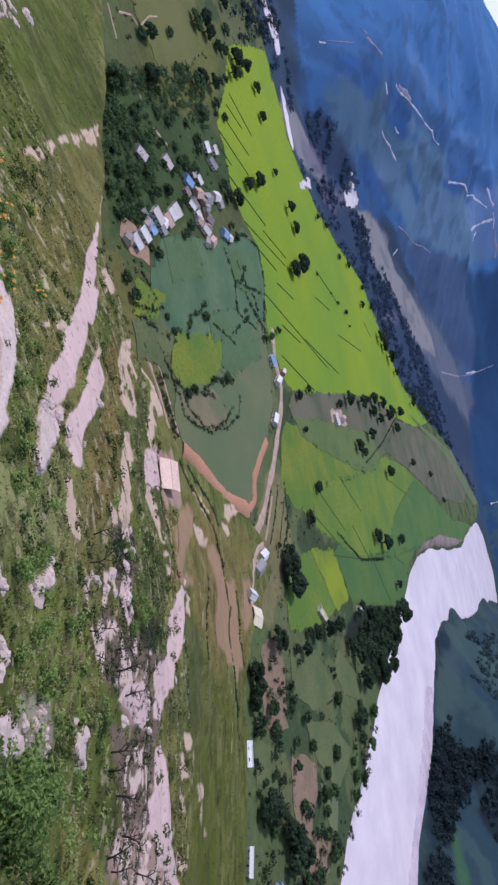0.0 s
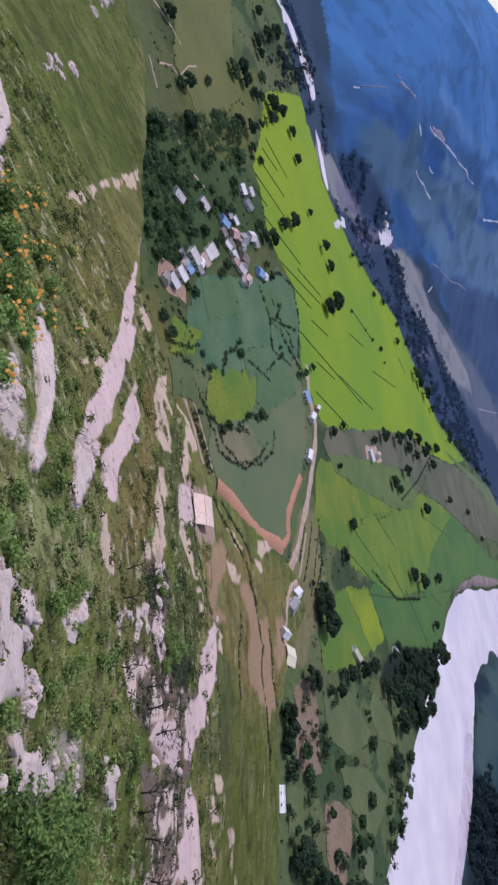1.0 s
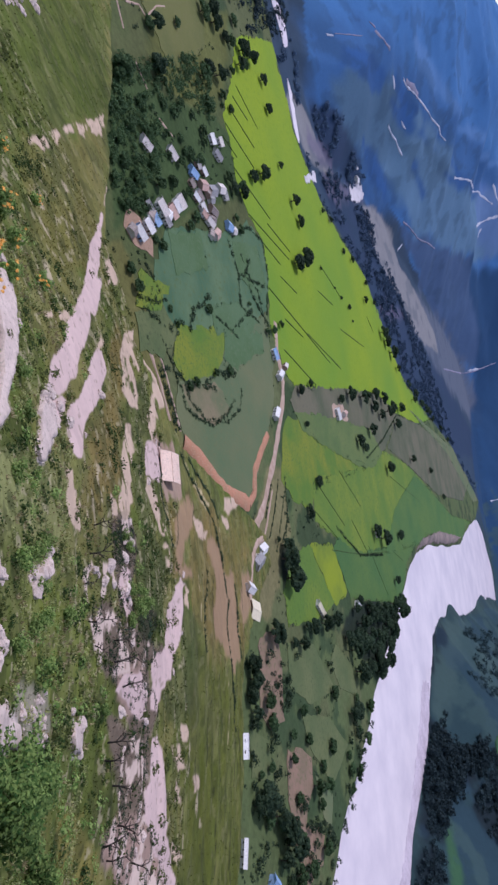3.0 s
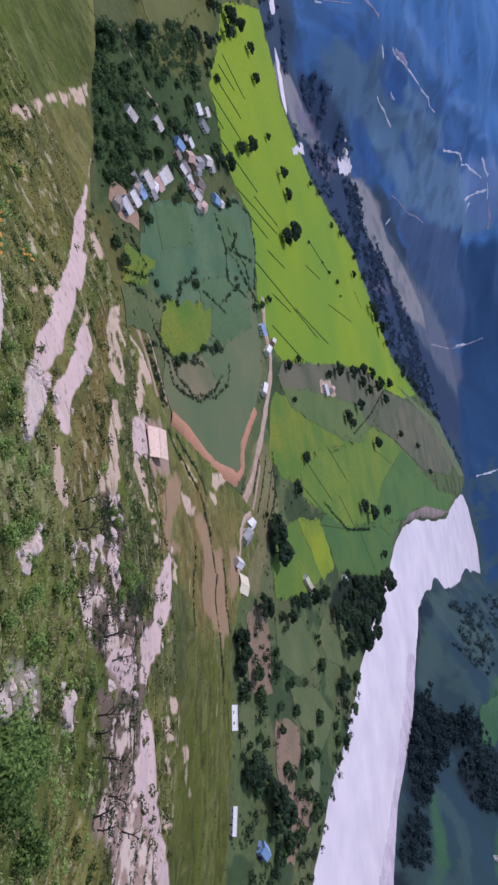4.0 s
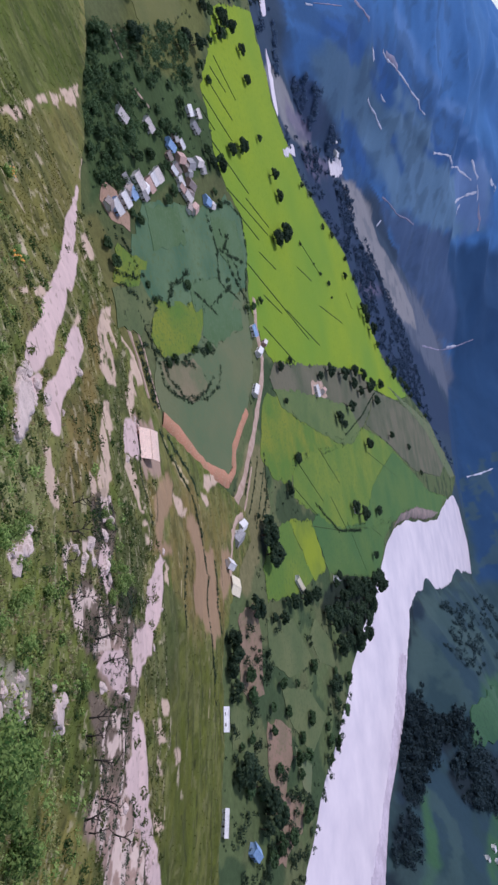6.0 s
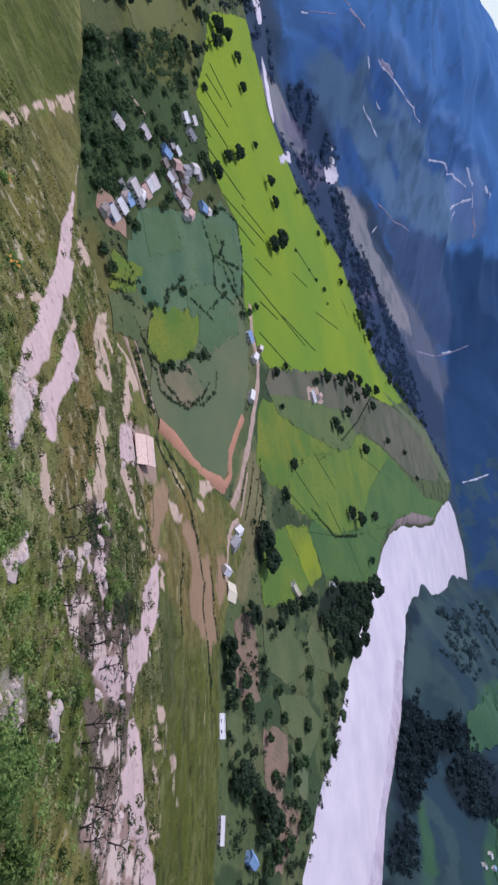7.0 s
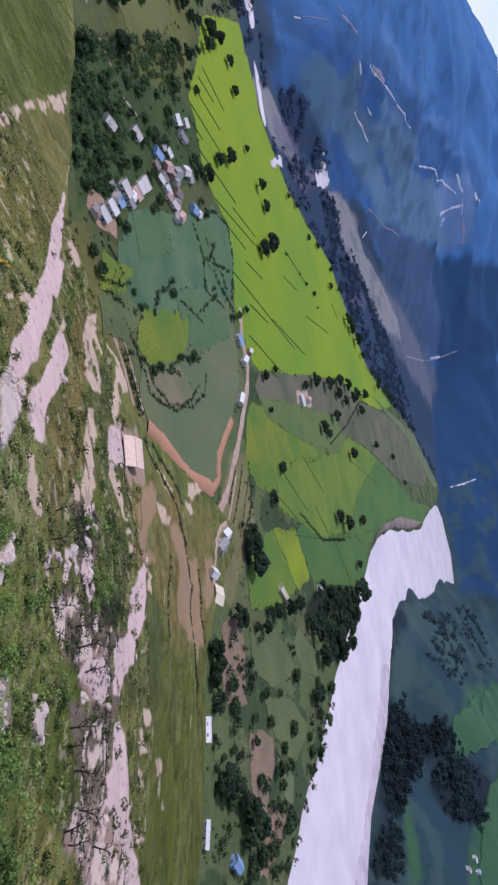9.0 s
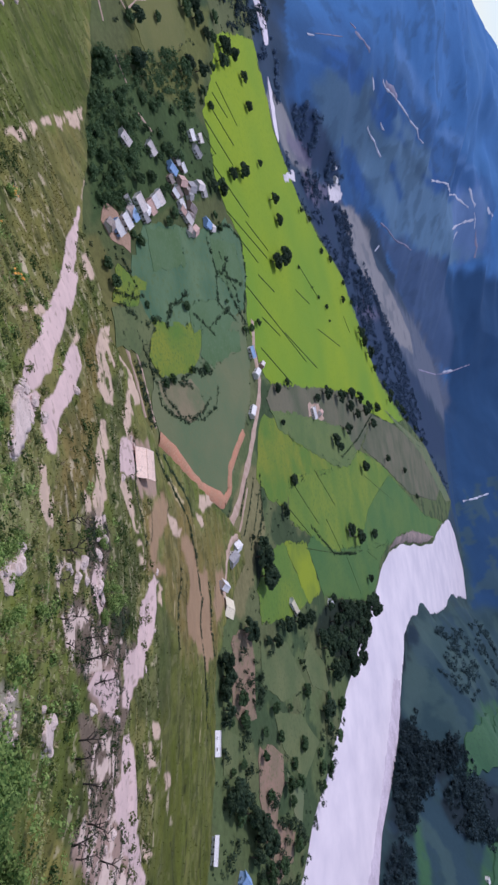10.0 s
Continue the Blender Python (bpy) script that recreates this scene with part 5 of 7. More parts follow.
FAR_CUTS = [(REDCUT, 9.5, [(-528, 1005), (-519, 1011), (-517, 1031), (-516, 1047)]), (REDCUT, 5.9, [(-538, 997), (-533, 1007)]), (REDCUT, 16.6, [(-524, 1184), (-529, 1231), (-527, 1262)]),
            (PALE, 7.5, [(-496, 1085), (-494, 1098), (-487, 1109)]), (PALE, 5.5, [(-518, 1159), (-524, 1236), (-525, 1294)]), (PALE, 4.8, [(-525, 1294), (-520, 1358), (-523, 1448), (-522, 1507)]),
            (PALE, 5.4, [(-445, 1135), (-448, 1215), (-436, 1260)]), (PALE, 6.9, [(-476, 1214), (-472, 1244)]), (PALE, 8.3, [(-504, 1714), (-522, 1813), (-535, 1938), (-612, 2293)]),
            (PALE, 10.3, [(-612, 2293), (-623, 2426), (-613, 2502)]), (PALE, 16.0, [(-667, 2471), (-649, 2509), (-624, 2556)]), (PALE, 13.7, [(-604, 2565), (-585, 2583), (-559, 2601)]),
            (PALE, 12.9, [(-584, 2574), (-571, 2511), (-551, 2446), (-498, 2249)]), (PALE, 17.6, [(-531, 2466), (-491, 2386)]), (PALE, 20.2, [(-642, 2694), (-628, 2728), (-637, 2872)]),
            (REDCUT, 4.9, [(-344, 1345), (-345, 1462), (-342, 1543), (-349, 1681)]), (REDCUT, 2.1, [(-475, 875), (-486, 907), (-506, 965)]), (PALE, 10.8, [(-79, 2510), (-80, 2606)]),
            (REDCUT, 7.9, [(-76, 1859), (-73, 2552), (-95, 2765)]), (REDCUT, 14.1, [(-558, 2623), (-512, 2689), (-474, 2689)]), 
            (PALE, 10.3, [(362, 2375), (373, 2464), (380, 2593)]), (PALE, 5.9, [(-298, 1361), (-311, 1381)]), (PALE, 5.2, [(-468, 857), (-471, 871)])]
for i, (tone, w, ln) in enumerate(FAR_CUTS):
    tagged(ribbon("hillside_cut", ln, w * 0.42, 0.7, tone, 120 + i, 7.0 + w, 0.75, 1.2), "pale ragged earth cut across the haze-blue mountainside", "earth cut", "cuts on the mountainside")
for i, ol in enumerate(([(-318, 972), (-338, 1024), (-333, 1082), (-305, 1015), (-296, 968)], [(-250, 690), (-279, 767), (-266, 765), (-241, 686)])):
    tagged(draped("gravel_bar", ol, WHITE_GRAVEL, lift=0.6, cell=12, amp=3, seed=140 + i), "white gravel bar beside the river", "gravel bar", kind="structure")
MUD = surface("river_mud", (0.30, 0.215, 0.205), (0.17, 0.145, 0.130), (0.10, 0.10, 0.075), scale=0.03, fine=0.4, bump=0.4, bump_dist=0.3)
tagged(draped("mud_bank", [(192, 911), (191, 990), (215, 1158), (249, 1298), (288, 1456), (278, 1364), (257, 1254), (219, 1094), (203, 997)], MUD, lift=0.9, cell=5, amp=2, seed=151), "brown mud bank where the river bends", "mud bank", kind="structure")
tagged(draped("bare_yard", [(-15, 622), (-13, 662), (3, 676), (9, 640), (-2, 618)], ROADDIRT, lift=0.3, amp=1.5, seed=152), "bare pinkish yard round the farmhouse", "yard", kind="structure")
VALLEY_PLOTS = [("crop_field", DULL, "dull green valley plot among hedges", [(133, 400), (150, 446), (193, 474), (182, 421), (157, 389)]),
                ("crop_field", DULL, "dull olive plot near the river", [(168, 496), (198, 527), (221, 526), (199, 487), (173, 475)]),
                ("crop_field", DULL, "dull plot below the wooded bank", [(178, 400), (203, 449), (238, 479), (242, 432), (204, 404)]),
                ("crop_field", OLIVE, "olive plot beside the bare ground", [(219, 403), (247, 427), (266, 410), (247, 404)]),
                ("crop_field", DULL, "dull green plot below the brow", [(151, 324), (168, 345), (190, 340), (173, 315)])]
for i, (nm, mt, lb, outl) in enumerate(VALLEY_PLOTS):
    tagged(draped(nm, outl, mt, lift=0.25, cell=8, seed=160 + i), lb, "field", kind="structure")
HILL_PLOTS = [("crop_field", HILLGREEN, "bright green field on the far hillside", [(540, 860), (592, 1308), (637, 1422), (720, 1150), (640, 820), (558, 745)]),
              ("crop_field", HILLGREEN, "green clearing between woods across the river", [(453, 938), (476, 1032), (560, 1220), (540, 1060), (507, 936), (488, 883)])]
for i, (nm, mt, lb, outl) in enumerate(HILL_PLOTS):
    tagged(draped(nm, outl, mt, lift=2.0, cell=14, step=14, amp=4, seed=170 + i, skirt=4), lb, "field", kind="structure")

# ---- trees ----
RICE_TREES = [(-307, 591, 7.9), (-281, 591, 6.7), (-207, 534, 9.8), (-197, 509, 7.5), (-232, 596, 4.4), (-205, 616, 8.3), (-188, 626, 8.9), (-142, 587, 12.4), (-151, 612, 14.2), (-152, 678, 2.9),
              (-130, 746, 3.2), (-123, 778, 5.3), (-144, 882, 7.5), (-138, 723, 2.5), (-107, 783, 2.7), (-176, 476, 7.9), (-174, 459, 6.8), (-312, 543, 11.7), (-315, 565, 8.8), (-294, 529, 8.3)]
EDGE_TREES = [(-106, 957, 12.9), (-96, 980, 13.2), (-80, 1008, 13.5), (-58, 1038, 8.7), (-18, 1200, 12.9), (12, 1300, 11.4), (1, 983, 11.5), (-34, 1130, 9.2), (-8, 1134, 8.5), (1, 1225, 9.9),
              (33, 1380, 10.9), (-170, 911, 5.4), (-147, 943, 5.6), (-193, 806, 5.6), (-223, 730, 5.1), (-221, 764, 5.4), (-190, 847, 5.8), (60, 1480, 10), (90, 1580, 9), (20, 1345, 9)]
FALLOW_TREES = [(-23, 690, 11.7), (-19, 750, 12.7), (-19, 652, 6.7), (18, 760, 11.5), (26, 695, 9.4), (69, 821, 11.1), (35, 717, 7.3), (4, 837, 9.8), (77, 1008, 8.4), (176, 1284, 8.6),
                (21, 934, 10.9), (-16, 869, 11.7), (-1, 526, 3.6), (-29, 525, 6.3), (-34, 557, 4.8), (-3, 918, 10.8), (114, 1172, 7.8), (-7, 804, 10.8), (2, 880, 12), (-22, 820, 11)]
CROP_TREES = [(120, 690, 10.8), (133, 719, 12.6), (149, 812, 9.7), (186, 747, 7.1), (66, 490, 6.0), (61, 492, 4.3), (46, 528, 7.3), (159, 580, 7.2), (160, 561, 7.0), (171, 605, 6.4), (69, 414, 3.3)]
BIG_TREES = [(83, 419, 12.8), (97, 421, 13.7), (75, 424, 8.3), (117, 374, 10.5), (123, 384, 7.2), (140, 420, 7.0), (135, 407, 4.5), (122, 337, 7.8), (130, 336, 7.8), (136, 329, 7.7),
             (225, 508, 10.4), (223, 498, 7.5), (187, 319, 12.6), (187, 313, 8.5), (215, 339, 12.1), (226, 342, 12.3), (205, 334, 8.4), (138, 448, 8.2), (144, 473, 8.6), (150, 501, 9.9),
             (146, 330, 5.9), (134, 436, 5.6), (227, 330, 7.1)]
VILLAGE_TREES = [(-197, 316, 13.4), (-205, 328, 9.0), (-221, 365, 9.0), (-248, 441, 11.4), (-304, 465, 12.4), (-228, 441, 10.3), (-247, 367, 7.0), (-178, 313, 7.1), (-169, 317, 7.1), (-147, 304, 7.4),
                 (-141, 316, 8.8), (-155, 336, 8.0), (-152, 319, 6.4), (-178, 393, 8.3), (-134, 306, 6.1), (-81, 293, 6.2), (-90, 290, 5.7), (-79, 375, 6.2), (-66, 330, 3.7), (-74, 325, 3.7),
                 (-109, 330, 5.7), (-111, 324, 4.4), (-180, 475, 8.8), (-242, 488, 6.6), (-279, 505, 6.9), (-247, 474, 8.3), (-178, 406, 7.0), (-180, 453, 6.8), (-151, 359, 6.9), (-144, 339, 7.3)]
GARDEN_TREES = [(-158, 303, 6.2), (-135, 292, 5.9), (-123, 297, 5.3), (-175, 338, 4.8), (-180, 362, 5.7), (-185, 383, 5.2), (-167, 373, 6.5), (-149, 377, 5.7), (-136, 382, 6.5), (-128, 371, 5.6),
                (-152, 453, 5.8), (-145, 460, 5.9), (-301, 545, 8.5), (-308, 519, 8.3), (-334, 538, 8.6), (-270, 412, 6.8), (-246, 410, 6.7), (-200, 368, 5.9), (-200, 382, 6.1), (-209, 409, 5.6),
                (-202, 421, 7.3), (-191, 338, 6.2), (-35, 338, 5.0), (-32, 330, 4.9), (-42, 389, 5.6), (-40, 367, 4.7), (-72, 474, 5.8), (-75, 489, 6.0), (-81, 508, 6.2), (-90, 447, 3.6)]
PASTURE_TREES = [(-314, 481, 9.8), (-307, 486, 8.9), (-257, 451, 9.0), (-261, 472, 9.3), (-369, 542, 7.8), (-358, 544, 6.6), (-305, 506, 7.1), (-390, 571, 9.4), (-409, 602, 9.8), (-250, 373, 7.9),
                 (-220, 363, 8.2), (-292, 367, 7.4), (-420, 549, 7.0), (-406, 561, 7.0)]
for trees_here, lb, gp in ((PASTURE_TREES, "dark broadleaf tree at the pasture's edge", "trees round the pasture"),
                           (RICE_TREES, "dark broadleaf tree standing alone in the rice", "trees in the rice field"),
                           (EDGE_TREES, "dark broadleaf tree on the plateau's edge", "trees on the plateau's edge"),
                           (FALLOW_TREES, "dark broadleaf tree round the fallow plot", "trees round the fallow plot"),
                           (CROP_TREES, "dark broadleaf tree among the green crops", "trees among the crops"),
                           (BIG_TREES, "large dark broadleaf tree in the valley", "large valley trees"),
                           (VILLAGE_TREES, "dark green broadleaf tree by the village", "village trees"),
                           (GARDEN_TREES, "small dark green tree between houses and fields", "village trees")):
    for x, y, s in trees_here:
        put_tree(x, y, s, lb, gp)
fill_trees([(152, 528), (175, 590), (205, 740), (222, 760), (224, 690), (238, 610), (215, 545), (190, 515)], 42, 8, 13, "dark broadleaf tree in the riverside wood", "riverside wood", 8, 11)
fill_trees([(-190, 300), (-120, 290), (-125, 330), (-150, 380), (-190, 420), (-240, 480), (-262, 490), (-240, 400), (-200, 340)], 16, 4, 7, "dark green broadleaf tree by the village", "village trees", 7, 12)
fill_trees([(140, 330), (250, 300), (285, 360), (280, 450), (270, 520), (250, 590), (200, 500), (150, 410)], 34, 3.5, 8, "dark green tree between small valley plots", "trees between the valley plots", 9, 15)

def wood(name, poly, count, lo, hi, material, label, seed, thin=-0.15):
    """A stand of trees too many to tell apart, as crowns of leaf clumps."""
    rng = np.random.default_rng(seed)
    xs, ys = [p[0] for p in poly], [p[1] for p in poly]
    x, y = rng.uniform(min(xs), max(xs), count * 6), rng.uniform(min(ys), max(ys), count * 6)
    ok = (outside(x, y, poly) < 0) & (fbm(x / 60, y / 60, 2, seed) > thin)
    x, y = x[ok][:count], y[ok][:count]
    z, s = height(x, y), rng.uniform(lo, hi, len(x)) / 2
    qs = []
    for k in range(3):
        ox, oy = rng.normal(size=len(x)) * s * 0.5, rng.normal(size=len(x)) * s * 0.5
        qs.append(clump_quads(x + ox, y + oy, z + s * rng.uniform(0.1, 0.9, len(x)), s * rng.uniform(0.6, 0.95, len(x)), 24, 0.5, rng))
    qs.append(clump_quads(x, y, z - 0.3, s * 0.7, 14, 0.6, rng))
    return tagged(new(name, quad_mesh(name, np.concatenate(qs), material)), label, "wood", kind="stuff")


wood("riverside_woods", [(370, 826), (395, 843), (426, 851), (444, 900), (467, 900), (468, 847), (450, 801), (434, 750), (434, 697), (420, 637), (406, 690), (391, 782)], 210, 9, 19, LEAF_WOOD, "dark woods on the bank across the river", 501, -0.10)
wood("hillside_woods", [(471, 838), (493, 892), (528, 925), (546, 845), (507, 792), (481, 785), (462, 787)], 130, 9, 18, LEAF_WOOD, "dark woods on the hills across the river", 511, -0.06)
wood("slope_woods", [(368, 1120), (672, 2061), (745, 2141), (589, 1399), (454, 1032), (418, 945), (389, 933)], 170, 8, 16, LEAF_BANK, "woods tinted with haze on the slope across the river", 512, -0.05)
wood("bank_thicket", [(416, 626), (427, 657), (439, 650), (451, 613), (432, 585)], 36, 6, 12, LEAF_WOOD, "dark thicket on the far river bank", 513, -0.1)
wood("meander_trees", [(-377, 801), (-378, 837), (-362, 938), (-349, 1046), (-319, 990), (-313, 885), (-327, 840), (-350, 806)], 90, 5, 10, LEAF_FLOOD_HAZE, "dark trees on the flood plain upstream", 514, 0.06)
wood("bluff_trees", [(-400, 672), (-290, 690), (-230, 765), (-172, 945), (-85, 1042), (-35, 1112), (120, 1660), (300, 2110), (270, 2130), (80, 1640), (-60, 1150), (-120, 1085), (-205, 970), (-265, 810), (-310, 745), (-400, 720)], 330, 5, 12, LEAF_FLOOD_HAZE, "dark trees on the slope below the rice", 502)
wood("floodplain_trees", [(-300, 748), (-245, 850), (-165, 1000), (-60, 1150), (20, 1380), (110, 1690), (40, 1690), (-110, 1480), (-220, 1230), (-300, 1080), (-320, 930), (-290, 800)], 800, 5, 11, LEAF_FLOOD_HAZE, "dark trees on the flood plain", 505)
wood("village_thicket", [(-190, 298), (-118, 288), (-122, 325), (-150, 385), (-190, 425), (-240, 485), (-262, 500), (-262, 440), (-225, 370), (-215, 330)], 290, 3.0, 6.5, LEAF_VILLAGE, "green thicket round the village houses", 503)
wood("valley_thicket", [(118, 330), (250, 290), (300, 300), (285, 360), (282, 450), (268, 530), (248, 600), (225, 560), (200, 500), (160, 460), (140, 400)], 150, 3, 8, LEAF_TREE, "dark thicket between the valley plots", 504)
wood("edge_thicket", [(-402, 584), (-467, 725), (-465, 783), (-417, 734), (-342, 574), (-365, 565)], 70, 5, 10, LEAF_WOOD, "dark trees between pasture and river", 506)
wood("reach_trees", [(-505, 690), (-520, 730), (-470, 765), (-400, 775), (-345, 745), (-350, 732), (-400, 765), (-455, 770), (-492, 728)], 90, 4, 8, LEAF_FLOOD_HAZE, "dark trees along the upstream reach", 509)

wood("bank_trees", [(387, 817), (392, 874), (420, 799), (436, 695), (425, 650), (418, 660), (394, 724)], 190, 4, 9, LEAF_WOOD, "dark trees along the far river bank", 507)
wood("hillside_thicket", [(431, 883), (449, 919), (521, 910), (539, 845), (486, 762), (467, 844)], 110, 5, 10, LEAF_WOOD, "dark thicket on the hills across the river", 508)

# ---- hedges ----
HEDGES = [(1.5, [(-58, 295), (-45, 301), (-28, 304), (-9, 307)]), (1.3, [(-58, 310), (-44, 317), (-32, 319)]), (2.1, [(-131, 432), (-109, 440), (-85, 431)]), (1.9, [(-110, 445), (-108, 489)]),
          (2.2, [(-64, 345), (-77, 355), (-87, 383)]), (1.3, [(-96, 308), (-83, 318), (-73, 306)]), (1.0, [(33, 440), (53, 420), (66, 404)]), (0.9, [(42, 448), (62, 428), (77, 411)]),
          (1.0, [(50, 451), (71, 434)]), (1.7, [(-32, 322), (-21, 321), (-15, 332), (-10, 352), (-16, 375), (-24, 390)]), (2.2, [(-34, 327), (-34, 352), (-40, 367), (-41, 398)]), (2.2, [(-77, 483), (-94, 463), (-111, 451), (-126, 467)]),
          (2.0, [(-72, 414), (-87, 454)]), (1.8, [(-44, 305), (-20, 308), (-6, 310)]), (1.8, [(-136, 439), (-151, 479), (-146, 506), (-119, 504), (-86, 483)]), (2.0, [(-72, 296), (-63, 318), (-61, 330)]),
          (1.3, [(31, 454), (61, 444), (76, 421)]), (1.3, [(31, 427), (53, 403)]), (1.7, [(-128, 450), (-112, 460), (-101, 473), (-76, 476)]), (1.7, [(-76, 385), (-70, 403), (-64, 416)]), (1.6, [(-77, 294), (-76, 312), (-79, 325)]), (1.8, [(-63, 323), (-68, 329), (-68, 340)]), (1.5, [(-87, 433), (-78, 465)]), (1.6, [(-43, 307), (-38, 325), (-24, 328), (-13, 346), (-11, 372), (-18, 396), (-31, 405)]), (2.4, [(-34, 341), (-31, 365)]), (2.4, [(-39, 379), (-40, 401)]), (1.6, [(47, 724), (34, 836), (10, 960)]), (1.8, [(90, 560), (128, 620), (150, 715)])]
for i, (s, ln) in enumerate(HEDGES):
    hedge(ln, s, "dark leafy hedge along the field's edge", 300 + i)
HILL_HEDGES = [(0.5, [(-2.9, 108.4), (1.1, 106.9), (4.7, 100.2), (7.5, 99.8), (10.4, 99.7), (14.0, 101.0), (16.6, 102.2)]),
               (0.7, [(1.0, 130.5), (4.3, 136.0), (8.2, 143.3), (13.3, 153.6), (18.8, 162.2), (23.8, 164.9), (29.6, 166.8), (34.8, 166.0), (42.1, 170.3)]),
               (0.6, [(2.7, 142.3), (6.8, 153.2), (11.1, 161.3), (16.8, 170.4), (21.7, 176.9)]),
               (0.55, [(26.7, 138.6), (33.1, 135.7), (36.5, 125.9), (41.8, 123.8)]),
               (0.6, [(43.2, 187.8), (52.3, 182.9), (57.2, 182.3), (66.4, 188.9)]),
               (0.6, [(37.7, 171.9), (44.5, 173.3), (49.0, 161.7), (59.1, 164.4), (73.3, 164.7)]),
               (0.5, [(58.2, 166.2), (65.0, 163.5), (77.9, 164.5)]),
               (0.4, [(15.8, 63.2), (18.3, 68.6), (20.7, 71.1), (21.0, 67.7)])]
for i, (s, ln) in enumerate(HILL_HEDGES):
    hedge(ln, s, "low dark shrubs along a terrace's edge", 330 + i)

# ---- loose vegetation ----
def scatter(n, r0, r1, az0, az1, rng):
    r = rng.uniform(0, 1, n) * (r1 - r0) + r0
    a = np.radians(rng.uniform(az0, az1, n))
    return r * np.sin(a), r * np.cos(a), r


def tufts(name, n, r0, r1, height_m, blades, material, label, seed, mask=None):
    rng = np.random.default_rng(seed)
    x, y, r = scatter(n, r0, r1, -44, 44, rng)
    z = height(x, y)
    keep = (z > 20) & (sand_mask(x, y) < 0.4)
    if mask is not None:
        keep &= mask(x, y)
    x, y, z, r = x[keep], y[keep], z[keep], r[keep]
    m = len(x)
    X, Y, Z = np.repeat(x, blades), np.repeat(y, blades), np.repeat(z, blades)
    k = m * blades
    s = np.repeat(rng.uniform(0.5, 1.3, m) * height_m * (0.6 + r / 90), blades)
    lean = rng.normal(size=(k, 2)) * 0.55
    w = s * 0.22
    a = rng.uniform(0, 6.28, k)
    sx, sy = np.cos(a) * w, np.sin(a) * w
    X, Y = X + rng.normal(size=k) * s * 0.25, Y + rng.normal(size=k) * s * 0.25
    b0, b1 = np.column_stack([X - sx, Y - sy, Z - 0.05]), np.column_stack([X + sx, Y + sy, Z - 0.05])
    mx, my, mz = X + lean[:, 0] * s * 0.7, Y + lean[:, 1] * s * 0.7, Z + s * rng.uniform(0.6, 1.0, k)
    q = np.stack([b0, b1, np.column_stack([mx + sx * 0.3, my + sy * 0.3, mz]), np.column_stack([mx - sx * 0.3, my - sy * 0.3, mz])], 1)
    me = quad_mesh(name, q, material)
    if material is GRASS_MAT:
        tone = np.repeat(np.repeat(cover(x, y, z), blades, 0) * rng.uniform(0.85, 1.45, (k, 1)), 4, 0)
        layer = me.color_attributes.new("cover", "FLOAT_COLOR", "POINT")
        layer.data.foreach_set("color", np.column_stack([np.minimum(tone, 0.7), np.ones(len(tone))]).astype(np.float32).ravel())
    return tagged(new(name, me), label, "grass", kind="stuff")


tufts("grass", 20000, 9, 110, 0.11, 6, GRASS_MAT, "green and olive grass tufts on the hillside", 401)
tufts("grass", 12000, 60, 340, 0.09, 5, GRASS_MAT, "short grass on the lower slope", 403)
tufts("grass", 3000, 12, 46, 0.22, 7, LEAF_WEED, "tall pale weeds close to the path", 405, lambda x, y: fbm(x / 5, y / 5, 3, 123) > 0.05)
rng = np.random.default_rng(410)
sx, sy, sr = scatter(1000, 14, 110, -44, 44, rng)
sz = height(sx, sy)
ok = (sz > 15) & (fbm(sx / 14, sy / 14, 3, 181) > -0.08) & ((parched_mask(sx, sy) < 0.5) | (rng.random(len(sx)) < 0.25)) & ~((sr > 105) & (sx > 20) & (rng.random(len(sx)) < 0.7))
sx, sy, sz, sr = sx[ok], sy[ok], sz[ok], sr[ok]
q = clump_quads(sx, sy, sz - 0.05, rng.uniform(0.25, 0.75, len(sx)) * (0.6 + sr / 110), 30, 0.42, rng)
tagged(new("shrub", quad_mesh("shrub", q, LEAF_SHRUB)), "low green shrubs scattered over the hillside", "shrubs", kind="stuff")
sx, sy, sr = scatter(700, 14, 72, -44, 44, rng)
sz = height(sx, sy)
ok = (sz > 15) & (fbm(sx / 11, sy / 11, 3, 183) > 0.04) & (sand_mask(sx, sy) < 0.5) & (parched_mask(sx, sy) < 0.5)
q = clump_quads(sx[ok], sy[ok], sz[ok] - 0.05, rng.uniform(0.3, 0.9, ok.sum()) * (0.6 + sr[ok] / 130), 42, 0.36, rng)
tagged(new("scrub", quad_mesh("scrub", q, LEAF_BUSH)), "fresh green scrub on the hillside", "scrub", kind="stuff")
sx, sy, sr = scatter(1500, 12, 44, -46, 44, rng)
sz = height(sx, sy)
ok = (fbm(sx / 4, sy / 4, 3, 184) > 0.04) & (sand_mask(sx, sy) < 0.3) & (np.degrees(np.arctan2(sx, sy)) < 40)
q = clump_quads(sx[ok], sy[ok], sz[ok] - 0.03, rng.uniform(0.18, 0.5, ok.sum()) * (0.7 + sr[ok] / 60), 34, 0.34, rng)
tagged(new("weeds", quad_mesh("weeds", q, LEAF_WEED)), "pale leafy weeds close to the path", "weeds", kind="stuff")
tufts("straw", 2500, 11, 60, 0.24, 7, LEAF_STRAW, "dry straw-coloured grass close to the path", 406, lambda x, y: fbm(x / 3.5, y / 3.5, 3, 126) > 0.10)
sx, sy, sr = scatter(2600, 12, 85, -46, 44, rng)
ok = (fbm(sx / 2.4, sy / 2.4, 3, 125) > 0.10) & (sand_mask(sx, sy) < 0.3) & (fbm(sx / 9, sy / 9, 3, 128) > -0.06)
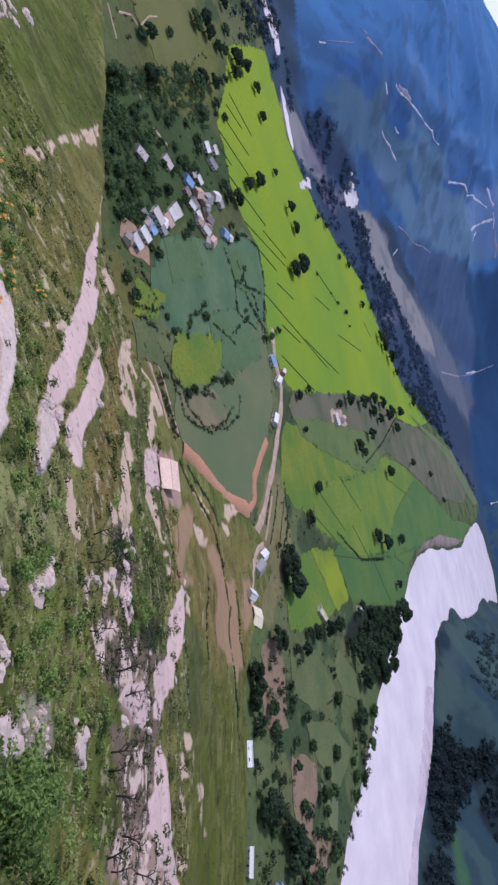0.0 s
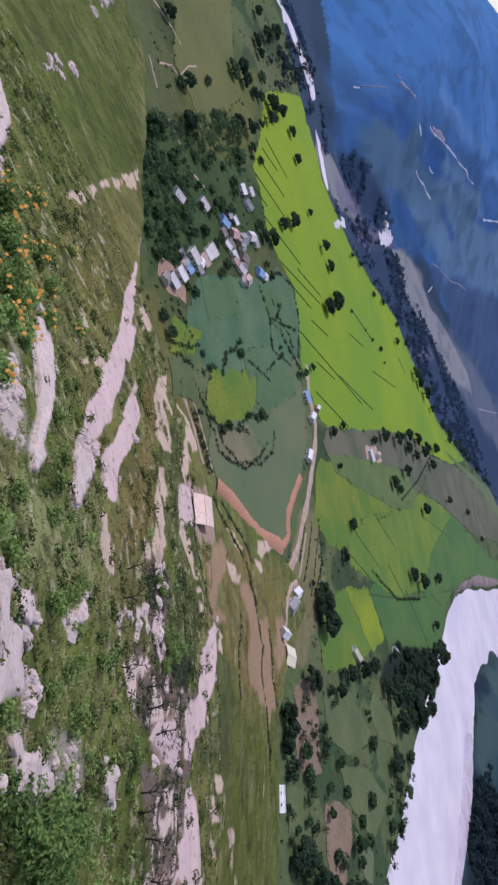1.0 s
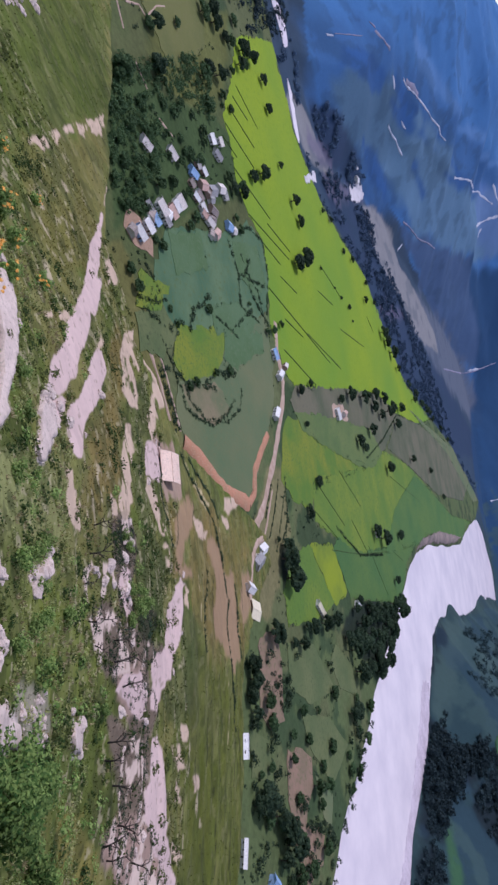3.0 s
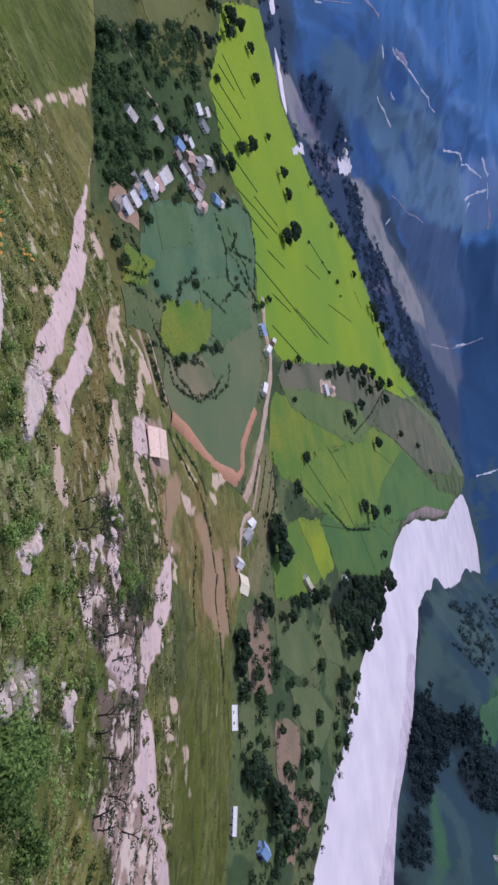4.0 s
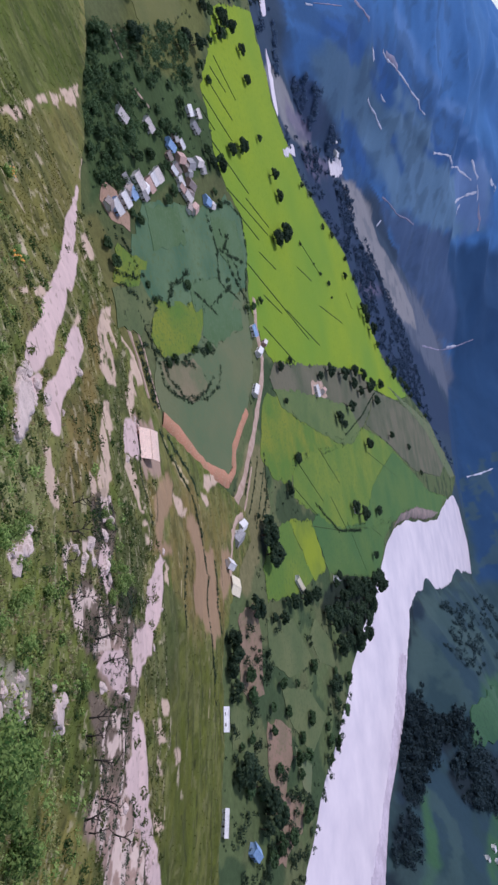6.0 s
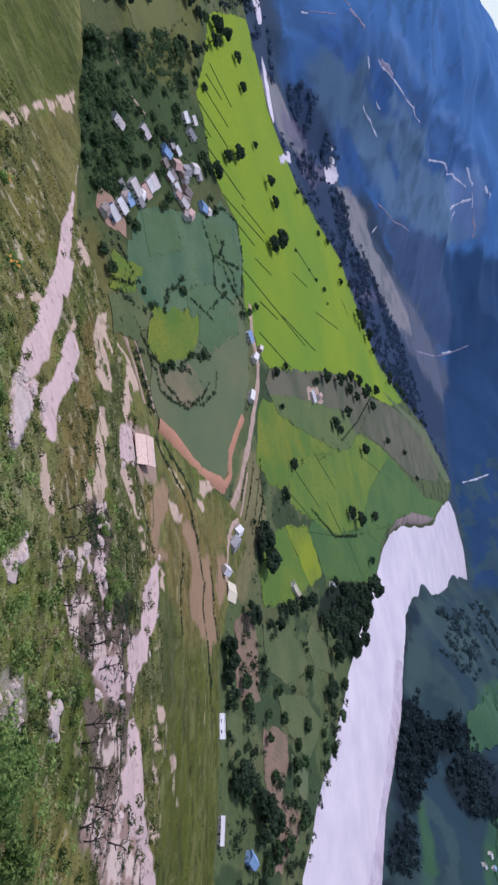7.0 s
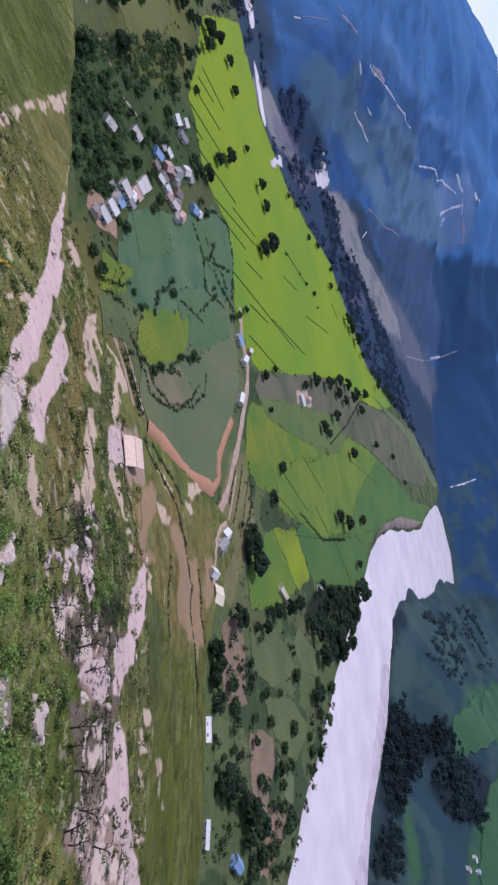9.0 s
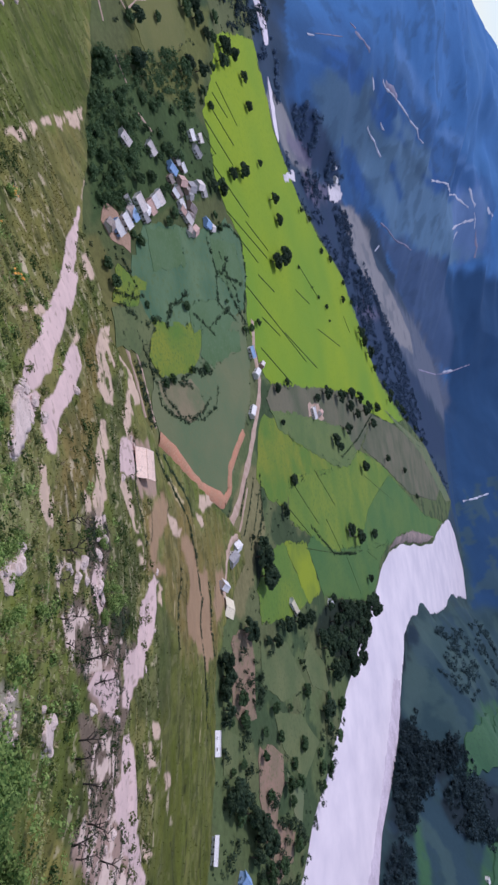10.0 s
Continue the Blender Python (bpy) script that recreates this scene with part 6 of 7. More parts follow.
q = clump_quads(sx[ok], sy[ok], height(sx[ok], sy[ok]) - 0.05, rng.uniform(0.25, 0.7, ok.sum()) * (0.7 + sr[ok] / 90), 34, 0.34, rng)
tagged(new("weeds", quad_mesh("weeds", q, LEAF_DARK)), "dark green weeds over dark gaps in the grass", "weeds", kind="stuff")
# dark thorn scrub on the stony band
sx, sy, sr = scatter(5200, 38, 110, -2, 44, rng)
STONY = [(k, o, w) for k, o, w in PATCHES if k in ("stony", "grey_scree", "dark_scrub")]
inside = np.max([patch_mask(k, o, w, sx, sy) for k, o, w in STONY], 0) > 0.3
ok = inside & (fbm(sx / 4, sy / 4, 3, 127) > -0.05)
q = clump_quads(sx[ok], sy[ok], height(sx[ok], sy[ok]) - 0.05, rng.uniform(0.18, 0.5, ok.sum()), 20, 0.42, rng)
tagged(new("thorn_scrub", quad_mesh("thorn_scrub", q, LEAF_TREE)), "dark thorn scrub among pale stones", "scrub", kind="stuff")
# weedy margins round the plots
mx, my, ms = [], [], []
for k, f in enumerate(FIELDS + VALLEY_PLOTS):
    ring = grown(f[3], 2.0)
    for (ax, ay), (bx, by) in zip(ring, ring[1:] + ring[:1]):
        n = int(math.hypot(bx - ax, by - ay) / 1.6)
        t = rng.uniform(0, 1, n)
        px, py = ax + (bx - ax) * t + rng.normal(size=n) * 0.7, ay + (by - ay) * t + rng.normal(size=n) * 0.7
        keep = fbm(px / 18, py / 18, 3, 311) > (0.10 if k else 0.14)
        mx.append(px[keep])
        my.append(py[keep])
mx, my = np.concatenate(mx), np.concatenate(my)
q = clump_quads(mx, my, height(mx, my) - 0.1, rng.uniform(0.4, 1.3, len(mx)), 14, 0.6, rng)
tagged(new("field_margin", quad_mesh("field_margin", q, LEAF_TREE)), "dark weeds and scrub along field edges", "scrub", kind="stuff")
# bushes in the valley and on the river bank
vx, vy, vr = scatter(9000, 280, 1500, -42, 40, rng)
ok = (outside(vx, vy, PLATEAU) < 18) & (height(vx, vy) < 4)
for f in FIELDS + VALLEY_PLOTS:
    ok &= outside(vx, vy, f[3]) > 2.0
ok &= (along(vx, vy, ROAD) > 6) & (fbm(vx / 25, vy / 25, 3, 201) > 0.0) & (outside(vx, vy, RIVER) > 3)
vx, vy = vx[ok], vy[ok]
q = clump_quads(vx, vy, height(vx, vy) - 0.1, rng.uniform(0.8, 2.0, len(vx)), 14, 0.6, rng)
tagged(new("valley_bushes", quad_mesh("valley_bushes", q, LEAF_TREE)), "dark bushes between the valley fields", "bushes", kind="stuff")

# ---- houses ----
def tin(name, a, b):
    m = surface(name, a, b, tuple(0.7 * v for v in b), scale=0.6, fine=3.0, rough=0.45, bump=0.0, per_object=0.08, spec=0.4)
    nodes, links = m.node_tree.nodes, m.node_tree.links
    tc = nodes.new("ShaderNodeTexCoord")
    wv = nodes.new("ShaderNodeTexWave")
    wv.inputs["Scale"].default_value = 3.0
    bn = nodes.new("ShaderNodeBump")
    bn.inputs["Strength"].default_value, bn.inputs["Distance"].default_value = 0.6, 0.04
    links.new(tc.outputs["Object"], wv.inputs["Vector"])
    links.new(wv.outputs[0], bn.inputs["Height"])
    links.new(bn.outputs[0], nodes["Principled BSDF"].inputs["Normal"])
    return m


ROOFS = {"pale": tin("pale_tin", (0.72, 0.62, 0.60), (0.62, 0.55, 0.53)), "grey": tin("grey_tin", (0.34, 0.32, 0.33), (0.26, 0.24, 0.25)), "blue": tin("blue_tin", (0.22, 0.36, 0.62), (0.28, 0.42, 0.66)),
         "pink": tin("faded_red_tin", (0.60, 0.36, 0.30), (0.50, 0.32, 0.27)), "white": tin("white_tin", (0.80, 0.76, 0.76), (0.72, 0.68, 0.69)), "brown": tin("rusty_tin", (0.30, 0.23, 0.21), (0.22, 0.17, 0.16)),
         "blush": tin("blush_tin", (0.88, 0.64, 0.52), (0.82, 0.58, 0.47)), "cream": tin("cream_tin", (0.80, 0.70, 0.52), (0.74, 0.64, 0.47))}
WALL_WHITE = surface("whitewash", (0.70, 0.66, 0.62), (0.60, 0.55, 0.50), (0.45, 0.40, 0.36), scale=0.5, fine=3.0, bump=0.2, bump_dist=0.02)
WALL_MUD = surface("mud_plaster", (0.38, 0.26, 0.20), (0.32, 0.22, 0.17), scale=0.6, fine=4.0, bump=0.3, bump_dist=0.03)
WALL_BLUE = surface("blue_paint", (0.25, 0.38, 0.62), (0.32, 0.44, 0.66), scale=0.6, fine=4.0, bump=0.2, bump_dist=0.02)
DARKWOOD = surface("dark_wood", (0.06, 0.045, 0.035), (0.09, 0.065, 0.05), scale=2.0, fine=14.0, bump=0.3, bump_dist=0.01)
GLASSY = surface("dark_pane", (0.03, 0.035, 0.04), (0.05, 0.055, 0.06), scale=1.0, fine=5.0, rough=0.15, bump=0.0, spec=0.5)


def box(bm, x0, y0, z0, x1, y1, z1):
    v = [bm.verts.new(p) for p in ((x0, y0, z0), (x1, y0, z0), (x1, y1, z0), (x0, y1, z0), (x0, y0, z1), (x1, y0, z1), (x1, y1, z1), (x0, y1, z1))]
    for f in ((0, 3, 2, 1), (4, 5, 6, 7), (0, 1, 5, 4), (1, 2, 6, 5), (2, 3, 7, 6), (3, 0, 4, 7)):
        bm.faces.new([v[i] for i in f])


def house(x, y, length, depth, wall_h, rise, turn, roof, wall, label, sink=0.0, group="village houses", storeys=1):
    root = new("house")
    L, D = length / 2, depth / 2
    bm = bmesh.new()
    # four walls with gables, 0.25 m thick, on a low plinth
    t = 0.25
    for a in ((-L, -D, L, -D + t), (-L, D - t, L, D)):
        box(bm, a[0], a[1], -2.0, a[2], a[3], wall_h)
    for s in (-1, 1):
        x0, x1 = (s * L - t, s * L) if s > 0 else (-L, -L + t)
        ring = [(-D + t, -2.0), (D - t, -2.0), (D - t, wall_h), (0, wall_h + rise * 0.95), (-D + t, wall_h)]
        lo = [bm.verts.new((x0, p, z)) for p, z in ring]
        hi = [bm.verts.new((x1, p, z)) for p, z in ring]
        bm.faces.new(lo[::-1])
        bm.faces.new(hi)
        for i in range(5):
            bm.faces.new((lo[i], lo[(i + 1) % 5], hi[(i + 1) % 5], hi[i]))
    part("wall", bm, wall, root)
    ov, th = 0.55, 0.12
    k = rise / D
    for s in (-1, 1):
        bm = bmesh.new()
        y1, z1 = s * (D + ov), wall_h - k * ov
        prof = [(0, wall_h + rise), (y1, z1), (y1, z1 + th), (0, wall_h + rise + th)]
        a = [bm.verts.new((-L - ov, p, z)) for p, z in prof]
        b = [bm.verts.new((L + ov, p, z)) for p, z in prof]
        bm.faces.new(a)
        bm.faces.new(b[::-1])
        for i in range(4):
            bm.faces.new((a[i], b[i], b[(i + 1) % 4], a[(i + 1) % 4]))
        bmesh.ops.recalc_face_normals(bm, faces=bm.faces)
        part("roof_slope", bm, ROOFS[roof], root)
    bm = bmesh.new()
    box(bm, -L - ov, -0.18, wall_h + rise + th - 0.05, L + ov, 0.18, wall_h + rise + th + 0.06)
    part("ridge_cap", bm, ROOFS[roof], root)
    n = max(2, int(length / 2.6))
    for face in (-1, 1):
        for st in range(storeys):
            for i in range(n):
                cx = -L + length * (i + 0.5) / n
                yy = face * D
                bm = bmesh.new()
                if i == n // 2 and st == 0:
                    box(bm, cx - 0.45, yy - 0.05, 0.0, cx + 0.45, yy + 0.05, 2.0)
                    part("door", bm, DARKWOOD, root, "dark wooden door")
                else:
                    z0 = 0.9 + st * 2.6
                    box(bm, cx - 0.45, yy - 0.04, z0, cx + 0.45, yy + 0.04, z0 + 1.0)
                    w = part("window", bm, GLASSY, root, "dark glazed window")
                    bm = bmesh.new()
                    box(bm, cx - 0.55, yy - 0.07, z0 - 0.12, cx + 0.55, yy + 0.07, z0)
                    part("sill", bm, wall, w)
    c, s = math.cos(radians(turn)), math.sin(radians(turn))
    low = min(ground_z(x + c * a - s * b, y + s * a + c * b) for a in (-L, L) for b in (-D, D))
    high = ground_z(x, y)
    root.matrix_basis = pose(x, y, max(low + 0.1, high - 0.8) - sink, 0, 0, turn)
    return tagged(root, label, "house", group)


# place, length, depth, wall height, roof rise, turn
VILLAGE = [(-165, 333, 8, 5, 2.6, 1.5, 65, "pale", WALL_WHITE, "small village house with a pale tin roof"), (-170, 365, 8, 5, 2.6, 1.5, 50, "pale", WALL_WHITE, "village house with a pale tin roof among trees"),
           (-202, 437, 7, 5, 2.6, 1.4, 20, "white", WALL_WHITE, "white-roofed house at the village's edge"), (-193, 441, 9, 5, 2.6, 1.4, 60, "grey", WALL_WHITE, "grey-roofed house at the village's edge"),
           (-166, 391, 8, 5, 2.8, 1.4, 70, "blue", WALL_BLUE, "house with a bright blue tin roof"), (-131, 337, 9, 6, 3.4, 1.6, 40, "pale", WALL_WHITE, "broad village house with a pale tin roof"),
           (-132, 350, 8, 5.5, 2.8, 1.5, 40, "pink", WALL_MUD, "mud-walled house with a faded pink roof"), (-122, 327, 6, 5, 3.0, 1.3, 40, "blue", WALL_BLUE, "small blue-walled house with a blue roof"),
           (-111, 307, 8, 5, 2.8, 1.5, 40, "white", WALL_BLUE, "long house with a white tin roof and blue wall"), (-117, 318, 8, 5, 2.6, 1.3, 40, "white", WALL_WHITE, "whitewashed house with a white tin roof"),
           (-161, 403, 10, 5, 2.8, 1.5, 100, "pink", WALL_MUD, "house with a faded red tin roof"), (-161, 417, 11, 5.5, 2.8, 1.6, 105, "grey", WALL_MUD, "long house with a grey tin roof"),
           (-167, 434, 10, 5, 2.8, 1.5, 100, "pale", WALL_WHITE, "house with a pale roof at the rice's edge"), (-145, 396, 6, 4.5, 2.8, 1.3, 30, "white", WALL_WHITE, "small white house in the village"),
           (-138, 403, 8, 5, 2.8, 1.4, 60, "pale", WALL_WHITE, "whitewashed house with pale tin roof"), (-131, 410, 8, 4.5, 2.8, 1.4, 120, "pink", WALL_WHITE, "house with a faded pink tin roof"),
           (-142, 436, 7, 5, 2.8, 1.4, 80, "blue", WALL_BLUE, "small house with a blue tin roof"), (-158, 386, 5, 4, 2.6, 1.2, 40, "brown", WALL_MUD, "small shed with a rusty roof"),
           (-147, 412, 8, 5, 2.8, 1.4, 75, "brown", WALL_MUD, "village house with a rusty tin roof"), (-174, 402, 6, 4, 2.6, 1.2, 20, "grey", WALL_MUD, "small house with a grey tin roof"),
           (-205, 452, 6, 4, 2.6, 1.2, 20, "pale", WALL_WHITE, "small pale-roofed house among trees"), (-141, 364, 8, 5.5, 2.8, 1.5, 40, "pale", WALL_WHITE, "village house with a pale roof in a row"),
           (-137, 357, 7, 5, 2.8, 1.4, 40, "white", WALL_WHITE, "whitewashed house in the village row")]
for h in VILLAGE:
    house(h[0], h[1], h[2] * 0.95, h[3] * 1.25, min(h[4], 3.6) * 0.85, *h[5:])
more = random.Random(91)
for h in VILLAGE[5:20]:
    a = radians(more.uniform(0, 360))
    house(h[0] + 8.0 * math.cos(a), h[1] + 8.0 * math.sin(a), more.uniform(4.5, 7), more.uniform(4, 5.5), 2.2, 1.1, h[6] + more.choice((0, 90, 20)), more.choice(("pale", "white", "pink", "grey", "brown")),
          more.choice((WALL_MUD, WALL_WHITE)), "small tin-roofed house packed among its neighbours")
ROADSIDE = [(-56, 480, 8, 5, 2.8, 1.4, 20, "blue", WALL_WHITE, "roadside house with a blue roof"), (-40, 483, 9, 5, 2.8, 1.4, 115, "white", WALL_WHITE, "roadside house with a white tin roof"),
            (-12, 458, 9, 5, 2.8, 1.4, 130, "white", WALL_WHITE, "roadside house with a white tin roof"), (-47, 500, 5, 4, 2.6, 1.2, 120, "pale", WALL_MUD, "small shed beside the dirt road"),
            (-5, 632, 11, 6, 3.0, 1.5, 15, "white", WALL_WHITE, "white farmhouse on the fallow plot"), (-4, 658, 8, 5, 2.8, 1.4, 100, "pink", WALL_WHITE, "farm shed with a faded red roof"),
            (134, 474, 17, 5, 2.4, 1.2, 38, "cream", WALL_WHITE, "long low greenhouse with a pale cover"), (161, 573, 7, 5, 2.8, 1.4, 40, "white", WALL_WHITE, "small white house beside the wood"),
            (124, 700, 8, 5, 2.8, 1.4, 10, "white", WALL_WHITE, "white house among crop trees"), (229, 314, 9, 6, 3.0, 1.5, 30, "blue", WALL_BLUE, "house with a bright blue roof in trees"),
            (-336, 1008, 16, 9, 4.0, 2.0, 100, "white", WALL_WHITE, "white building across the river"), (-348, 988, 9, 6, 3.0, 1.5, 60, "white", WALL_WHITE, "white house across the river"),
            (539, 746, 8, 5, 2.8, 1.4, 30, "white", WALL_WHITE, "white house on the far hillside"), (553, 761, 7, 5, 2.8, 1.4, 80, "blue", WALL_WHITE, "blue-roofed house on the far hillside"),
            (546, 774, 7, 5, 2.8, 1.4, 10, "white", WALL_WHITE, "small white house on the hillside")]
for h in ROADSIDE:
    house(*h, group="houses outside the village")
HILL_HOUSES = [(62.5, 227, 6.6, 6, 2.4, 0.6, 60, "cream", WALL_MUD, "hill house with a cream tin roof"), (53, 222, 4, 3, 2.3, 0.9, 60, "white", WALL_WHITE, "small white hut on the crest"),
               (52, 262, 8, 4.5, 2.5, 1.2, 100, "grey", WALL_WHITE, "grey-roofed house beside the hill track"), (51, 284, 6, 4, 2.5, 1.1, 95, "white", WALL_WHITE, "white-roofed house beside the hill track"),
               (2.7, 108.0, 4.4, 5.4, 2.3, 0.35, -14, "blush", WALL_MUD, "mud house with a cream tin roof on sand"),
               (88.5, 178, 6.0, 2.8, 1.6, 0.6, -26, "white", WALL_BLUE, "long white-roofed house with a blue wall"), (197, 290, 12, 4, 2.0, 0.8, -34, "white", WALL_WHITE, "long white house behind the brow")]
for h in HILL_HOUSES:
    house(*h, group="houses on the hill")

# ---- rocks ----
STONE = surface("pale_limestone", (0.60, 0.48, 0.44), (0.52, 0.41, 0.375), (0.38, 0.31, 0.27), scale=0.7, fine=4.0, bump=0.5, bump_dist=0.08, per_object=0.1)


def boulder_mesh(seed):
    rng2 = random.Random(seed)
    bm = bmesh.new()
    bmesh.ops.create_icosphere(bm, subdivisions=3, radius=1.0)
    off = Vector((rng2.uniform(0, 50), rng2.uniform(0, 50), rng2.uniform(0, 50)))
    for v in bm.verts:
        d = 1 + 0.7 * noise.noise(v.co * 0.9 + off) + 0.5 * abs(noise.noise(v.co * 2.2 + off)) + 0.22 * noise.noise(v.co * 5.5 + off)
        v.co = Vector((v.co.x * d, v.co.y * d * 0.8, max(-0.5, v.co.z * d * 0.6)))
    me = bpy.data.meshes.new("boulder")
    bm.to_mesh(me)
    bm.free()
    me.materials.append(STONE)
    return me


BOULDERS = [boulder_mesh(500 + i) for i in range(6)]
rnd = random.Random(77)
for poly in SLABS:
    cx, cy = sum(p[0] for p in poly) / len(poly), sum(p[1] for p in poly) / len(poly)
    r0 = math.hypot(cx, cy)
    ob = draped("rock_slab", poly, STONE, lift=0.2, cell=0.28 if r0 < 45 else 0.6, step=0.35, amp=0.16, seed=int(cx * 10), skirt=0.6)
    for v in ob.data.vertices:
        v.co.z += 0.35 * abs(noise.noise(Vector((v.co.x * 0.5, v.co.y * 0.5, 0)))) + 0.10 * noise.noise(Vector((v.co.x * 1.7, v.co.y * 1.7, 3))) + 0.03 * noise.noise(Vector((v.co.x * 5, v.co.y * 5, 7)))
    ob.data.polygons.foreach_set("use_smooth", np.ones(len(ob.data.polygons), bool))
    tagged(ob, "pale weathered limestone slab in the grass", "rock", "rock slabs on the hillside")
    for i in range(4):
        a = rnd.uniform(0, 6.28)
        x, y = poly[i % len(poly)][0] + rnd.gauss(0, 0.7), poly[i % len(poly)][1] + rnd.gauss(0, 0.7)
        s = rnd.uniform(0.15, 0.45) * (0.6 + r0 / 50)
        b = new("boulder", BOULDERS[rnd.randrange(6)])
        b.matrix_basis = Matrix.LocRotScale((x, y, ground_z(x, y) + 0.1 * s), Euler((0, 0, a)), (s, s * rnd.uniform(0.7, 1.2), s * rnd.uniform(0.6, 1.1)))
        tagged(b, "pale limestone boulder beside a rock slab", "boulder", "boulders on the hillside")
for poly in [o for k, o, w in PATCHES if k in ("stony", "sand")]:
    for i in range(7):
        x, y = (min(p[0] for p in poly) + rnd.random() * (max(p[0] for p in poly) - min(p[0] for p in poly)), min(p[1] for p in poly) + rnd.random() * (max(p[1] for p in poly) - min(p[1] for p in poly)))
        if outside(np.array([x]), np.array([y]), poly)[0] > 1.5:
            continue
        s = rnd.uniform(0.2, 0.6)
        b = new("boulder", BOULDERS[rnd.randrange(6)])
        b.matrix_basis = Matrix.LocRotScale((x, y, ground_z(x, y) + 0.1 * s), Euler((0, 0, rnd.uniform(0, 6.28))), (s, s * rnd.uniform(0.7, 1.2), s * rnd.uniform(0.6, 1.1)))
        tagged(b, "pale boulder on bare sandy ground", "boulder", "boulders on the hillside")

def pile(poly, count, lo, hi, label):
    xs, ys = [p[0] for p in poly], [p[1] for p in poly]
    done = 0
    while done < count:
        x, y = rnd.uniform(min(xs), max(xs)), rnd.uniform(min(ys), max(ys))
        if outside(np.array([x]), np.array([y]), poly)[0] > 0.3:
            continue
        done += 1
        s = rnd.uniform(lo, hi)
        b = new("boulder", BOULDERS[rnd.randrange(6)])
        b.matrix_basis = Matrix.LocRotScale((x, y, ground_z(x, y) + 0.1 * s), Euler((0, 0, rnd.uniform(0, 6.28))), (s, s * rnd.uniform(0.7, 1.2), s * rnd.uniform(0.6, 1.1)))
        tagged(b, label, "boulder", "boulders on the hillside")


for poly, n, lo, hi in zip(RUBBLE, (34, 46, 26, 34), (0.15, 0.08, 0.06, 0.1), (0.65, 0.34, 0.28, 0.36)):
    pile(poly, n, lo, hi, "pale rubble stone among weeds")
pile([(-80.5, 97.0), (-106.8, 133.4), (-98.1, 127.0), (-75.4, 94.0)], 14, 0.35, 1.0, "pale rock outcrop high on the grassy slope")
pile([(-160.8, 181.1), (-206.9, 236.8), (-185.2, 218.4), (-154.4, 178.4)], 10, 0.6, 1.6, "pale rock outcrop near the hill's brow")


# ---- dead trees ----
def dead_tree(x, y, tall, seed):
    rng2 = random.Random(seed)
    root = new("dead_tree")
    bm = bmesh.new()
    p = Vector((0, 0, -0.3))
    d = Vector((rng2.uniform(-0.2, 0.2), rng2.uniform(-0.2, 0.2), 1))
    pts = [p.copy()]
    for i in range(5):
        q = p + d.normalized() * tall * 0.2
        limb(bm, p, q, 0.12 * tall / 3 * (1 - i * 0.17), 0.12 * tall / 3 * (1 - (i + 1) * 0.17), 6)
        p = q
        pts.append(p.copy())
        d += Vector((rng2.uniform(-0.3, 0.3), rng2.uniform(-0.3, 0.3), 0))
    part("trunk", bm, DEADWOOD, root)
    for i in range(7):
        a = pts[2 + i % 4]
        ang = rng2.uniform(0, 6.28)
        b = a + Vector((math.cos(ang), math.sin(ang), rng2.uniform(0.2, 0.9))) * tall * rng2.uniform(0.15, 0.32)
        bm = bmesh.new()
        limb(bm, a, b, 0.06 * tall / 3, 0.03 * tall / 3, 5)
        for k in range(2):
            c = b + Vector((rng2.uniform(-1, 1), rng2.uniform(-1, 1), rng2.uniform(0.1, 0.9))) * tall * 0.12
            limb(bm, b, c, 0.03 * tall / 3, 0.012 * tall / 3, 4)
        part("branch", bm, DEADWOOD, root)
    root.matrix_basis = pose(x, y, ground_z(x, y))
    return tagged(root, "bare dark dead tree on rocky ground", "dead tree", "dead trees on the slope")


DEAD_TREES = [(6.5, 43.2, 1.9), (4.6, 46.2, 1.8), (8.2, 40.9, 1.3), (11.1, 41.2, 1.6), (12.0, 45.5, 1.4), (15.1, 49.6, 1.9), (16.9, 49.1, 2.3), (20.3, 52.0, 2.1), (22.5, 45.9, 2.2), (23.4, 44.9, 2.2),
              (26.8, 47.2, 2.3), (31.6, 49.4, 2.6), (30.3, 44.4, 2.3), (32.1, 45.4, 2.1), (40.4, 57.2, 2.6), (13.3, 42.6, 1.5)]
for i, (x, y, h) in enumerate(DEAD_TREES):
    dead_tree(x, y, h * 1.15, 700 + i)


# ---- foreground bushes with orange flowers ----
PETAL = surface("orange_petal", (0.80, 0.33, 0.06), (0.86, 0.48, 0.12), scale=8.0, fine=40.0, rough=0.6, bump=0.0)
STEM = surface("green_stem", (0.07, 0.10, 0.03), (0.10, 0.12, 0.04), scale=4.0, fine=30.0, bump=0.2, bump_dist=0.01)


def flower_head(bm, p, nrm, size, rng2):
    """Eight petals round a raised middle."""
    q = nrm.to_track_quat("Z", "Y")
    mid = bm.verts.new(p + q @ Vector((0, 0, size * 0.15)))
    rim = []
    for i in range(16):
        a = math.pi * i / 8
        rr = size * (0.5 if i % 2 else rng2.uniform(0.85, 1.1))
        rim.append(bm.verts.new(p + q @ Vector((rr * math.cos(a), rr * math.sin(a), (0.0 if i % 2 else 0.12) * size))))
    for i in range(16):
        bm.faces.new((mid, rim[i], rim[(i + 1) % 16]))


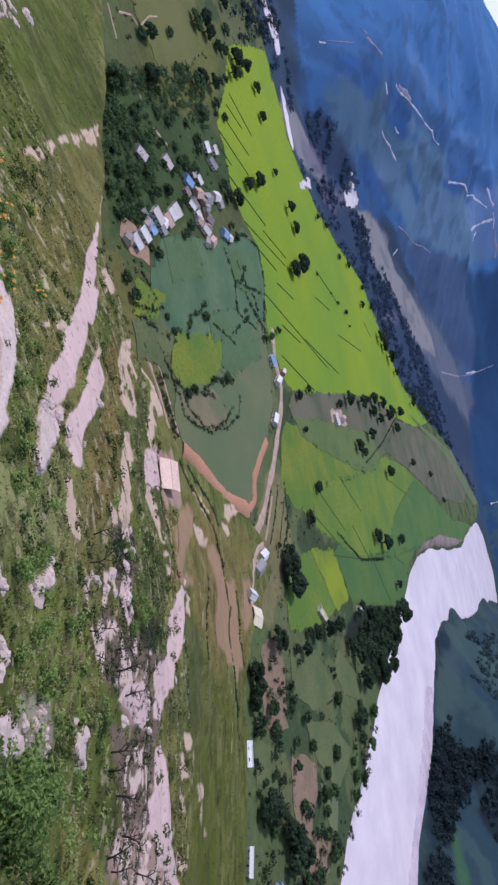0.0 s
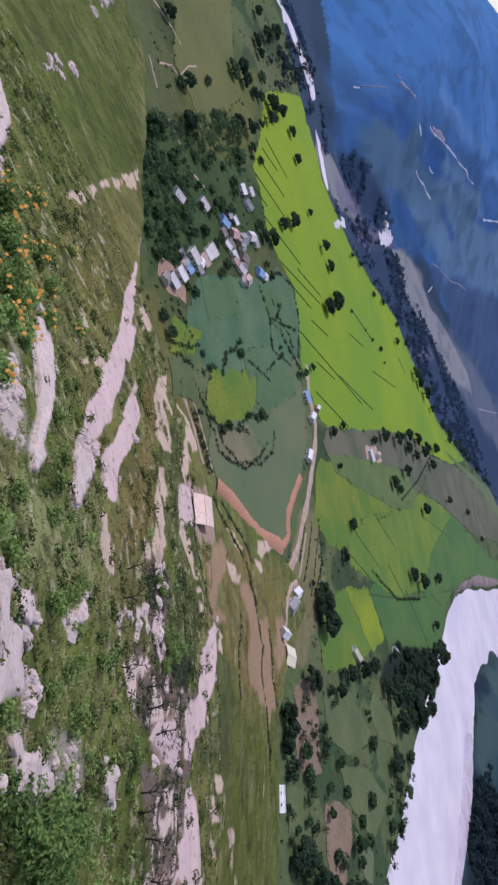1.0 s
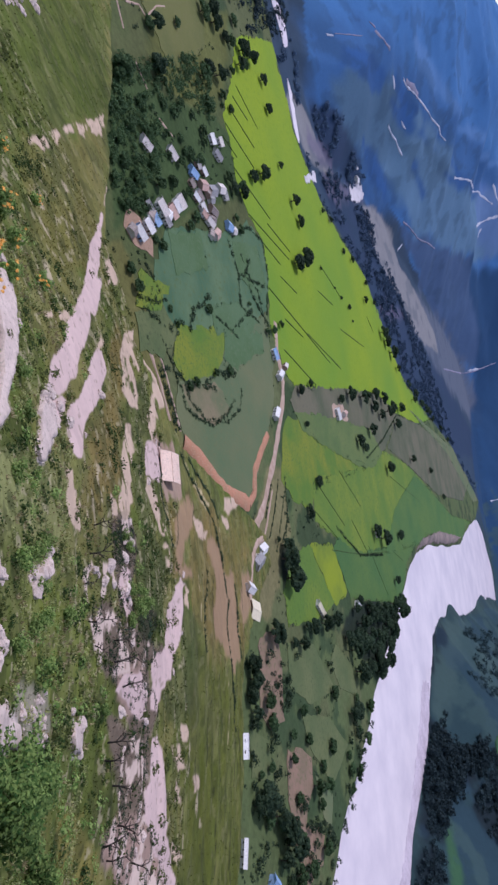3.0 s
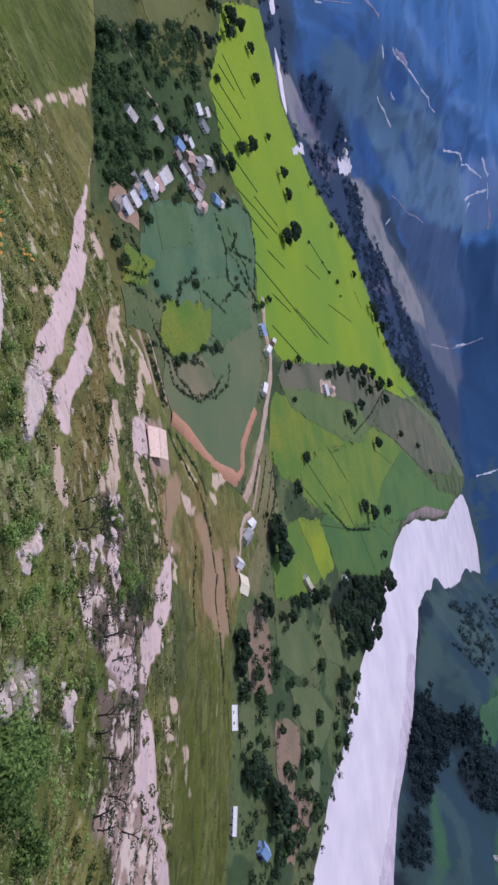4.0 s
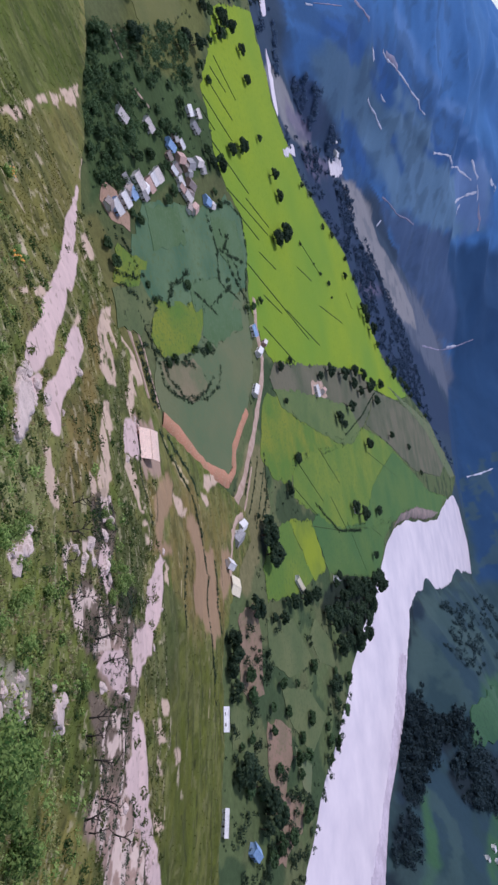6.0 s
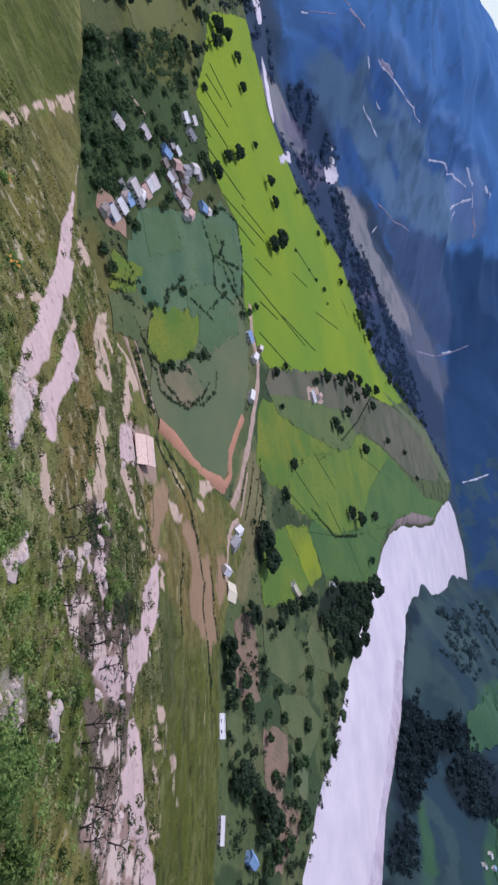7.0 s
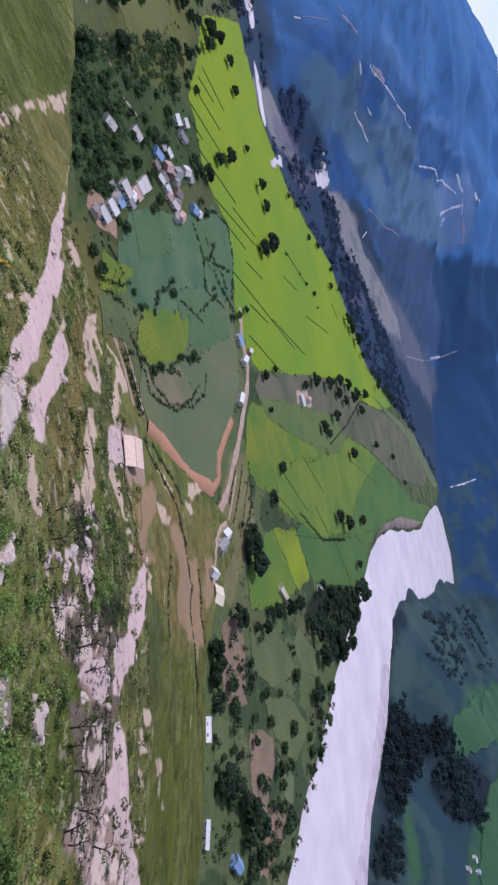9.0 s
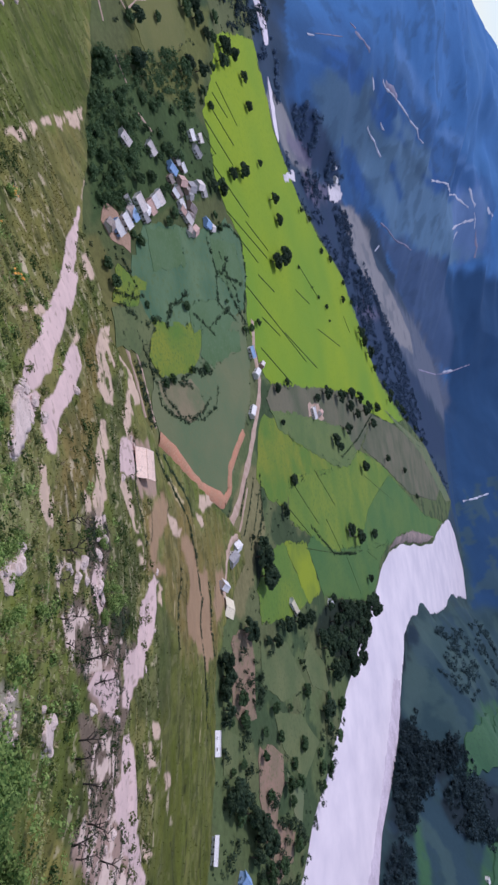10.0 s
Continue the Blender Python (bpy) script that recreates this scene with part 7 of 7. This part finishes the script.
def bush(x, y, size, count, leaf, flowers, label, seed, leafage=None):
    rng = np.random.default_rng(seed)
    rng2 = random.Random(seed)
    root = new("bush")
    bm = bmesh.new()
    tips = []
    for i in range(9):
        a = rng2.uniform(0, 6.28)
        tip = Vector((math.cos(a) * size * rng2.uniform(0.2, 0.75), math.sin(a) * size * rng2.uniform(0.2, 0.75), size * rng2.uniform(0.4, 0.9)))
        limb(bm, (0, 0, -0.2), tip * 0.55 + Vector((0, 0, size * 0.1)), 0.03 * size, 0.018 * size, 5)
        limb(bm, tip * 0.55 + Vector((0, 0, size * 0.1)), tip, 0.018 * size, 0.008 * size, 5)
        tips.append(tip)
    part("stem", bm, STEM, root)
    t = np.array([list(v) for v in tips])
    base = t[rng.integers(0, len(t), count)]
    b = ball_points(count, rng)
    p = base * rng.uniform(0.5, 1.05, (count, 1)) + b * size * 0.3
    p[:, 2] = np.maximum(0.02, p[:, 2])
    fol = new("foliage", quad_mesh("foliage", leaves(p, b * 0.7 + np.array([0, 0, 0.8]) + rng.normal(size=b.shape) * 0.4, leaf, leaf * 0.5, rng), leafage or LEAF_BUSH))
    fol.parent = root
    for i in range(flowers):
        bm = bmesh.new()
        at_tip = tips[(i * 3) // max(1, flowers)] if i % 4 else tips[rng2.randrange(9)]
        spot = at_tip * rng2.uniform(0.9, 1.12) + Vector((rng2.gauss(0, 0.16), rng2.gauss(0, 0.16), 0.24 + rng2.uniform(0, 0.15))) * size
        flower_head(bm, spot, Vector((rng2.uniform(-0.6, 0.6), rng2.uniform(-1.0, 0.2), 1)), rng2.uniform(0.10, 0.17) * (0.8 + size * 0.3), rng2)
        part("flower", bm, PETAL, root, "orange daisy-like flower")
    root.matrix_basis = pose(x, y, ground_z(x, y))
    return tagged(root, label, "bush", "bushes near the path")


FLOWERING = [(-21.9, 35.4, 2.2), (-30.6, 51.4, 1.6), (-19.0, 34.9, 1.8), (-20.4, 41.4, 1.4), (-14.7, 30.9, 1.9), (-14.2, 34.1, 1.3), (-17.6, 41.6, 1.3), (-10.4, 26.3, 1.4), (-10.9, 30.3, 1.1),
             (-13.9, 37.0, 1.0), (-16.1, 48.1, 1.0), (-29.4, 61.4, 1.1), (-7.0, 22.4, 1.1)]
for i, (x, y, s) in enumerate(FLOWERING):
    bush(x, y, s, int(420 + 420 * s), 0.25, int(2 + 5 * s), "leafy green bush with orange flowers", 800 + i, LEAF_FLOWERING)
LEAFY = [(10.0, 17.8, 1.9), (11.5, 21.7, 1.3), (14.7, 25.0, 1.6), (7.9, 15.8, 1.0), (12.3, 19.7, 1.9), (14.8, 27.1, 1.0), (19.1, 25.1, 1.5), (15.8, 23.6, 1.2)]
for i, (x, y, s) in enumerate(LEAFY):
    bush(x, y, s, int(520 + 440 * s), 0.24, 0, "dense dark green leafy bush", 830 + i, LEAF_EMERALD)
LOW = [(-0.4, 16.5, 0.8), (0.6, 17.8, 0.7), (-1.4, 20.1, 0.8), (-0.4, 26.7, 0.8), (-3.8, 31.7, 0.7), (-6.3, 32.4, 0.8), (3.5, 26.7, 0.9), (3.4, 29.5, 0.8), (5.3, 27.3, 0.7), (5.1, 15.2, 0.7),
       (6.7, 22.2, 0.6), (7.1, 28.0, 0.7), (9.6, 27.7, 0.6), (3.5, 24.1, 0.8), (6.8, 25.4, 0.9), (8.6, 33.6, 0.8), (19.5, 45.1, 0.6), (18.9, 44.6, 0.5)]
DARK_BUSHES = [(12.7, 57.9, 1.2), (15.3, 61.3, 1.5), (15.7, 57.6, 1.1), (16.5, 67.6, 1.3), (7.5, 59.3, 0.9), (9.0, 61.4, 0.8), (14.5, 65.4, 1.1)]
for i, (x, y, s) in enumerate(DARK_BUSHES):
    bush(x, y, s, int(260 + 200 * s), 0.22, 0, "dark green bush beside bare rocky ground", 880 + i)
for i, (x, y, s) in enumerate(LOW):
    bush(x, y, s, int(260 + 200 * s), 0.17, 0, "low green bush on the hillside", 850 + i)
